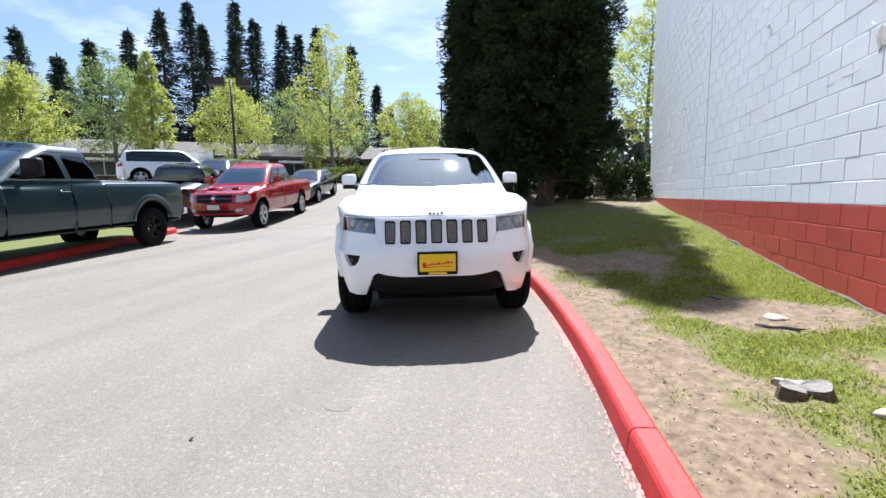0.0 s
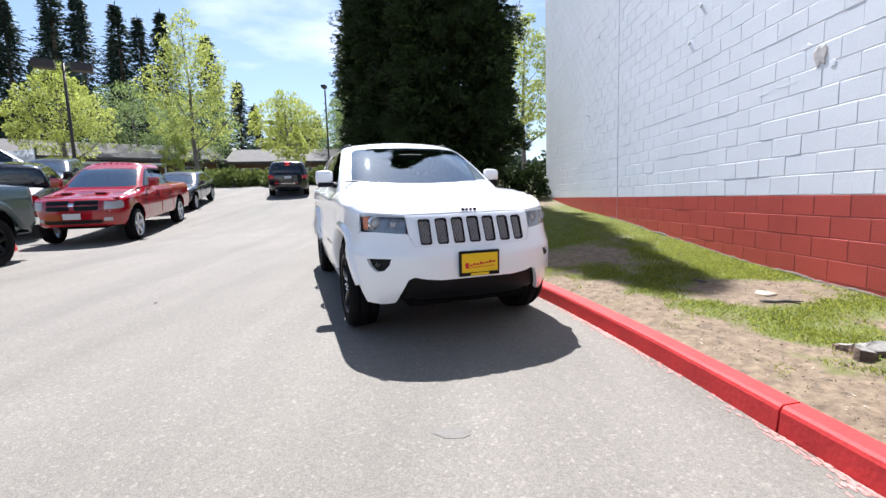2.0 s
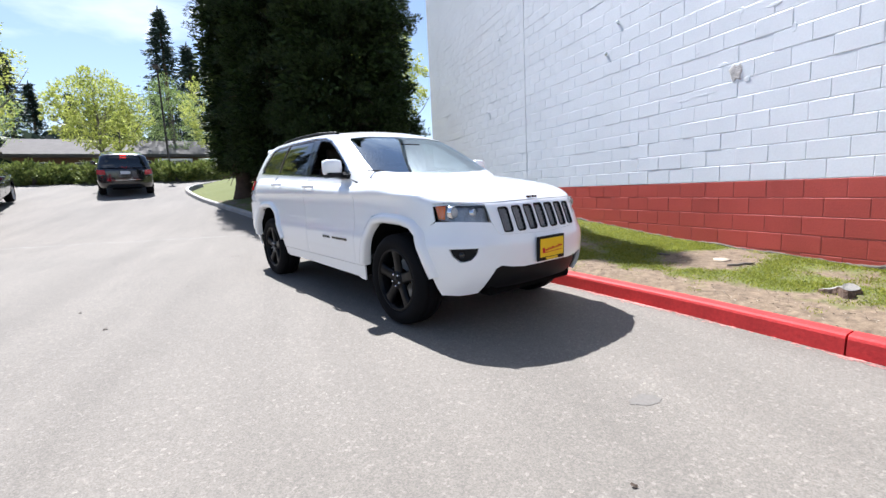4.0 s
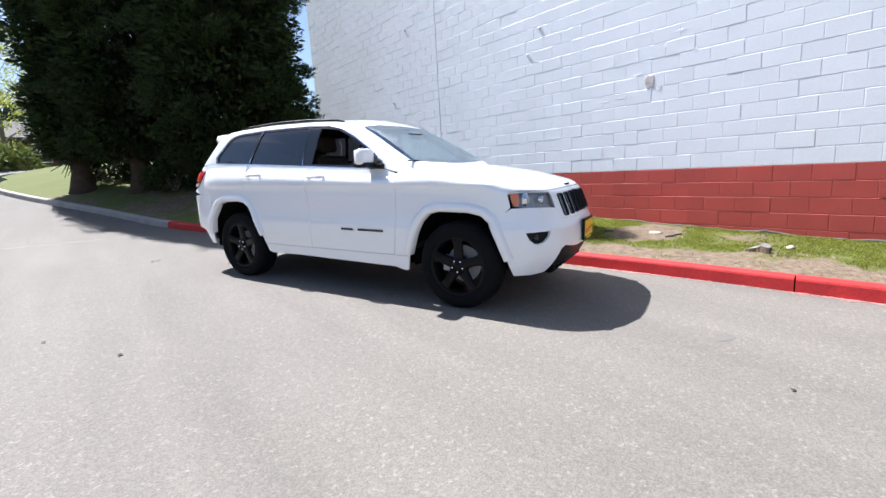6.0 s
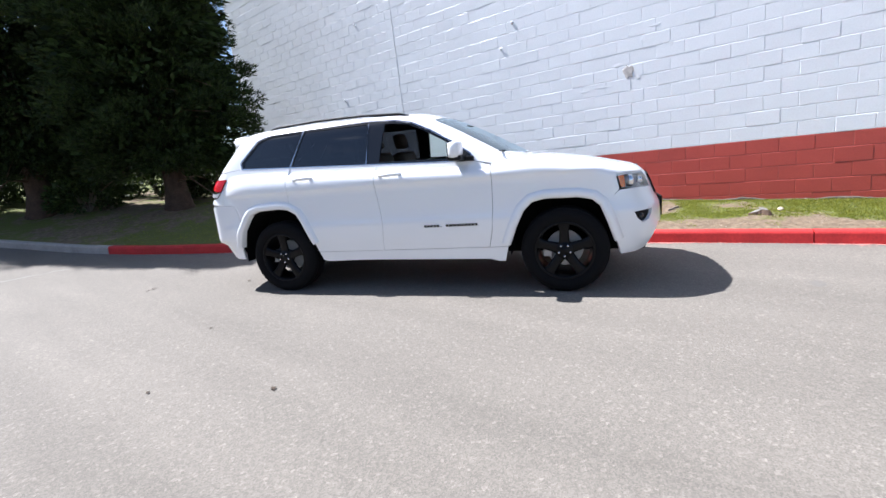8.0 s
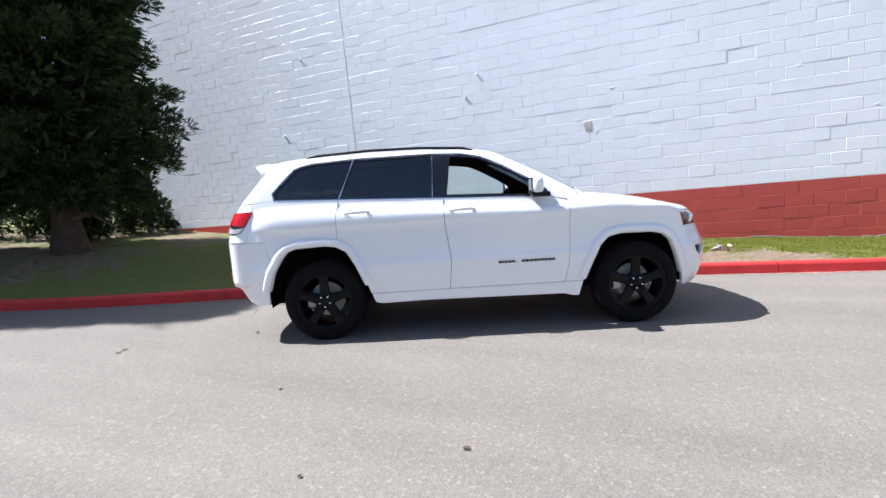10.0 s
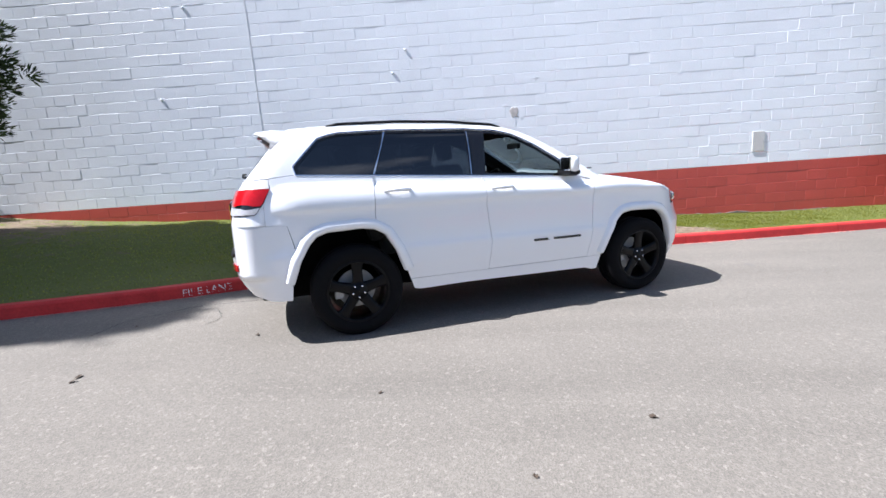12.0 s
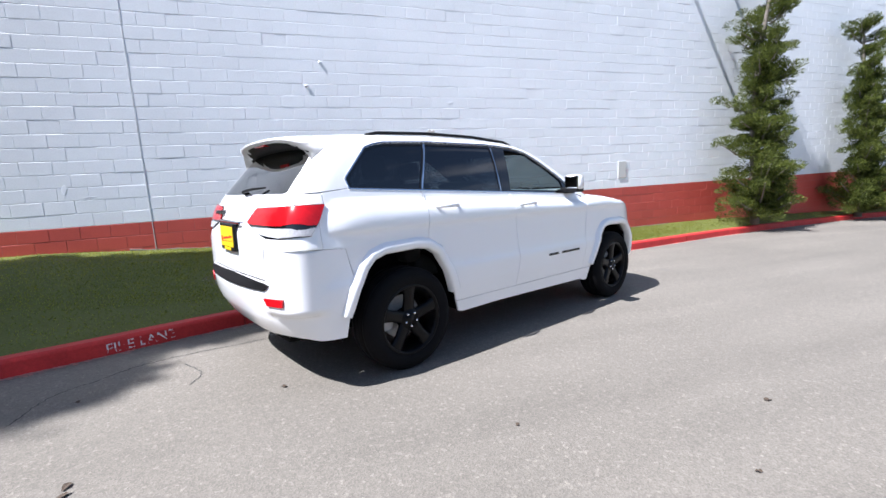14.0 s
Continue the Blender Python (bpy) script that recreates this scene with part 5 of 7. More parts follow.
for y0, y1 in ((-0.50, -0.05), (0.05, 0.50)):
    for z0, z1 in ((0.86, 0.955), (0.985, 1.08)):
        nose_box(red_truck, rs, y0, y1, z0, z1, M_BLACK, "grille_opening")
nose_box(red_truck, rs, -0.55, 0.55, 0.56, 0.64, M_BLACK, "lower_grille")
nose_box(red_truck, rs, -0.05, 0.05, 0.95, 1.02, M_CHROME, "grille_badge", lift=0.03)
nose_box(red_truck, rs, -0.17, 0.17, 0.67, 0.80, M_PLATE, "number_plate", "pale number plate", lift=0.04)
for sg in (1, -1):
    nose_box(red_truck, rs, sg * 0.72, sg * 0.58, 0.60, 0.68, M_LAMP_CLEAR, "fog_lamp")
    bm = bmesh.new()
    add_box(bm, (1.75, sg * 0.35 - 0.13, 1.17), (2.1, sg * 0.35 + 0.13, 1.245), 0.03)
    sc = part("bonnet_scoop", bm, M_RED_PAINT, red_truck, smooth=True)
    bm = bmesh.new()
    add_box(bm, (2.085, sg * 0.35 - 0.09, 1.185), (2.105, sg * 0.35 + 0.09, 1.225), 0.005)
    part("scoop_opening", bm, M_BLACK, sc)
bm = bmesh.new()
add_box(bm, (-2.98, -0.85, 1.18), (-1.2, 0.85, 1.26), 0.01)
part("bed_cover", bm, M_BLACK, red_truck)

ts = pickup_form(-0.62, 2.18, 0.17, 0.34)
TEAL = dict(low=0.53, belt=lambda x: 1.49, axle=1.83, axle_front=2.17, wheel=0.445, arch=0.56, side_front=2.67, side_rear=-2.95, bonnet_y=0.82, cowl=1.64, nose_z=1.30, bed_from=-0.66, bed_z=1.495,
            gaps=[1.40, 0.14, -0.66], names=["front_wing", "front_door", "rear_door", "bed_side"], tail_z=1.45, cab=(1.49, -0.62), cab_back_z=1.505,
            dlo=[(1.34, 1.495), (1.24, 1.570), (0.79, 1.870), (0.59, 1.965), (0.34, 2.005), (-0.46, 1.995), (-0.55, 1.940), (-0.58, 1.495)],
            panes=[[(1.19, 1.520), (0.76, 1.830), (0.56, 1.920), (0.36, 1.960), (0.24, 1.950), (0.20, 1.910), (0.19, 1.520)], [(0.08, 1.520), (0.09, 1.910), (0.05, 1.955), (-0.44, 1.945), (-0.50, 1.900), (-0.53, 1.540), (-0.5, 1.520)]],
            screen=[(0.0, 1.510), (-0.6, 1.510), (-0.78, 1.520), (-0.66, 1.960), (-0.6, 2.000), (0.0, 2.030)], rear_glass=[(0.0, 1.600), (-0.62, 1.600), (-0.58, 1.950), (0.0, 1.970)],
            lamp=([(-0.60, 1.220), (-0.60, 1.02), (-0.84, 1.02)], [(2.70, 1.04), (2.67, 1.150), (2.72, 1.220)]), tail_lamp=([(-0.9, 1.400), (-0.80, 1.400), (-0.80, 1.0), (-0.9, 1.0)], [(-2.93, 1.0), (-2.93, 1.400)]),
            track=0.875, rim=0.235, rim_mat=M_BLACK_RIM, mirror=(0.96, 1.52, 0.36, 0.32), mirror_mat=M_BLACK, handles=[(0.32, 1.300)], handle_mat=M_CHROME, frame=M_TEAL_PAINT)
teal = vehicle("pickup_truck", "dark teal extended-cab pickup truck parked half on the verge", "truck", on_road(-9.04, 6.65, -77.0, 3.6) @ Matrix.Scale(0.985, 4), ts, M_TEAL_PAINT, TEAL)
bm = bmesh.new()
add_box(bm, (-2.98, -0.86, 1.34), (-0.72, 0.86, 1.43), 0.01)
part("bed_cover", bm, M_BLACK, teal)
bm = bmesh.new()
add_box(bm, (-3.2, -0.9, 0.66), (-3.02, 0.9, 0.82), 0.03)
part("rear_step_bumper", bm, M_CHROME, teal)
for sg in (1, -1):
    bm = bmesh.new()
    add_box(bm, (-3.0, sg * 0.93 - 0.03, 1.49), (-0.7, sg * 0.93 + 0.03, 1.52), 0.012)
    part("bed_rail_cap", bm, M_BLACK, teal)
    bm = bmesh.new()
    add_box(bm, (-0.6, sg * 0.935 - 0.012, 1.488), (1.3, sg * 0.935 + 0.012, 1.505), 0.004)
    part("belt_moulding", bm, M_CHROME, teal)
    # flared rear arch
    bm = bmesh.new()
    prev = None
    for k in range(15):
        a = math.pi * k / 14
        cur = []
        for rr, dy in ((0.56, 0.0), (0.565, 0.045), (0.64, 0.045), (0.70, 0.0)):
            x_, z_ = -1.83 + rr * 1.06 * math.cos(a), 0.49 + rr * math.sin(a) * 1.03
            cur.append(bm.verts.new((x_, sg * (0.985 + dy), max(z_, 0.62))))
        if prev:
            for j in range(3):
                bm.faces.new((prev[j], prev[j + 1], cur[j + 1], cur[j]))
        prev = cur
    bmesh.ops.recalc_face_normals(bm, faces=bm.faces)
    part("wheel_arch_flare", bm, M_TEAL_PAINT, teal, smooth=True)

# cars beyond
def car_form(L, h, wd, hood, cowl, back, belt_h, boot=None, low=0.3):
    f, r = L / 2, L / 2
    return Skin(
        nose=curve((low, f - 0.14), (low + 0.2, f), (low + 0.4, f - 0.01), (hood - 0.1, f - 0.1), (hood + 0.1, f - 0.3)),
        tail=curve((low, r - 0.1), (low + 0.25, r), (belt_h - 0.1, r - 0.04), (belt_h + 0.1, r - 0.12)),
        width=curve((low, wd - 0.08), (low + 0.15, wd - 0.02), (0.62, wd), (belt_h - 0.12, wd), (belt_h, wd - 0.04), (belt_h + 0.15, wd - 0.1)),
        top=curve((-r - 0.2, (boot or belt_h + 0.02)), (-back + 0.1, (boot or belt_h + 0.02)), (0.0, belt_h + 0.01), (cowl, hood + 0.02), (f - 0.5, hood - 0.05), (f, hood - 0.15)),
        crown=0.05, cab_front=curve((belt_h - 0.3, cowl + 0.5), (belt_h, cowl + 0.05), (h - 0.1, cowl - 0.72), (h, cowl - 0.95)),
        cab_rear=curve((belt_h - 0.3, back + 0.05), (belt_h, back), (h - 0.1, back - (0.55 if boot else 0.22)), (h, back - (0.8 if boot else 0.35))),
        cab_width=curve((belt_h - 0.2, wd - 0.02), (belt_h, wd - 0.05), (h - 0.1, wd - 0.22), (h + 0.05, wd - 0.32)),
        roof=curve((cowl - 0.5, h - 0.06), (0.0, h), (-0.5, h), (-back + 0.3, h - 0.05), (-back, h - 0.09)),
        bottom=low, nose_from=f - 1.35, tail_from=r - 0.9, nose_pow=2.6, tail_pow=3.5)


def car_table(L, h, wd, hood, cowl, back, b, ax, wr, sedan, rim_mat, glass=M_TINT):
    f = L / 2
    hl = h - 0.1
    rear = back - (0.50 if sedan else 0.20)
    return dict(low=0.32, belt=lambda x: b, axle=ax, wheel=wr, arch=wr + 0.075, side_front=f - 0.42, side_rear=-f + 0.35, bonnet_y=wd - 0.16, cowl=cowl + 0.02, nose_z=hood - 0.12, gaps=[cowl - 0.28, -0.22], names=["front_wing", "front_door", "rear_side"],
                tail_z=(b - 0.02), cab=(cowl - 0.15, -back + 0.12), cab_back_z=b + 0.015,
                dlo=[(cowl - 0.25, b + 0.01), (cowl - 0.75, hl - 0.08), (cowl - 0.95, hl - 0.02), (-rear + 0.35, hl - 0.03), (-rear + 0.12, hl - 0.10), (-back + 0.30, b + 0.02)],
                panes=[[(cowl - 0.38, b + 0.03), (cowl - 0.80, hl - 0.10), (-0.18, hl - 0.05), (-0.2, b + 0.03)], [(-0.28, b + 0.03), (-0.26, hl - 0.05), (-rear + 0.38, hl - 0.06), (-rear + 0.18, hl - 0.12), (-back + 0.38, b + 0.04)]],
                screen=[(0.0, b + 0.06), (-wd + 0.35, b + 0.06), (-wd + 0.22, b + 0.10), (-wd + 0.34, hl - 0.06), (-wd + 0.42, hl - 0.03), (0.0, hl)], rear_glass=[(0.0, b + 0.07), (-wd + 0.3, b + 0.07), (-wd + 0.40, hl - 0.08), (0.0, hl - 0.05)],
                lamp=([(-wd + 0.42, hood - 0.16), (-wd + 0.42, hood - 0.30), (-wd + 0.2, hood - 0.29)], [(f - 0.40, hood - 0.27), (f - 0.43, hood - 0.16)]),
                tail_lamp=([(-wd + 0.12, b - 0.06), (-wd + 0.30, b - 0.08), (-wd + 0.30, b - 0.24), (-wd + 0.12, b - 0.24)], [(-f + 0.33, b - 0.24), (-f + 0.32, b - 0.06)]),
                track=wd - 0.14, rim=wr - 0.10, rim_mat=rim_mat, mirror=(cowl - 0.42, b + 0.0, 0.22, 0.16), handles=[(-0.05, b - 0.1), (-0.95, b - 0.1)], glass=glass, step=0.09)


sd = car_form(4.75, 1.43, 0.90, 0.98, 0.92, 1.75, 0.95, boot=1.0)
vehicle("sedan", "dark blue four-door sedan parked behind the red truck", "car", on_road(-12.1, 20.3, -75, 2.8), sd, M_DARK_PAINT, car_table(4.75, 1.43, 0.90, 0.98, 0.92, 1.75, 0.95, 1.4, 0.33, True, M_ALLOY))
bs_ = car_form(4.75, 1.74, 0.95, 1.12, 1.0, 2.2, 1.12)
far_suv = vehicle("suv", "black SUV with red brake lamps lit, stopped on the ramp", "car", on_road(-8.95, 24.8, 107.0, 2.85), bs_, M_BLACK_PAINT, car_table(4.75, 1.74, 0.95, 1.12, 1.0, 2.2, 1.12, 1.42, 0.37, False, M_BLACK_RIM))
M_BRAKE = mat("lit_brake_lamp", (0.7, 0.02, 0.015), 0.3, emit=(1.0, 0.05, 0.03, 3.0))
bm = bmesh.new()
add_box(bm, (-2.16, -0.11, 1.635), (-2.09, 0.11, 1.68), 0.01)
part("high_brake_lamp", bm, M_BRAKE, far_suv, "lit red high brake lamp")
nose_box(far_suv, bs_, -0.16, 0.16, 0.90, 1.01, M_PLATE, "number_plate", "pale number plate", lift=0.02, view="E")
nose_box(far_suv, bs_, -0.6, 0.6, 0.66, 0.68, M_CHROME, "bumper_strip", lift=0.01, view="E")
ws_ = car_form(5.1, 1.80, 0.96, 1.14, 1.15, 2.35, 1.14)
vehicle("suv", "large white SUV parked across the lot behind the trucks", "car", on_road(-19.45, 19.3, 49, 3.0), ws_, M_WHITE_PAINT, car_table(5.1, 1.80, 0.96, 1.14, 1.15, 2.35, 1.14, 1.52, 0.38, False, M_ALLOY))
ps = pickup_form(-1.12, 1.90)
PK = dict(RED)
PK.update(rim_mat=M_BLACK_RIM, step=0.1)
vehicle("pickup_truck", "black pickup truck parked behind the teal truck", "truck", on_road(-14.0, 14.9, 122, 3.57), ps, M_BLACK_PAINT, PK)
hb = car_form(4.5, 1.47, 0.88, 1.0, 0.95, 1.9, 1.0)
vehicle("hatchback", "grey blue hatchback parked behind the black truck", "car", on_road(-17.6, 20.2, -62, 2.7), hb, M_DARK_PAINT, car_table(4.5, 1.47, 0.88, 1.0, 0.95, 1.9, 1.0, 1.35, 0.33, False, M_ALLOY))

# ---- kerbs ----
def kerb_run(name, line, zf, material, label, h=KERB_H, w=0.15, inward=1):
    """A run of kerb stones along a line, each 3 m long with a narrow joint; the road lies on the line's left."""
    th = thing(name, label, "kerb", kind="structure")
    run, cur, dist = [], [line[0]], 0.0
    for p, q in zip(line, line[1:]):
        dist += math.dist(p, q)
        cur.append(q)
        if dist > 3.0:
            run.append(cur)
            cur, dist = [q], 0.0
    if len(cur) > 1:
        run.append(cur)
    for st in run:
        bm = bmesh.new()
        secs = []
        for i, p in enumerate(st):
            a, b = st[max(i - 1, 0)], st[min(i + 1, len(st) - 1)]
            t = Vector((b[0] - a[0], b[1] - a[1], 0)).normalized()
            n = Vector((t.y, -t.x, 0)) * inward
            e = Vector((p[0], p[1], 0)) + (t * 0.006 if i == 0 else -t * 0.006 if i == len(st) - 1 else Vector())
            z = zf(p[0], p[1])
            jit = 0.004 * noise.noise((p[0] * 2, p[1] * 2, 1))
            prof = [(0.0, -0.15), (0.0, -0.02), (0.012, h - 0.03), (0.02, h - 0.012), (0.036, h), (w - 0.02, h + 0.004), (w, h - 0.01), (w + 0.01, -0.15)]
            secs.append([bm.verts.new(e + n * (o + jit) + Vector((0, 0, z + dz))) for o, dz in prof])
        for r0, r1 in zip(secs, secs[1:]):
            for k in range(len(r0) - 1):
                bm.faces.new((r0[k], r0[k + 1], r1[k + 1], r1[k]))
        bm.faces.new(secs[0])
        bm.faces.new(secs[-1][::-1])
        bmesh.ops.recalc_face_normals(bm, faces=bm.faces)
        part("kerb_stone", bm, material, th, smooth=False)
    return th


RED_PART = [p for p in KERB if p[1] < 13.6 and p[0] < 2.63]
GREY_PART = KERB[len(RED_PART) - 1:]
kerb_run("red_kerb", RED_PART, road_z, M_KERB_RED, "red painted concrete kerb with chipped edges")
kerb_run("grey_kerb", GREY_PART, road_z, M_CONCRETE, "bare grey concrete kerb round the lawn's tip")
# flakes of red paint along the gutter
bm = bmesh.new()
rnd = random.Random(11)
for k in range(5200):
    y = rnd.uniform(-4, 11.5)
    if rnd.random() > 0.55 + 0.45 * math.sin(y * 3.1):
        continue
    x = kerb_x(y) - abs(rnd.gauss(0.0, 0.032)) - 0.004
    s_ = rnd.uniform(0.004, 0.018)
    z = road_z(x, y) + 0.003
    a0 = rnd.uniform(0, 6)
    n = rnd.randint(4, 6)
    bm.faces.new([bm.verts.new((x + s_ * rnd.uniform(0.5, 1) * math.cos(a0 + 6.28 * j / n) * 0.6, y + s_ * rnd.uniform(0.6, 1.3) * math.sin(a0 + 6.28 * j / n) * 1.6, z)) for j in range(n)])
bmesh.ops.recalc_face_normals(bm, faces=bm.faces)
tagged(part("paint_flakes", bm, mat("faded_red_flakes", (0.50, 0.22, 0.19), 0.8, var=0.3)), "faded red paint flakes along the gutter", "paint", kind="stuff")

# worn white stencilled words on the kerb's face
M_STENCIL = mat("worn_white_stencil", (0.74, 0.71, 0.69), 0.7, var=0.4, scale=30, fine=200)


def stencil(text, y0, size):
    cu = bpy.data.curves.new("lettering", "FONT")
    cu.body, cu.size, cu.extrude = text, size, 0.001
    cu.resolution_u = 2
    ob = new("lettering", cu)
    bpy.context.view_layer.update()
    me = bpy.data.meshes.new_from_object(ob.evaluated_get(bpy.context.evaluated_depsgraph_get()))
    bpy.data.objects.remove(ob)
    bm = bmesh.new()
    bm.from_mesh(me)
    for axis, count in ((0, 60), (1, 9)):
        for k in range(count):
            at = Vector((0, 0, 0))
            at[axis] = 0.012 * (k + 0.5)
            no = Vector((0, 0, 0))
            no[axis] = 1.0
            bmesh.ops.bisect_plane(bm, geom=bm.verts[:] + bm.edges[:] + bm.faces[:], plane_co=at, plane_no=no)
    gone = [f for f in bm.faces if noise.noise(f.calc_center_median() * 22.0 + Vector((3, 1, 0))) + 0.5 * noise.noise(f.calc_center_median() * 70.0) < -0.13]
    bmesh.ops.delete(bm, geom=gone, context="FACES")
    bm.to_mesh(me)
    bm.free()
    x1, x0 = kerb_x(y0 - 0.5), kerb_x(y0 + 0.5)
    ang = math.degrees(math.atan2(-1.0, x1 - x0))
    x = kerb_x(y0)
    o = mesh_part("kerb_lettering", me, M_STENCIL)
    o.matrix_basis = pose(x - 0.004, y0, road_z(x, y0) + 0.018, 0, 0, ang) @ pose(0, 0, 0, 84, 0, 0)
    tagged(o, "worn white stencilled words on the red kerb", "lettering", kind="stuff")


stencil("FIRE LANE", 10.02, 0.115)

# ---- lawn between kerb and wall ----
M_LAWN = bpy.data.materials.new("lawn_soil")
M_LAWN.use_nodes = True
n_, l_ = M_LAWN.node_tree.nodes, M_LAWN.node_tree.links
bs = n_["Principled BSDF"]
bs.inputs["Roughness"].default_value = 0.95
at_ = n_.new("ShaderNodeAttribute")
at_.attribute_name = "turf"
co_ = n_.new("ShaderNodeTexCoord")
nz, nf = n_.new("ShaderNodeTexNoise"), n_.new("ShaderNodeTexNoise")
nz.inputs["Scale"].default_value, nz.inputs["Detail"].default_value = 7.0, 5.0
nf.inputs["Scale"].default_value, nf.inputs["Detail"].default_value = 48.0, 6.0
l_.new(co_.outputs["Object"], nz.inputs["Vector"])
l_.new(co_.outputs["Object"], nf.inputs["Vector"])
soil, turf_, mixn = n_.new("ShaderNodeMix"), n_.new("ShaderNodeMix"), n_.new("ShaderNodeMix")
for q in (soil, turf_, mixn):
    q.data_type = "RGBA"
soil.inputs["A"].default_value, soil.inputs["B"].default_value = (0.085, 0.058, 0.036, 1), (0.25, 0.185, 0.12, 1)
turf_.inputs["A"].default_value, turf_.inputs["B"].default_value = (0.048, 0.066, 0.012, 1), (0.165, 0.18, 0.033, 1)
n3 = n_.new("ShaderNodeTexNoise")
n3.inputs["Scale"].default_value, n3.inputs["Detail"].default_value, n3.inputs["Roughness"].default_value = 13.0, 9.0, 0.72
l_.new(co_.outputs["Object"], n3.inputs["Vector"])
r3 = n_.new("ShaderNodeMapRange")
r3.inputs["From Min"].default_value, r3.inputs["From Max"].default_value = 0.34, 0.66
l_.new(n3.outputs["Fac"], r3.inputs["Value"])
l_.new(r3.outputs["Result"], soil.inputs["Factor"])
l_.new(nf.outputs["Fac"], turf_.inputs["Factor"])
ad = n_.new("ShaderNodeMath")
ad.operation = "MULTIPLY_ADD"
ad.inputs[1].default_value = 0.9
l_.new(nz.outputs["Fac"], ad.inputs[0])
l_.new(at_.outputs["Fac"], ad.inputs[2])
rp = n_.new("ShaderNodeMapRange")
rp.inputs["From Min"].default_value, rp.inputs["From Max"].default_value = 0.78, 1.08
l_.new(ad.outputs[0], rp.inputs["Value"])
l_.new(rp.outputs["Result"], mixn.inputs["Factor"])
l_.new(soil.outputs["Result"], mixn.inputs["A"])
l_.new(turf_.outputs["Result"], mixn.inputs["B"])
l_.new(mixn.outputs["Result"], bs.inputs["Base Color"])
bp_ = n_.new("ShaderNodeBump")
bp_.inputs["Strength"].default_value, bp_.inputs["Distance"].default_value = 0.4, 0.012
l_.new(n3.outputs["Fac"], bp_.inputs["Height"])
l_.new(bp_.outputs["Normal"], bs.inputs["Normal"])


def turf(x, y):
    """How grassy the lawn is: bare trodden soil along the kerb and in a few worn spots."""
    d = x - kerb_x(min(y, 23.5)) - 0.15
    v = 0.84 + 0.32 * noise.noise((x * 0.8, y * 0.55, 5)) + 0.34 * noise.noise((x * 2.6, y * 2.2, 9)) + 0.22 * noise.noise((x * 7.0, y * 6.0, 4))
    near = sstep(8.8, 8.0, y) * sstep(1.2, 3.4, y)
    v -= near * 0.75 * sstep(0.95 + 0.25 * noise.noise((0, y, 2)), 0.25, d)
    for cx, cy, rx, ry, k in ((2.35, 5.05, 0.75, 0.45, 0.75), (2.55, 3.9, 0.35, 0.5, 0.5), (1.1, 7.3, 0.75, 0.6, 0.8), (1.55, 6.6, 0.35, 0.3, 0.5), (0.6, 9.2, 0.7, 0.5, 0.4)):
        q = ((x - cx) / rx) ** 2 + ((y - cy) / ry) ** 2
        v -= k * max(0.0, 1 - q * 0.6)
    v += 0.10 * sstep(8.5, 10.0, y) - 0.5 * sstep(12.0, 14.0, y) * sstep(20.0, 18.5, y) + 0.25 * sstep(0.5, -2.0, y)
    return max(0.0, min(1.0, v))


lawn_poly = [(x + 0.125, y) for x, y in KERB if -30 < y < 22.5 and x > -6.3]
back = [(-6.3 + 0.35 + 0.3, 23.6), (-5.9, 24.6), (-5.2, 25.9), (-2, 27.0), (4, 28.4), (12, 29.2), (30, 29.5), (30, WALL_END + 0.6), (WALL_X + 0.1, WALL_END + 0.5)] + [(WALL_X + 0.05, WALL_END - 0.25 * k) for k in range(188)]
lawn = sheet("lawn", lawn_poly + back, 0.16, verge_z, M_LAWN)
att = lawn.data.attributes.new("turf", "FLOAT", "POINT")
for i, v in enumerate(lawn.data.vertices):
    att.data[i].value = turf(v.co.x, v.co.y)
tagged(lawn, "patchy lawn with bare trodden soil beside the kerb", "lawn", kind="structure")


def leaf_mesh(name, base, up, width, rng, bend=0.25):
    """Leaves or blades as one mesh: rhombs from arrays of feet, directions (with length) and widths."""
    k = len(base)
    ln = np.linalg.norm(up, axis=1)[:, None]
    d = up / ln
    r = rng.normal(size=(k, 3))
    side = np.cross(d, r)
    side /= np.linalg.norm(side, axis=1)[:, None] + 1e-9
    out = np.cross(side, d)
    w = width[:, None] / 2
    mid = base + up * 0.45 + out * ln * bend * 0.3
    v = np.stack([base, mid + side * w, base + up + out * ln * bend * 0.1, mid - side * w], 1).reshape(-1, 3)
    me = bpy.data.meshes.new(name)
    me.vertices.add(4 * k)
    me.vertices.foreach_set("co", v.ravel().astype(np.float32))
    me.loops.add(4 * k)
    me.loops.foreach_set("vertex_index", np.arange(4 * k, dtype=np.int32))
    me.polygons.add(k)
    me.polygons.foreach_set("loop_start", np.arange(0, 4 * k, 4, dtype=np.int32))
    me.update(calc_edges=True)
    return me


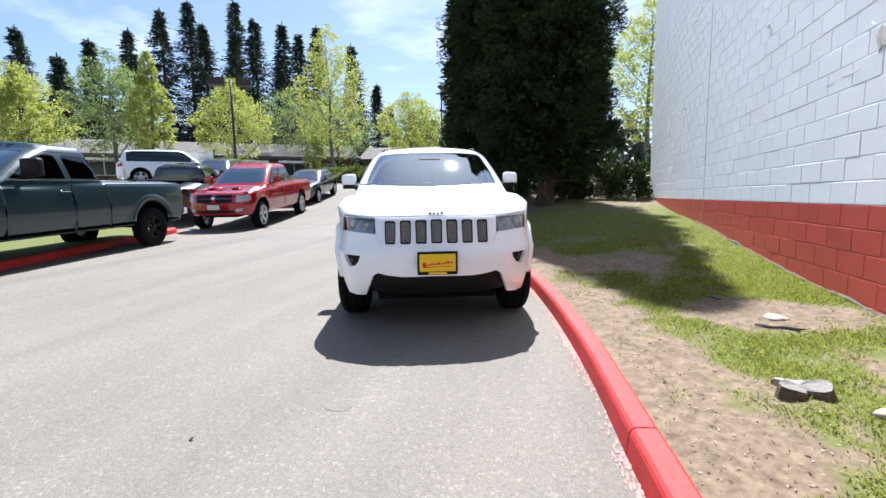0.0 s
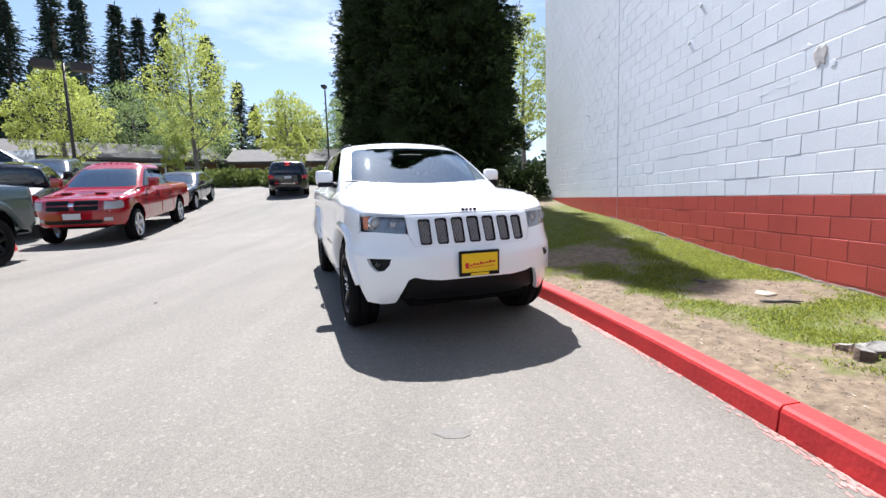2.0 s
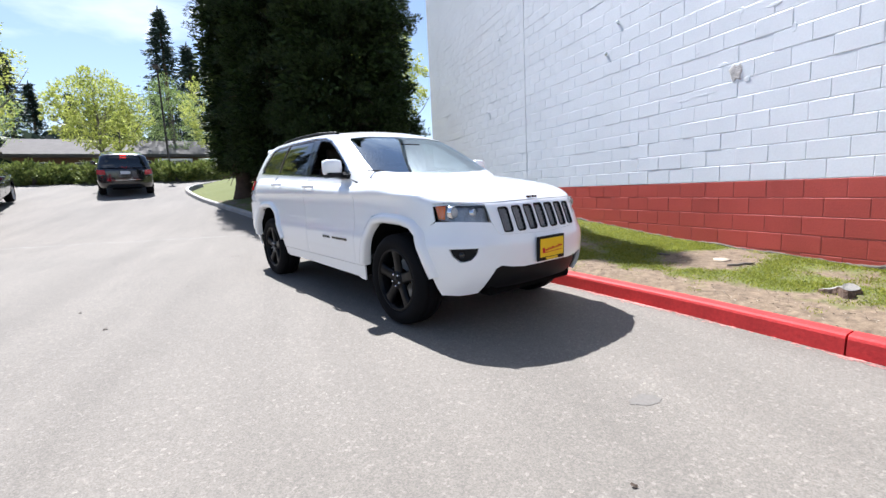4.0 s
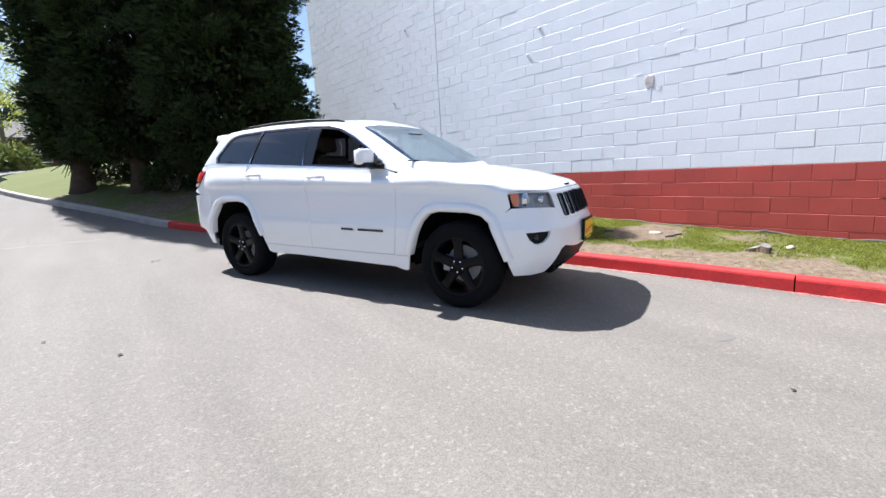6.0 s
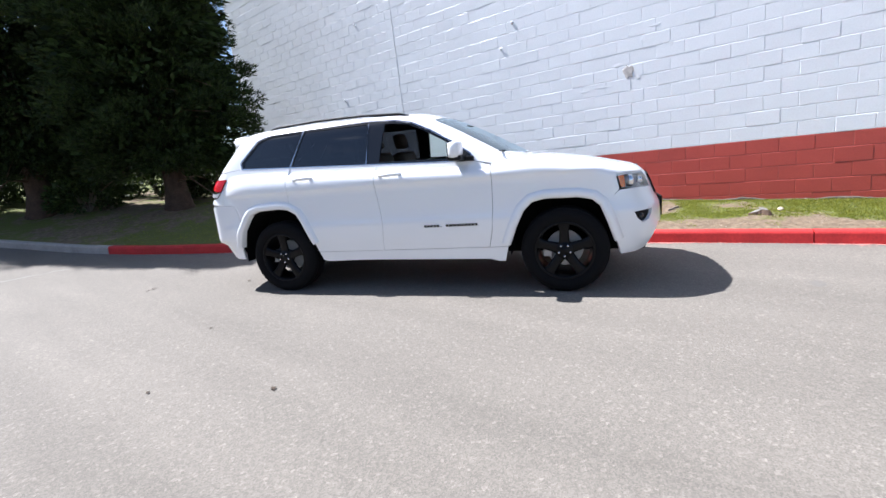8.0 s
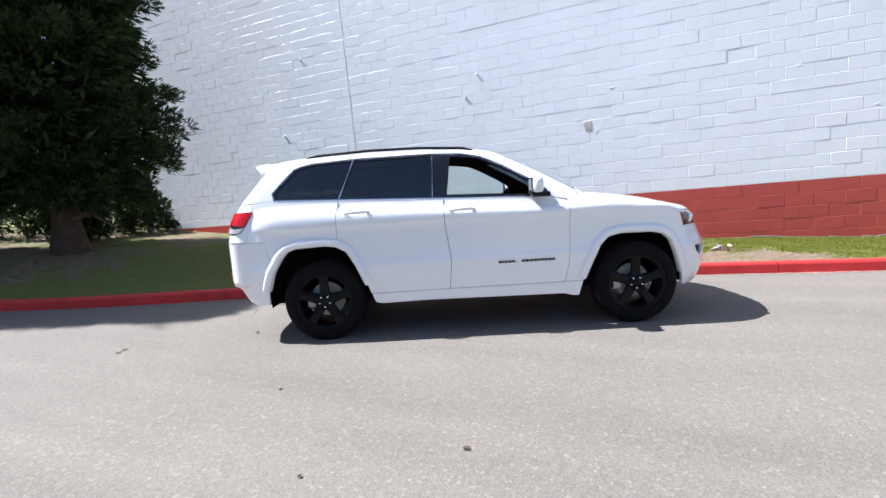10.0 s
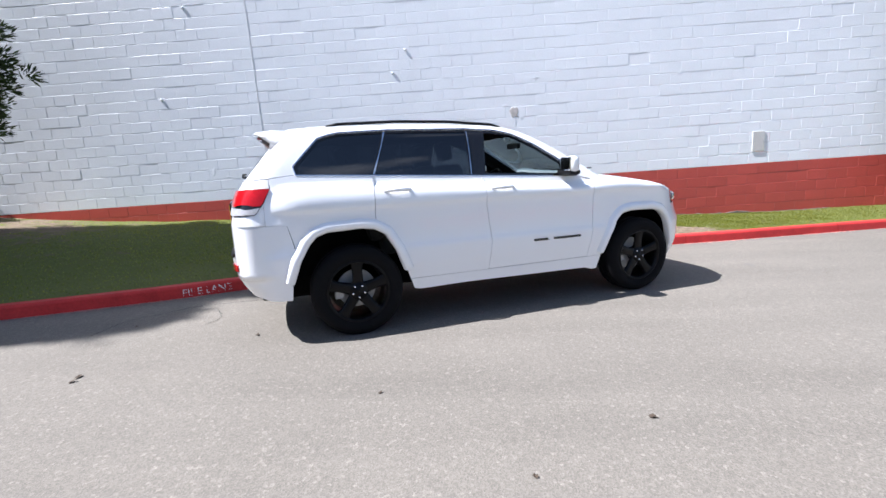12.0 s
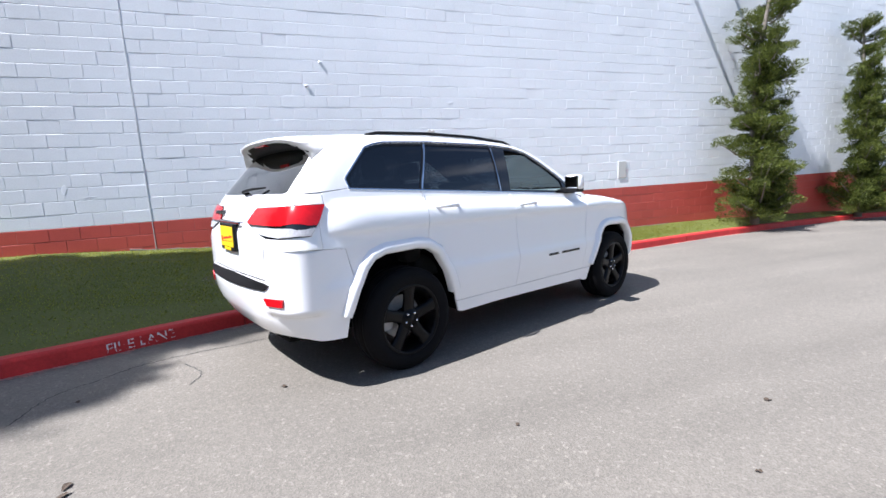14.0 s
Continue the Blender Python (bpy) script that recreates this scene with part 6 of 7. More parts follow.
def leaf_mat(name, dark, light, rough=0.55, through=0.35):
    """Foliage: each leaf its own shade, some light let through."""
    m = bpy.data.materials.new(name)
    m.use_nodes = True
    n, l = m.node_tree.nodes, m.node_tree.links
    b = n["Principled BSDF"]
    g, mx = n.new("ShaderNodeNewGeometry"), n.new("ShaderNodeMix")
    mx.data_type = "RGBA"
    mx.inputs["A"].default_value, mx.inputs["B"].default_value = (*dark, 1), (*light, 1)
    l.new(g.outputs["Random Per Island"], mx.inputs["Factor"])
    l.new(mx.outputs["Result"], b.inputs["Base Color"])
    b.inputs["Roughness"].default_value = rough
    b.inputs["Specular IOR Level"].default_value = 0.25
    tr, ms = n.new("ShaderNodeBsdfTranslucent"), n.new("ShaderNodeMixShader")
    l.new(mx.outputs["Result"], tr.inputs["Color"])
    ms.inputs["Fac"].default_value = through
    l.new(b.outputs[0], ms.inputs[1])
    l.new(tr.outputs[0], ms.inputs[2])
    l.new(ms.outputs[0], n["Material Output"].inputs["Surface"])
    return m


M_GRASS = leaf_mat("grass_blades", (0.11, 0.15, 0.02), (0.38, 0.39, 0.07), through=0.7)
rng = np.random.default_rng(5)
cand = np.concatenate([np.stack([rng.uniform(-2.6, 3.0, 90000), rng.uniform(-7, 16, 90000)], 1), np.stack([rng.uniform(-0.3, 3.0, 230000), np.clip(rng.normal(4.6, 3.0, 230000), -6.5, 15)], 1)])
keep = []
for x, y in cand:
    if x > kerb_x(y) + 0.17 and rng.random() < (turf(x, y) - 0.36) * 2.0 + 0.35 * noise.noise((x * 5, y * 5, 1)) + 0.5 * max(0.0, noise.noise((x * 3.3, y * 3.3, 7)) - 0.12):
        keep.append((x, y, verge_z(x, y) - 0.004))
base = np.array(keep)
up = np.stack([rng.normal(0, 0.014, len(base)), rng.normal(0, 0.014, len(base)), rng.uniform(0.010, 0.030, len(base))], 1)
me = leaf_mesh("grass", base, up, rng.uniform(0.004, 0.0075, len(base)), rng)
tagged(mesh_part("grass", me, M_GRASS), "short bright green grass blades on the lawn", "grass", kind="stuff")

# twigs, chips and crumbs strewn over the bare soil
rng = np.random.default_rng(21)
k = 9000
cx, cy = rng.uniform(0.3, 2.95, k), 1.0 + 9.5 * rng.uniform(0, 1, k) ** 1.3
ok = np.array([x > kerb_x(y) + 0.18 and turf(x, y) < 0.75 for x, y in zip(cx, cy)])
base = np.array([(x, y, verge_z(x, y) + 0.004) for x, y in zip(cx[ok], cy[ok])])
aa, ll = rng.uniform(0, 6.283, len(base)), rng.uniform(0.006, 0.03, len(base))
up = np.stack([np.cos(aa) * ll, np.sin(aa) * ll, rng.uniform(0, 0.004, len(base))], 1)
me = leaf_mesh("soil_litter", base, up, rng.uniform(0.003, 0.009, len(base)), rng)
tagged(mesh_part("soil_litter", me, leaf_mat("dry_litter", (0.10, 0.075, 0.05), (0.48, 0.42, 0.33), rough=0.9, through=0.05)), "dry twigs and chips strewn over bare soil", "litter", kind="stuff")

# ---- the block wall ----
COURSE, BLOCK, RED_TOP, WALL_TOP = 0.206, 0.405, 1.262, 9.296
wall = thing("wall_east", "white painted block wall with a red base band", "wall", kind="structure")
bm = bmesh.new()
add_box(bm, (WALL_X + 0.0045, -34, -0.8), (WALL_X + 0.5, WALL_END - 0.01, RED_TOP - 0.004))
part("red_backing", bm, M_MORTAR_R, wall)
bm = bmesh.new()
add_box(bm, (WALL_X + 0.0045, -34, RED_TOP - 0.003), (WALL_X + 0.5, WALL_END - 0.01, WALL_TOP))
part("white_backing", bm, M_MORTAR_W, wall)
bm = bmesh.new()
add_box(bm, (WALL_X + 0.45, -34, -0.8), (WALL_X + 30, WALL_END - 0.02, WALL_TOP - 0.1))
tagged(part("building_body", bm, M_WHITE_BLOCK), "plain white building behind the block wall", "building", kind="structure")
bm = bmesh.new()
add_box(bm, (WALL_X - 0.03, -34, WALL_TOP), (WALL_X + 0.55, WALL_END + 0.03, WALL_TOP + 0.06), 0.01)
tagged(part("parapet_cap", bm, M_CONCRETE), "thin metal cap along the wall's top", "trim", kind="structure")


def block_mesh(name, w, h):
    """The rounded outer face of one block."""
    bm = bmesh.new()
    o = [bm.verts.new((0.0042, sy * w / 2, sz * h / 2)) for sy, sz in ((-1, -1), (1, -1), (1, 1), (-1, 1))]
    i = [bm.verts.new((0.0012, sy * (w / 2 - 0.003), sz * h / 2 - (0.006 if sz > 0 else -0.002))) for sy, sz in ((-1, -1), (1, -1), (1, 1), (-1, 1))]
    for k in range(4):
        bm.faces.new((o[k], i[k], i[(k + 1) % 4], o[(k + 1) % 4]))
    bm.faces.new(i[::-1])
    bmesh.ops.recalc_face_normals(bm, faces=bm.faces)
    for f in bm.faces:
        if f.normal.x > 0.3:
            f.normal_flip()
    me = bpy.data.meshes.new(name)
    bm.to_mesh(me)
    bm.free()
    return me


FULL_W, FULL_R = block_mesh("block", BLOCK - 0.008, COURSE - 0.009), block_mesh("block", BLOCK - 0.008, COURSE - 0.009)
FULL_W.materials.append(M_WHITE_BLOCK)
FULL_R.materials.append(M_RED_BLOCK)
tv = np.array([v.co for v in FULL_W.vertices])
tf = [list(p.vertices) for p in FULL_W.polygons]
rest = {"white": ([], []), "red": ([], [])}
rnd = random.Random(3)
wall_pieces = []
row = 0
z = RED_TOP - COURSE * 9.5
while z < WALL_TOP - 0.05:
    y = 3.19 - 91.5 * BLOCK + (BLOCK / 2 if row % 2 else 0)
    red = z < RED_TOP
    while y < WALL_END - BLOCK / 2:
        dx, tilt = rnd.gauss(0.0, 0.0011), rnd.uniform(-0.0025, 0.0025)
        near = -0.6 < y < 6.9 and 0.2 < z < 3.4
        if near:
            wall_pieces.append((WALL_X + dx, y, z, tilt, red))
        else:
            vs, fs = rest["red" if red else "white"]
            n0 = len(vs)
            vs += [(WALL_X + dx + a + b * tilt, y + b, z + c) for a, b, c in tv]
            fs += [[n0 + q for q in f] for f in tf]
        y += BLOCK
    z += COURSE
    row += 1
for k, (vs, fs) in rest.items():
    me = bpy.data.meshes.new("blocks_" + k)
    me.from_pydata(vs, [], fs)
    tagged(mesh_part("further_blocks", me, M_RED_BLOCK if k == "red" else M_WHITE_BLOCK, wall), kind="stuff")

# marks and fittings on the wall
M_PLASTER = mat("bare_plaster", (0.50, 0.47, 0.45), 0.9, var=0.3, scale=14, fine=90, bump=0.8, depth=0.01)


def blotch(y, z, rx, rz, seed, material, name, label, cat, thick=0.006, bumps=14):
    """An irregular raised scab of plaster or paint."""
    rnd = random.Random(seed)
    bm = bmesh.new()
    c = bm.verts.new((WALL_X - thick, y, z))
    ins, out = [], []
    for k in range(bumps):
        a, q = 2 * math.pi * k / bumps, rnd.uniform(0.65, 1.1)
        ins.append(bm.verts.new((WALL_X - thick * rnd.uniform(0.6, 1.1), y + rx * q * 0.75 * math.cos(a), z + rz * q * 0.75 * math.sin(a))))
        out.append(bm.verts.new((WALL_X + 0.006, y + rx * q * math.cos(a), z + rz * q * math.sin(a))))
    for k in range(bumps):
        j = (k + 1) % bumps
        bm.faces.new((c, ins[k], ins[j]))
        bm.faces.new((ins[k], out[k], out[j], ins[j]))
    bmesh.ops.recalc_face_normals(bm, faces=bm.faces)
    tagged(part(name, bm, material), label, cat)


blotch(5.455, 2.591, 0.115, 0.13, 1, M_PLASTER, "plaster_patch", "rough bare plaster patch in the white wall", "patch")
for k, (y, z, rx, rz) in enumerate(((5.30, 2.48, 0.05, 0.04), (5.62, 2.73, 0.09, 0.03), (5.03, 3.22, 0.10, 0.025), (5.2, 3.05, 0.05, 0.05), (5.85, 2.42, 0.20, 0.018), (6.2, 2.40, 0.12, 0.015), (4.8, 2.9, 0.04, 0.06), (5.4, 3.3, 0.03, 0.05), (6.0, 2.98, 0.05, 0.03), (11.3, 1.72, 0.10, 0.02), (11.6, 1.85, 0.05, 0.10), (2.2, 3.1, 0.06, 0.03), (1.2, 2.35, 0.05, 0.02))):
    blotch(y, z, rx, rz, 20 + k, M_WHITE_BLOCK, "paint_scab", "blistered white paint scab on the wall", "scab", thick=0.0015, bumps=11)
for k, (y, z) in enumerate(((12.4, 3.30), (7.79, 3.49), (7.51, 3.90), (11.68, 4.94))):
    bm = bmesh.new()
    lathe(bm, [(0.001, -0.022), (0.022, -0.022), (0.028, -0.014), (0.028, 0.01)], 10)
    o = part("wall_stub", bm, M_WHITE_BLOCK, smooth=True)
    o.matrix_basis = pose(WALL_X, y, z, 0, 0, -90)
    tagged(o, "short painted pipe stub in the wall", "stub", "stubs in the wall")
bm = bmesh.new()
add_box(bm, (WALL_X - 0.016, 0.46, 1.50), (WALL_X + 0.01, 0.70, 1.89), 0.006)
cover = part("wall_cover_plate", bm, mat("grey_cover_paint", (0.56, 0.555, 0.54), 0.6, var=0.08))
tagged(cover, "small grey painted cover plate on the wall", "plate")
for dy in (0.50, 0.66):
    bm = bmesh.new()
    lathe(bm, [(0.001, -0.006), (0.008, -0.005), (0.009, 0.0)], 8)
    part("screw", bm, M_STEEL, cover).matrix_basis = pose(WALL_X - 0.016, dy, 1.695, 0, 0, -90)
# the movement joint and bare footing
bm = bmesh.new()
add_box(bm, (WALL_X - 0.003, 10.486, 0.5), (WALL_X + 0.01, 10.496, 9.2))
tagged(part("movement_joint", bm, mat("joint_filler", (0.58, 0.59, 0.61), 0.8)), "thin grey movement joint up the white wall", "joint", kind="structure")
for y, z in ((-1.18, 6.45), (-2.5, 6.7)):
    bm = bmesh.new()
    add_tube(bm, [(WALL_X + 0.02, 0, 0), (WALL_X - 0.48, 0, 0)], 0.06, 8)
    add_box(bm, (WALL_X - 0.008, -0.08, -0.1), (WALL_X + 0.01, 0.08, 0.1))
    o = part("wall_bracket", bm, M_STEEL)
    o.matrix_basis = pose(0, y, z)
    tagged(o, "metal bracket arm standing out of the wall", "bracket", "brackets on the wall")
bm = bmesh.new()
prev = None
for k in range(340):
    y = -1.0 + k * 0.035
    zz = verge_z(2.95, y)
    tz = zz + 0.012 + 0.05 * max(0.0, noise.noise((y * 1.7, 0, 4))) + 0.03 * max(0.0, noise.noise((y * 9.0, 2, 4)))
    dx = 0.010 + 0.008 * noise.noise((y * 6.0, 5, 1))
    cur = [bm.verts.new(v) for v in ((WALL_X - dx - 0.012, y, zz - 0.08), (WALL_X - dx - 0.006, y, tz - 0.012), (WALL_X - dx * 0.6, y, tz), (WALL_X + 0.012, y, tz + 0.004))]
    if prev:
        for j in range(3):
            bm.faces.new((prev[j], cur[j], cur[j + 1], prev[j + 1]))
    prev = cur
bmesh.ops.recalc_face_normals(bm, faces=bm.faces)
tagged(part("crumbled_footing", bm, mat("dirty_footing", (0.13, 0.11, 0.09), 0.95, var=0.4, scale=6, fine=40, bump=0.8, depth=0.015)), "crumbled grey footing at the wall's base", "footing", kind="structure")

# ---- small things on the lawn ----
def rock_mesh(bm, c, r, seed, flat=0.5):
    ret = bmesh.ops.create_icosphere(bm, subdivisions=2, radius=1)
    for v in ret["verts"]:
        k = 1 + 0.3 * noise.noise(v.co * 1.6 + Vector((seed, 0, 0)))
        v.co = Vector((c[0] + v.co.x * r[0] * k, c[1] + v.co.y * r[1] * k, c[2] + v.co.z * r[2] * k))


M_STONE = mat("pale_stone", (0.46, 0.38, 0.28), 0.85, var=0.2, bump=0.5)
bm = bmesh.new()
rock_mesh(bm, (2.22, 4.93, verge_z(2.22, 4.93) + 0.0), (0.08, 0.10, 0.025), 2)
tagged(part("stone", bm, M_STONE, smooth=True), "pale flat stone lying in bare soil", "stone")
bm = bmesh.new()
rock_mesh(bm, (2.12, 3.36, verge_z(2.12, 3.36) + 0.015), (0.08, 0.04, 0.025), 5)
tagged(part("stone", bm, M_STONE, smooth=True), "small pale stone in the grass", "stone")
M_CUT = mat("weathered_cut_wood", (0.23, 0.215, 0.19), 0.9, var=0.35, scale=9, fine=70, bump=0.6, depth=0.01)
stump = thing("tree_stump", "low weathered grey tree stump in the grass", "stump", pose(1.83, 3.56, verge_z(1.83, 3.56)))
bm = bmesh.new()
n = 34
lob = [1 + 0.45 * math.cos(3 * 2 * math.pi * k / n + 0.6) + 0.12 * math.sin(7 * 2 * math.pi * k / n) for k in range(n)]
bot, mid_, top_ = [], [], []
for k in range(n):
    a = 2 * math.pi * k / n
    for lst, r, z in ((bot, 0.105, -0.05), (mid_, 0.098, 0.02), (top_, 0.088, 0.046 + 0.022 * math.sin(2 * a + 1))):
        lst.append(bm.verts.new((r * lob[k] * math.cos(a) * 1.15, r * lob[k] * math.sin(a), z)))
for a, b in ((bot, mid_), (mid_, top_)):
    for k in range(n):
        bm.faces.new((a[k], a[(k + 1) % n], b[(k + 1) % n], b[k]))
part("bark", bm, M_BARK, stump)
bm = bmesh.new()
cv = bm.verts.new((0, 0, 0.040))
ring = [bm.verts.new((0.088 * lob[k] * math.cos(2 * math.pi * k / n) * 1.15, 0.088 * lob[k] * math.sin(2 * math.pi * k / n), 0.048 + 0.022 * math.sin(4 * math.pi * k / n + 1))) for k in range(n)]
for k in range(n):
    bm.faces.new((cv, ring[k], ring[(k + 1) % n]))
part("cut_face", bm, M_CUT, stump)
for p, q in (((2.0, 4.70), (2.16, 4.63)), ((2.12, 4.66), (2.30, 4.60)), ((1.9, 5.55), (1.98, 5.42))):
    bm = bmesh.new()
    pts = [(p[0] + (q[0] - p[0]) * t, p[1] + (q[1] - p[1]) * t + 0.02 * math.sin(9 * t), 0) for t in (0, 0.3, 0.6, 1)]
    add_tube(bm, [(x, y, verge_z(x, y) + 0.012) for x, y, _ in pts], [0.008, 0.014, 0.012, 0.004], 6)
    tagged(part("surface_root", bm, M_BARK_GREY, smooth=True), "weathered tree root showing in the soil", "root")

# ---- litter and stains on the tarmac ----
M_DRY = mat("dry_leaf", (0.07, 0.05, 0.035), 0.9, var=0.3)
for k, (x, y, s_) in enumerate(((-3.23, 9.6, 0.035), (-2.52, 8.62, 0.035), (-3.97, 5.87, 0.03), (-3.3, 9.58, 0.035), (-3.6, 7.4, 0.02), (-2.2, 9.9, 0.03), (-4.4, 6.6, 0.02), (-1.2, 2.6, 0.02))):
    rnd = random.Random(50 + k)
    bm = bmesh.new()
    c = bm.verts.new((0, 0, 0.012))
    ring = [bm.verts.new((s_ * rnd.uniform(0.5, 1.2) * math.cos(0.7 * j) * 1.4, s_ * rnd.uniform(0.5, 1.2) * math.sin(0.7 * j), rnd.uniform(0.002, 0.02))) for j in range(9)]
    for j in range(9):
        bm.faces.new((c, ring[j], ring[(j + 1) % 9]))
    o = part("fallen_leaf", bm, M_DRY)
    o.matrix_basis = pose(x, y, road_z(x, y) + 0.001, 0, 0, 40 * k) @ Matrix.Scale(0.62, 4)
    tagged(o, "curled dry brown leaf on the tarmac", "leaf", "dry leaves on the tarmac")
M_STAIN = mat("old_oil_stain", (0.158, 0.146, 0.128), 0.86, var=0.2, scale=9, fine=60)
for k, (x, y, rx, ry) in enumerate(((-0.65, 3.11, 0.10, 0.06), )):
    rnd = random.Random(80 + k)
    bm = bmesh.new()
    bm.faces.new([bm.verts.new((x + rx * rnd.uniform(0.7, 1.15) * math.cos(2 * math.pi * j / 22), y + ry * rnd.uniform(0.7, 1.15) * math.sin(2 * math.pi * j / 22), 0)) for j in range(22)])
    for v in bm.verts:
        v.co.z = road_z(v.co.x, v.co.y) + 0.002
    tagged(part("oil_stain", bm, M_STAIN), "faint dark oil stain on the grey asphalt", "stain", kind="structure")
M_CRACK = mat("crack_filler", (0.06, 0.058, 0.055), 0.9)
def road_strip(name, pts, w, material, label, cat, seed=0, lift=0.003):
    rnd = random.Random(seed)
    bm = bmesh.new()
    prev = None
    line = spline([(*p, 0) for p in pts], 14)
    for i, p in enumerate(line):
        d = (line[min(i + 1, len(line) - 1)] - line[max(i - 1, 0)]).normalized()
        nn = Vector((-d.y, d.x, 0))
        hw = w * rnd.uniform(0.4, 1.2) / 2
        c = p + nn * rnd.uniform(-1, 1) * w * 0.8
        cur = [bm.verts.new((q.x, q.y, road_z(q.x, q.y) + lift)) for q in (c - nn * hw, c + nn * hw)]
        if prev:
            bm.faces.new((prev[0], cur[0], cur[1], prev[1]))
        prev = cur
    bmesh.ops.recalc_face_normals(bm, faces=bm.faces)
    for f in bm.faces:
        if f.normal.z < 0:
            f.normal_flip()
    tagged(part(name, bm, material), label, cat, kind="structure")
CRACK_LINE = [(-1.37, 8.76), (-1.44, 9.01), (-1.48, 9.26), (-1.63, 9.68), (-1.81, 9.88), (-2.03, 10.11), (-2.40, 10.18)]
road_strip("road_crack", CRACK_LINE, 0.014, M_CRACK, "winding dark crack in the asphalt near the kerb", "crack", 1)
road_strip("road_crack", [(-1.75, 9.35), (-2.0, 9.2), (-2.2, 9.25)], 0.008, M_CRACK, "fine crack in the asphalt", "crack", 2)
M_SEAM = mat("asphalt_seam", (0.215, 0.205, 0.185), 0.85, var=0.2, scale=5)
road_strip("road_seam", [(-3.3, 12.75), (-5.5, 12.95), (-8, 13.15), (-12, 13.0)], 0.07, M_SEAM, "pale seam across the asphalt where the ramp begins", "seam", 3)

# ---- the grass strip with its red kerb behind the trucks ----
left_line = [(p.x, p.y) for p in spline([(-6.0, -1.5, 0), (-7.2, 2.2, 0), (-8.3, 5.5, 0), (-9.4, 8.3, 0), (-10.3, 10.6, 0), (-10.75, 11.15, 0), (-11.3, 11.0, 0)], 8)]
kerb_run("red_kerb", left_line, road_z, M_KERB_RED, "red painted kerb of the grass strip under the truck", inward=-1)


def strip_z(x, y):
    return road_z(x, y) + KERB_H - 0.005 + 0.02 * noise.noise((x, y, 0))


strip = sheet("grass_strip", [(x - 0.13, y) for x, y in left_line[:-3]] + [(-11.3, 10.9), (-12.8, 10.2), (-13.3, 8.0), (-11.5, 2.0), (-10.0, -1.5)], 0.35, strip_z, M_LAWN)
att = strip.data.attributes.new("turf", "FLOAT", "POINT")
for i in range(len(strip.data.vertices)):
    att.data[i].value = 0.75
tagged(strip, "mown grass strip behind the parked trucks", "lawn", kind="structure")


# ---- trees ----
def tree_limbs(bm, base, h, r, rnd, n=7, spread=0.35, start=0.3):
    """A tapered trunk with bent limbs."""
    pts = [Vector((base[0] + rnd.uniform(-0.03, 0.03) * h * t, base[1] + rnd.uniform(-0.03, 0.03) * h * t, base[2] + h * t)) for t in (0, 0.02, 0.15, 0.35, 0.6, 0.85, 1.0)]
    add_tube(bm, pts, [r * 1.5, r * 1.15, r, r * 0.8, r * 0.5, r * 0.25, r * 0.08], 9)
    for k in range(n):
        t = start + (0.92 - start) * k / max(1, n - 1)
        a = k * 2.4 + rnd.uniform(-0.4, 0.4)
        p = Vector((base[0], base[1], base[2] + h * t))
        ln = h * spread * (1.05 - t) + 0.4
        q = [p, p + Vector((math.cos(a) * ln * 0.4, math.sin(a) * ln * 0.4, ln * 0.28)), p + Vector((math.cos(a) * ln * 0.75, math.sin(a) * ln * 0.75, ln * 0.65)), p + Vector((math.cos(a) * ln, math.sin(a) * ln, ln * 1.05))]
        rr = r * 0.42 * (1.1 - t)
        add_tube(bm, q, [rr, rr * 0.7, rr * 0.4, rr * 0.12], 6)


def cloud_leaves(centres, radii, per, rng, size, width, outward, spread=0.6, squash=0.8):
    """Leaves round clump centres: feet and directions."""
    k = len(centres)
    c = np.repeat(centres, per, 0)
    rad = np.repeat(radii, per)[:, None]
    d = rng.normal(size=(k * per, 3))
    d /= np.linalg.norm(d, axis=1)[:, None]
    base = c + d * rad * rng.uniform(0.35, 1.0, (k * per, 1)) ** 0.6 * np.array([1, 1, squash])
    o = np.repeat(outward, per, 0)
    up = d * spread + o + rng.normal(0, 0.35, (k * per, 3))
    up /= np.linalg.norm(up, axis=1)[:, None]
    return base, up * rng.uniform(size * 0.6, size * 1.3, (k * per, 1)), rng.uniform(width * 0.7, width * 1.3, k * per)


M_REDWOOD = leaf_mat("dark_evergreen_needles", (0.009, 0.018, 0.006), (0.054, 0.086, 0.022), through=0.12)
M_FIR = leaf_mat("fir_needles", (0.02, 0.036, 0.03), (0.085, 0.115, 0.08), through=0.15)
M_SPRING = leaf_mat("spring_leaves", (0.27, 0.32, 0.06), (0.54, 0.57, 0.16), through=0.5)
M_SPRING_B = leaf_mat("pale_green_leaves", (0.16, 0.23, 0.07), (0.34, 0.42, 0.16), through=0.45)
M_SHRUB = leaf_mat("shrub_leaves", (0.015, 0.03, 0.008), (0.055, 0.085, 0.02), through=0.15)
M_JUNIPER = leaf_mat("juniper_sprays", (0.022, 0.038, 0.010), (0.17, 0.20, 0.038), through=0.14)
M_HEDGE = leaf_mat("hedge_leaves", (0.09, 0.125, 0.03), (0.29, 0.33, 0.09), through=0.25)


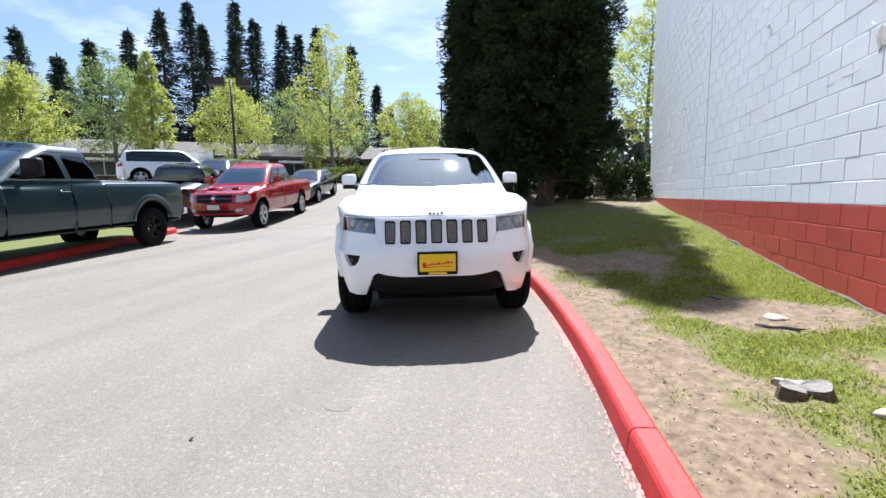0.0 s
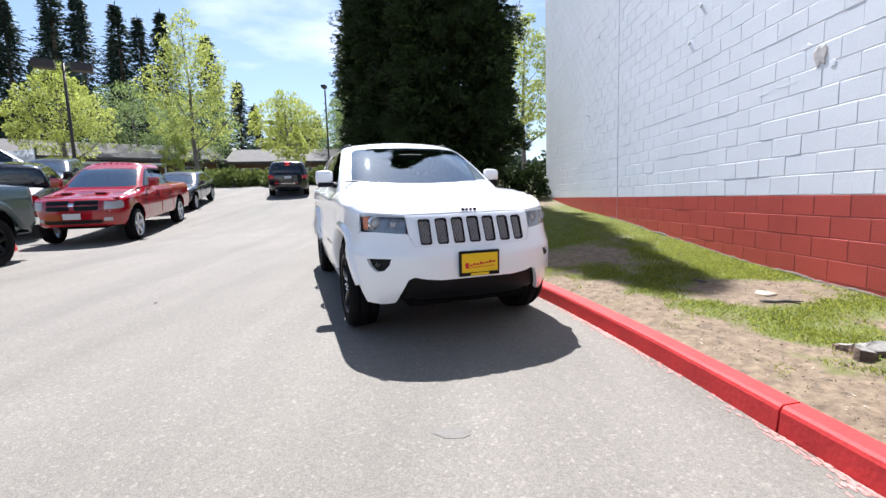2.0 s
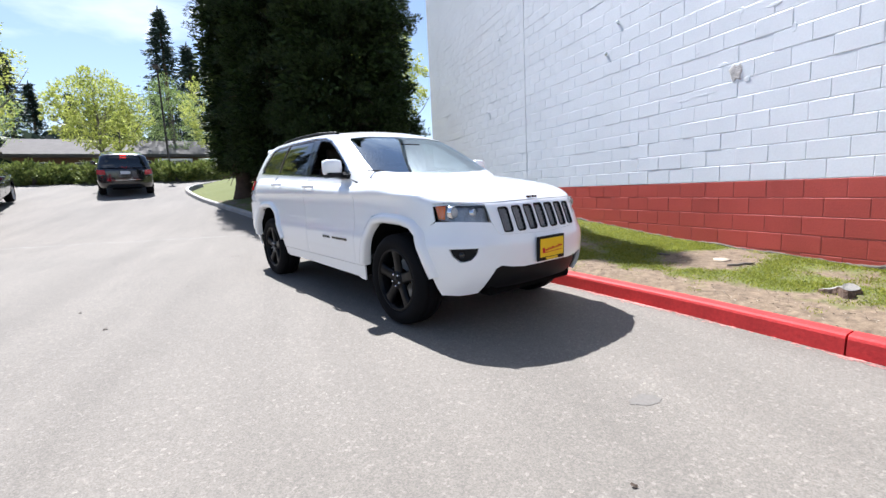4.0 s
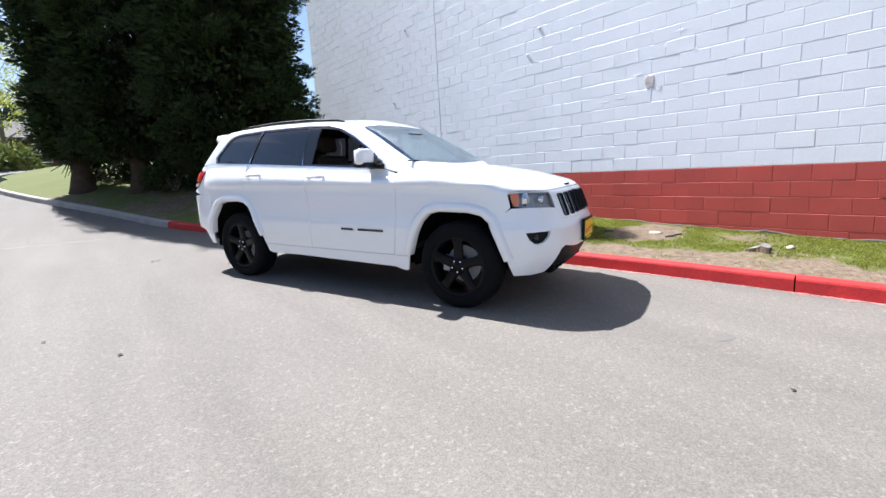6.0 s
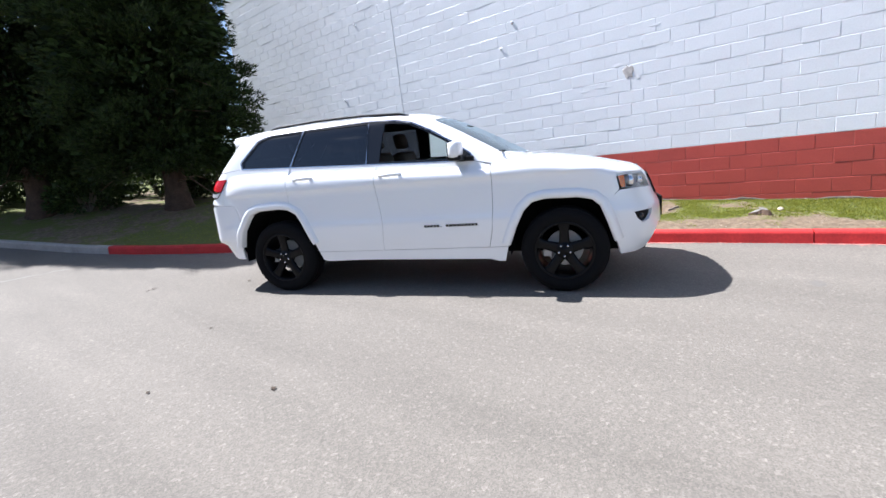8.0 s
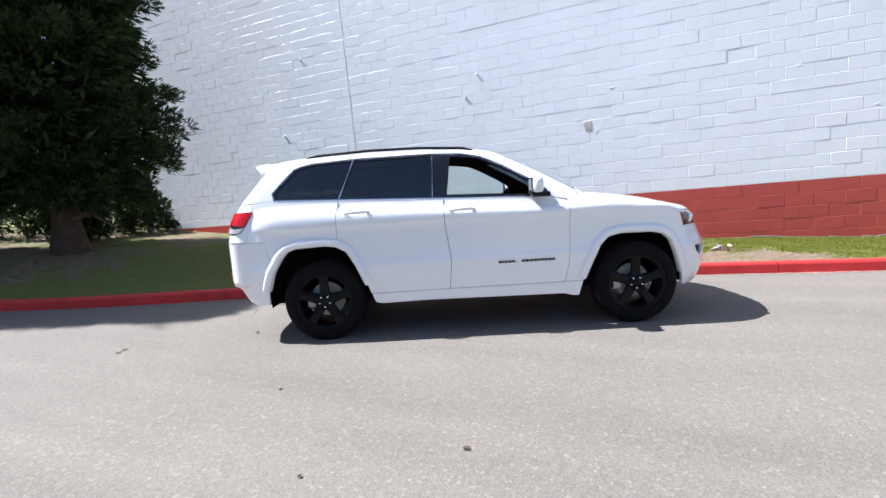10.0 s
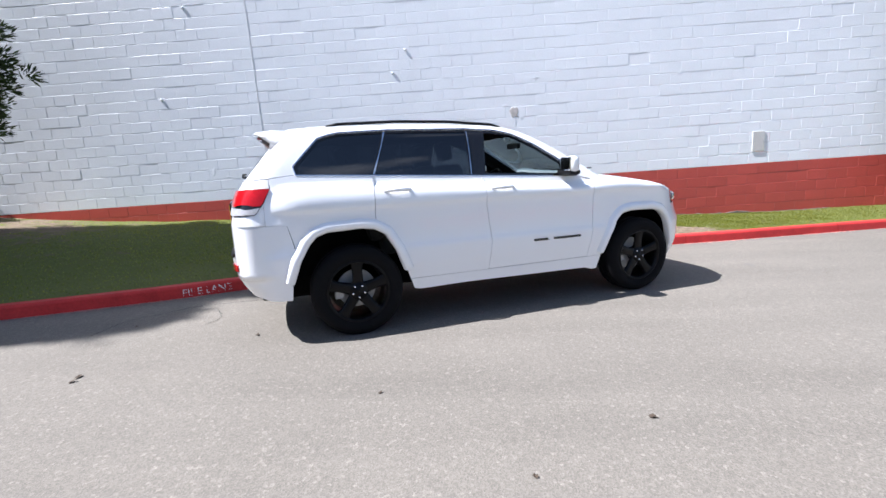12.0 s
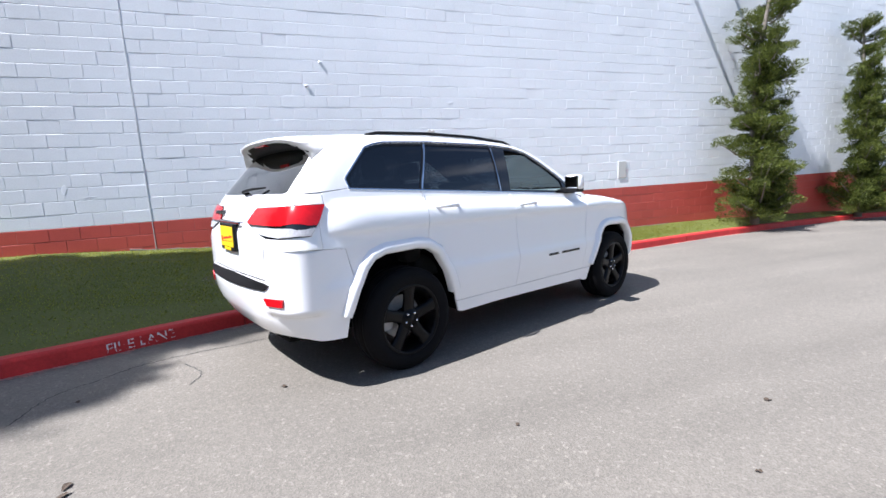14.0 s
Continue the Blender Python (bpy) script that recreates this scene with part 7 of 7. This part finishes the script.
def evergreen(x, y, r, h, bottom, clumps, per, seed, label, z=None, squeeze=0.0):
    """A tall dense evergreen: trunk, a few bare low twigs, a crown of overhanging sprays."""
    rng, rnd = np.random.default_rng(seed), random.Random(seed)
    z0 = verge_z(x, y) if z is None else z
    th = thing("evergreen_tree", label, "tree", pose(x, y, z0), "evergreens at the lawn's end")
    bm = bmesh.new()
    add_tube(bm, [(0, 0, -0.2), (0, 0, 0.05), (0.03, 0.02, 0.5), (0.05, 0, 2.0), (0.0, 0.03, 5), (0, 0, h * 0.9)], [0.44, 0.33, 0.25, 0.22, 0.17, 0.03], 14)
    part("trunk", bm, M_DARK_BARK, th, smooth=True)
    bm = bmesh.new()
    for k in range(26):
        a, zz = rnd.uniform(0, 6.28), rnd.uniform(bottom * 0.65, bottom + 2.5)
        ln = rnd.uniform(0.5, 0.95) * r
        add_tube(bm, [(0, 0, zz), (math.cos(a) * ln * 0.5, math.sin(a) * ln * 0.5, zz + 0.05), (math.cos(a) * ln, math.sin(a) * ln, zz - rnd.uniform(0.0, 0.5))], [0.035, 0.022, 0.006], 5)
    part("limbs", bm, M_BARK, th)
    nb = clumps // 7
    zb = bottom + (h - bottom) * rng.uniform(0, 1, nb) ** 1.15
    ab = rng.uniform(0, 2 * math.pi, nb)
    bare = np.array([noise.noise((math.cos(p) * 1.6, math.sin(p) * 1.6, q * 0.75 + seed)) for p, q in zip(ab, zb)]) < -0.40
    zb, ab = zb[~bare], ab[~bare]
    nb = len(zb)
    prof = np.interp((zb - bottom) / (h - bottom), [0, 0.05, 0.15, 0.42, 0.5, 0.67, 0.83, 1.0], [0.72, 0.95, 1.0, 0.96, 0.82, 0.56, 0.30, 0.04])
    lump = 1 + 0.10 * np.sin(3 * ab + zb * 1.3 + seed) + 0.08 * np.sin(5 * ab - zb * 2.1) + 0.07 * np.sin(zb * 4.2 + ab)
    rb = r * prof * lump * rng.uniform(0.72, 0.97, nb)
    tip = np.repeat(np.stack([rb * np.cos(ab), rb * np.sin(ab), zb], 1), 7, 0)
    a = np.repeat(ab, 7)
    back_ = np.tile(np.linspace(0.0, 0.55, 7), nb) * rng.uniform(0.6, 1.3, nb * 7)
    cen = tip + np.stack([-np.cos(a) * back_, -np.sin(a) * back_, -0.10 * back_], 1) + rng.normal(0, 1, (nb * 7, 3)) * np.array([0.13, 0.13, 0.07])
    clumps = nb * 7
    out = np.stack([np.cos(a) * 0.8, np.sin(a) * 0.8, np.full(clumps, 0.35)], 1)
    b1, u1, w1 = cloud_leaves(cen, rng.uniform(0.10, 0.19, clumps), per, rng, 0.12, 0.026, out)
    k2 = clumps // 2
    zi, ai = bottom + 0.2 + (h - bottom) * rng.uniform(0, 1, k2), rng.uniform(0, 6.283, k2)
    ri = r * np.interp((zi - bottom) / (h - bottom), [0, 0.06, 0.2, 0.42, 0.67, 0.83, 1.0], [0.65, 0.9, 1.0, 0.92, 0.54, 0.28, 0.03]) * rng.uniform(0.2, 0.78, k2)
    b2, u2, w2 = cloud_leaves(np.stack([ri * np.cos(ai), ri * np.sin(ai), zi], 1), np.full(k2, 0.36), 24, rng, 0.24, 0.085, np.stack([np.cos(ai), np.sin(ai), 0 * ai - 0.2], 1))
    me = leaf_mesh("crown", np.concatenate([b1, b2]), np.concatenate([u1, u2]), np.concatenate([w1, w2]), rng)
    mesh_part("crown", me, M_REDWOOD, th)
    return th


evergreen(-0.3, 15.4, 2.22, 14.0, 0.95, 5400, 44, 1, "tall dense dark evergreen tree beside the white wall")
evergreen(-2.4, 17.9, 1.72, 13.0, 0.9, 3400, 36, 2, "tall dark evergreen tree with a bare trunk foot")
evergreen(-3.75, 19.2, 1.05, 12.8, 0.95, 2000, 34, 3, "slim dark evergreen tree at the lawn's tip")


def shrub(name, label, cat, x, y, z, rx, ry, h, clumps, per, seed, material, size=0.12, width=0.06, group=""):
    rng = np.random.default_rng(seed)
    th = thing(name, label, cat, pose(x, y, z), group)
    bm = bmesh.new()
    rnd = random.Random(seed)
    for k in range(9):
        a = rnd.uniform(0, 6.28)
        add_tube(bm, [(0, 0, -0.1), (rx * 0.3 * math.cos(a), ry * 0.3 * math.sin(a), h * 0.4), (rx * 0.7 * math.cos(a), ry * 0.7 * math.sin(a), h * rnd.uniform(0.5, 0.85))], [0.03, 0.018, 0.005], 5)
    part("stems", bm, M_BARK_GREY, th)
    d = rng.normal(size=(clumps, 3))
    d /= np.linalg.norm(d, axis=1)[:, None]
    d[:, 2] = np.abs(d[:, 2])
    rad = rng.uniform(0.55, 1.0, clumps)[:, None]
    cen = d * rad * np.array([rx, ry, h * 0.9]) + np.array([0, 0, 0.08])
    b, u, w = cloud_leaves(cen, rng.uniform(0.1, 0.22, clumps) * max(0.6, min(rx, h)), per, rng, size, width, d * 0.8)
    mesh_part("foliage", leaf_mesh("foliage", b, u, w, rng), material, th)
    return th


for k, (x, y, rx, h) in enumerate(((1.3, 16.9, 0.9, 1.35), (2.3, 16.6, 0.65, 1.3), (3.4, 18.0, 0.9, 1.7), (0.3, 17.9, 0.9, 1.2), (1.6, 18.6, 1.0, 1.6), (-0.9, 18.6, 0.8, 0.9), (-1.7, 17.1, 0.75, 1.0), (-3.1, 20.1, 0.8, 1.1), (-2.0, 20.0, 1.0, 1.4), (0.5, 16.4, 0.6, 0.9), (-0.6, 20.2, 1.0, 1.5))):
    shrub("bush", "dark green leafy bush below the evergreens", "bush", x, y, verge_z(x, y), rx, rx * 0.8, h, 150, 16, 30 + k, M_SHRUB, group="bushes under the evergreens")
for k in range(13):
    x = -16.6 + k * 0.9
    y = 29.2 + 0.5 * math.sin(k * 1.7)
    shrub("hedge_shrub", "spreading bright green juniper shrub in the bed", "shrub", x, y, road_z(x, y), 1.0, 0.9, 1.0 + 0.15 * math.sin(k * 2.3), 120, 12, 60 + k, M_HEDGE, size=0.22, width=0.10, group="shrubs in the bed")


def broadleaf(x, y, h, cr, ch, seed, material, label, lean=1.0, size=0.3, clumps=170, per=26, r=0.16):
    """A street tree in young leaf: trunk, limbs, an open crown of clumps with gaps."""
    rng, rnd = np.random.default_rng(seed), random.Random(seed)
    z0 = road_z(x, y)
    h -= z0 - flat_z(x, y)
    th = thing("broadleaf_tree", label, "tree", pose(x, y, z0 - 0.05), "street trees in young leaf")
    bm = bmesh.new()
    tree_limbs(bm, (0, 0, 0), h * 0.93, r, rnd, 10, 0.34 * cr / (h * 0.25), 0.22)
    part("trunk", bm, M_BARK_GREY, th, smooth=True)
    c = rng.uniform(-1, 1, (clumps * 3, 3))
    q = (c ** 2).sum(1)
    c = c[(q < 1) & (q > 0.12)][:clumps]
    taper = np.where(c[:, 2] > 0, 1 - 0.55 * lean * c[:, 2], 1.0)
    cen = np.stack([c[:, 0] * cr * taper, c[:, 1] * cr * taper, h - ch / 2 + c[:, 2] * ch / 2], 1)
    o = c * 0.7
    b, u, w = cloud_leaves(cen, rng.uniform(0.25, 0.5, len(cen)) * cr * 0.31, per, rng, size, size * 0.62, o)
    mesh_part("crown", leaf_mesh("crown", b, u, w, rng), material, th)
    return th


for k, (x, y, h, cr, ch, mt, ln, lb) in enumerate((
        (-44.3, 26.9, 10.6, 4.2, 8.8, M_SPRING, 0.9, "broad street tree in yellow green spring leaf"),
        (-38.6, 23.8, 9.3, 2.0, 8.2, M_SPRING, 1.2, "slim street tree in yellow green spring leaf"),
        (-35.2, 28.1, 10.8, 3.2, 8.6, M_SPRING_B, 0.9, "street tree with pale green young leaves"),
        (-31.2, 28.2, 10.4, 1.6, 9.2, M_SPRING, 1.5, "narrow upright tree in yellow green leaf"),
        (-29.2, 34.6, 9.4, 3.6, 7.2, M_SPRING, 1.4, "cone shaped street tree in bright green leaf"),
        (-20.6, 36.9, 13.8, 3.6, 11.5, M_SPRING, 1.1, "tall open street tree in yellow green leaf"),
        (-34.1, 49.8, 11.3, 5.5, 8.5, M_SPRING_B, 0.5, "rounded grey green tree behind the roofs"),
        (-27.5, 50.0, 10.5, 4.5, 8.0, M_SPRING_B, 0.5, "rounded grey green tree behind the roofs"),
        (-14.6, 41.2, 8.3, 3.3, 5.8, M_SPRING, 0.7, "spreading street tree in yellow green leaf"),
        (-13.5, 60.0, 12.0, 4.0, 10.0, M_SPRING_B, 0.9, "green tree rising behind the low building"),
        (-7.5, 52.0, 12.5, 3.6, 10.0, M_SPRING, 1.0, "green tree rising behind the low building"),
        (5.0, 33.0, 11.5, 3.0, 9.0, M_SPRING, 1.0, "twiggy tree in thin young leaf beyond the wall"),
        (-1.0, 46.0, 9.5, 3.4, 7.5, M_SPRING, 0.8, "green tree beyond the lawn"),
        (-19.0, 31.5, 3.6, 1.0, 2.4, M_SPRING, 1.3, "small young tree beside the hedge bed"),
        (-11.2, 33.0, 4.2, 0.9, 3.2, M_SPRING, 1.4, "small young tree beside the hedge bed"))):
    broadleaf(x, y, h, cr, ch, 100 + k, mt, lb, ln, size=0.17 if h > 5 else 0.13, clumps=300 if h > 5 else 70, per=36, r=0.17 if h > 5 else 0.06)


def fir(x, y, h, seed, label, r=None):
    """A far tall fir: bare mast, whorls of drooping branches with ragged gaps."""
    rng, rnd = np.random.default_rng(seed), random.Random(seed)
    z0 = flat_z(x, y) - 0.4
    th = thing("fir_tree", label, "tree", pose(x, y, z0), "tall firs on the skyline")
    bm = bmesh.new()
    add_tube(bm, [(0, 0, 0), (0, 0, h * 0.4), (0.1, 0, h * 0.8), (0, 0, h)], [0.5, 0.38, 0.18, 0.03], 7)
    part("trunk", bm, M_BARK, th)
    r = r or h * 0.205
    B, U, W = [], [], []
    for k in range(int(h * 38)):
        t = 0.12 + 0.87 * (k / (h * 38)) ** 0.9 + rnd.uniform(-0.008, 0.008)
        a = k * 2.399 + rnd.uniform(-0.5, 0.5)
        if noise.noise((t * h * 0.7, math.cos(a) * 1.3, math.sin(a) * 1.3 + seed)) < -0.20:
            continue
        side = 1 + 0.22 * math.sin(a + seed) + 0.2 * math.sin(t * 23 + seed * 1.7 + a)
        ln = r * (1.0 - t) ** 0.9 * side * rnd.uniform(0.4, 1.25) + 0.12
        n = 10
        s = np.linspace(0.15, 1.0, n)
        B.append(np.stack([np.cos(a) * ln * s + rng.normal(0, 0.15, n), np.sin(a) * ln * s + rng.normal(0, 0.15, n), t * h - 0.22 * ln * s ** 1.5 + 0.10 * ln * s ** 4 + rng.normal(0, 0.07, n)], 1))
        U.append(np.stack([np.cos(a) * 0.9 + rng.normal(0, 0.45, n), np.sin(a) * 0.9 + rng.normal(0, 0.45, n), -0.2 + rng.normal(0, 0.2, n)], 1) * 0.52)
        W.append(np.full(n, 0.19))
    B.append(np.array([[0, 0, h - 0.8], [0, 0, h - 0.4]]))
    U.append(np.array([[0, 0.1, 1.3], [0.1, 0, 1.0]]))
    W.append(np.array([0.25, 0.2]))
    mesh_part("crown", leaf_mesh("crown", np.concatenate(B), np.concatenate(U), np.concatenate(W), rng), M_FIR, th)


for k, (x, y, h) in enumerate(((-81.1, 49.2, 24.8), (-74.5, 50.3, 20.3), (-76.3, 56.5, 24.6), (-78, 53, 21), (-73.0, 60.9, 27.1), (-69.8, 64.5, 31.3), (-68.8, 69.6, 34.6), (-65.3, 69.2, 30.0), (-61.3, 72.9, 34.9), (-59.2, 75.5, 32.5), (-63.5, 75, 30), (-54.7, 78.0, 31.9), (-52.2, 79.5, 30.2), (-51.0, 84, 33.0), (-57, 80, 27), (-41.4, 80.4, 27.2), (-41.8, 92.2, 22.6), (-16.3, 74.7, 24.6), (-13.8, 78.0, 21.0), (-43.3, 103.0, 20.3), (-38.0, 104.1, 19.0), (-29.5, 104, 17.5), (-24.0, 103, 18.5), (-47, 95, 20))):
    fir(x, y, h, 200 + k, "tall dark fir tree on the skyline")

# the wood behind, down to the roofs
rng = np.random.default_rng(77)
k = 15000
ang = rng.uniform(radians(78), radians(158), k)
dist = rng.uniform(88, 112, k)
hh = (7.0 + 6.0 * np.sin(ang * 9.0) ** 2 + 3.0 * np.sin(ang * 31.0) + 5.0 * (ang > radians(118))) * rng.uniform(0, 1, k) ** 0.7
base = np.stack([dist * np.cos(ang), dist * np.sin(ang), 3.0 + hh], 1)
up = np.stack([rng.normal(0, 0.5, k), rng.normal(0, 0.5, k), rng.normal(-0.1, 0.5, k)], 1) * 1.5
me = leaf_mesh("far_wood", base, up, rng.uniform(0.8, 1.5, k), rng)
tagged(mesh_part("far_wood", me, M_FIR), "dark evergreen wood behind the low building", "woods", kind="stuff")


# ---- twisted junipers against the wall ----
def juniper(x, y, h, seed, lean, arms, label):
    rng, rnd = np.random.default_rng(seed), random.Random(seed)
    z0 = verge_z(x, y)
    th = thing("juniper_tree", label, "tree", pose(x, y, z0 - 0.03), "junipers along the wall")
    bm = bmesh.new()
    trunk = [Vector((0.12 * math.sin(t * 5 + seed), lean * t + 0.12 * math.sin(t * 4.1), h * t)) for t in (0, 0.15, 0.3, 0.5, 0.7, 0.85, 1.0)]
    add_tube(bm, trunk, [0.11, 0.09, 0.08, 0.065, 0.05, 0.035, 0.015], 8)
    cen, rad, out = [], [], []
    for k in range(arms):
        t = 0.035 + 0.93 * (k / arms) ** 1.5 + rnd.uniform(-0.02, 0.02)
        p = trunk[0].lerp(trunk[-1], t) + Vector((0.12 * math.sin(t * 5 + seed), 0.1 * math.sin(t * 4.1), 0))
        a = rnd.uniform(0, 6.28)
        ln = (1.0 if t < 0.3 else 1.05 - 0.4 * t) * rnd.uniform(0.55, 1.2)
        d = Vector((math.cos(a) * 0.75, math.sin(a), rnd.uniform(0.1, 0.45)))
        if p.x + d.x * ln + x > WALL_X - 0.25:
            d.x = -abs(d.x) * 0.6
        q = [p, p + d * ln * 0.5 + Vector((0, 0, -0.03)), p + d * ln + Vector((0, 0, 0.10))]
        add_tube(bm, q, [0.03, 0.02, 0.006], 5)
        for s in np.linspace(0.25, 1.0, 7):
            c = q[0].lerp(q[2], float(s)) + Vector((rnd.gauss(0, 0.05), rnd.gauss(0, 0.05), rnd.gauss(0.02, 0.04)))
            cen.append(c)
            rad.append(rnd.uniform(0.11, 0.20))
            out.append(d * 0.7 + Vector((0, 0, 0.35)))
    part("trunk", bm, M_BARK_GREY, th, smooth=True)
    for k in range(300):
        zz = 0.22 + (h * 0.62) * rnd.random() ** 1.2
        a, q = rnd.uniform(0, 6.28), rnd.uniform(0.15, 1.0) * (1.02 - 0.5 * zz / (h * 0.62))
        c = Vector((math.cos(a) * q * 0.75, lean * zz / h + math.sin(a) * q, zz))
        if c.x + x < WALL_X - 0.3:
            cen.append(c)
            rad.append(rnd.uniform(0.12, 0.21))
            out.append(Vector((math.cos(a) * 0.6, math.sin(a) * 0.6, 0.4)))
    b, u, w = cloud_leaves(np.array(cen), np.array(rad), 150, rng, 0.062, 0.015, np.array(out), squash=0.5)
    mesh_part("foliage", leaf_mesh("foliage", b, u, w, rng), M_JUNIPER, th)


juniper(2.25, -2.97, 6.8, 5, -0.35, 92, "twisted green juniper tree against the white wall")
juniper(2.4, -8.0, 5.6, 9, 0.5, 76, "leaning twisted juniper tree against the wall")
juniper(2.45, -11.5, 5.8, 13, -0.2, 60, "twisted juniper tree further along the wall")

# ---- lamp post, low building, banner ----
M_BRONZE = mat("bronze_metal", (0.055, 0.045, 0.04), 0.5, metal=0.5, var=0.15)
M_SHINGLE = mat("grey_brown_shingle", (0.115, 0.105, 0.095), 0.9, var=0.25, scale=1.5, fine=14, bump=0.5, depth=0.03)
M_SIDING = mat("brown_siding", (0.145, 0.085, 0.05), 0.8, var=0.2, scale=0.8, fine=9)
M_FASCIA = mat("dark_fascia", (0.05, 0.045, 0.04), 0.7)
M_AWNING = mat("white_awning", (0.72, 0.73, 0.74), 0.6)
M_FAR_GLASS = mat("dark_window_glass", (0.03, 0.035, 0.04), 0.12)
lp_x, lp_y = -18.9, 23.0
lamp = thing("street_lamp", "bronze parking lot lamp post with twin box heads", "lamp", pose(lp_x, lp_y, flat_z(lp_x, lp_y), 0, 0, 33))
bm = bmesh.new()
add_tube(bm, [(0, 0, 0), (0, 0, 3), (0, 0, 6.6)], [0.085, 0.075, 0.06], 10)
part("pole", bm, M_BRONZE, lamp, smooth=True)
bm = bmesh.new()
add_tube(bm, [(0, 0, -0.02), (0, 0, 1.1)], [0.26, 0.26], 14)
part("footing", bm, M_CONCRETE, lamp)
for sg in (1, -1):
    bm = bmesh.new()
    add_tube(bm, [(0, 0, 6.45), (sg * 0.35, 0, 6.45)], 0.03, 6)
    part("arm", bm, M_BRONZE, lamp)
    bm = bmesh.new()
    add_box(bm, (sg * 0.3 if sg > 0 else -1.15, -0.28, 6.28), (1.15 if sg > 0 else -0.3, 0.28, 6.68), 0.06)
    part("lamp_head", bm, M_BRONZE, lamp)
pl = thing("street_lamp", "slim grey lamp post beside the hedge bed", "lamp", pose(-8.3, 30.6, road_z(-8.3, 30.6)))
bm = bmesh.new()
add_tube(bm, [(0, 0, 0), (0, 0, 6.2)], [0.06, 0.045], 8)
part("pole", bm, M_BRONZE, pl)
bm = bmesh.new()
add_box(bm, (-0.15, -0.4, 6.15), (0.15, 0.1, 6.32), 0.04)
part("lamp_head", bm, M_BRONZE, pl)


def low_building(a, b, zb, label, bays, seed):
    """A long single-storey building with a shingled roof; its front runs from a to b."""
    rnd = random.Random(seed)
    d = Vector((b[0] - a[0], b[1] - a[1], 0))
    L = d.length
    th = thing("low_building", label, "building", Matrix.Translation((a[0], a[1], zb)) @ Matrix.Rotation(math.atan2(d.y, d.x), 4, "Z"), "buildings across the lot")
    bm = bmesh.new()
    add_box(bm, (0, 0, -1.0), (L, 9, 3.0))
    part("wall", bm, M_SIDING, th)
    bm = bmesh.new()
    prof = [(-1.3, 2.75), (-1.3, 2.95), (4.5, 5.0), (10.2, 2.95), (10.2, 2.75)]
    ra, rb_ = [bm.verts.new((-0.8, y, z)) for y, z in prof], [bm.verts.new((L + 0.8, y, z)) for y, z in prof]
    for k in range(5):
        bm.faces.new((ra[k], ra[(k + 1) % 5], rb_[(k + 1) % 5], rb_[k]))
    bm.faces.new(ra)
    bm.faces.new(rb_[::-1])
    bmesh.ops.recalc_face_normals(bm, faces=bm.faces)
    part("roof", bm, M_SHINGLE, th)
    bm = bmesh.new()
    add_box(bm, (-0.85, -1.36, 2.68), (L + 0.85, -1.29, 2.98))
    part("fascia", bm, M_FASCIA, th)
    for k in range(bays):
        x = L * (k + 0.5) / bays
        w = L / bays * 0.28
        bm = bmesh.new()
        add_box(bm, (x - w, -0.07, 0.8), (x + w, 0.02, 2.3), 0.02)
        win = part("window", bm, M_AWNING, th)
        for j in (0, 1):
            bm = bmesh.new()
            add_box(bm, (x - w + 0.08 + j * w, -0.09, 0.88), (x - 0.04 + j * w, -0.06, 2.22))
            part("pane", bm, M_FAR_GLASS, win)
        if k % 2:
            bm = bmesh.new()
            add_box(bm, (x + w + 0.4, -0.06, 0.0), (x + w + 1.4, 0.02, 2.1), 0.02)
            part("door", bm, M_FASCIA, th)
        if rnd.random() < 0.45:
            bm = bmesh.new()
            add_box(bm, (x - w - 0.5, -2.3, 2.2), (x + w + 0.5, -1.2, 2.42), 0.03)
            part("awning", bm, M_AWNING, th)
            for sx in (-w - 0.4, w + 0.4):
                bm = bmesh.new()
                add_box(bm, (x + sx - 0.06, -2.2, -0.8), (x + sx + 0.06, -2.08, 2.2))
                part("post", bm, M_AWNING, th)


low_building((-55, 27.5), (-26.5, 51.5), 3.45, "long low brown building with a shingled roof", 8, 3)
low_building((-25.5, 53.5), (3, 60.5), 3.4, "low brown building with white awnings", 8, 6)
zb = road_z(-28.35, 28.3)
banner = thing("banner", "pale banner hung between posts across the lot", "banner", pose(-28.35, 28.3, zb, 0, 0, 46.6))
bm = bmesh.new()
cols = [[bm.verts.new((-1.95 + 3.9 * i / 12, 0.06 * math.sin(i * 0.9), (4.15 if not t_ else 5.5 - 0.12 * i / 12 - 0.25 * math.sin(math.pi * i / 12)) - zb)) for t_ in (0, 1)] for i in range(13)]
for c0, c1 in zip(cols, cols[1:]):
    bm.faces.new((c0[0], c1[0], c1[1], c0[1]))
bmesh.ops.solidify(bm, geom=bm.faces[:], thickness=0.02)
part("cloth", bm, mat("pale_banner_cloth", (0.70, 0.72, 0.75), 0.8, var=0.1), banner)
for sx in (-2.0, 2.0):
    bm = bmesh.new()
    add_tube(bm, [(sx, 0, -0.1), (sx, 0, 5.5 - zb)], 0.05, 8)
    part("post", bm, M_BRONZE, banner)

# ---- single blocks of the wall, where the camera passes nearest ----
for x, y, z, tilt, red in wall_pieces:
    o = new("block", FULL_R if red else FULL_W)
    o.parent = wall
    o.matrix_basis = pose(x, y, z, 0, 0, math.degrees(tilt))
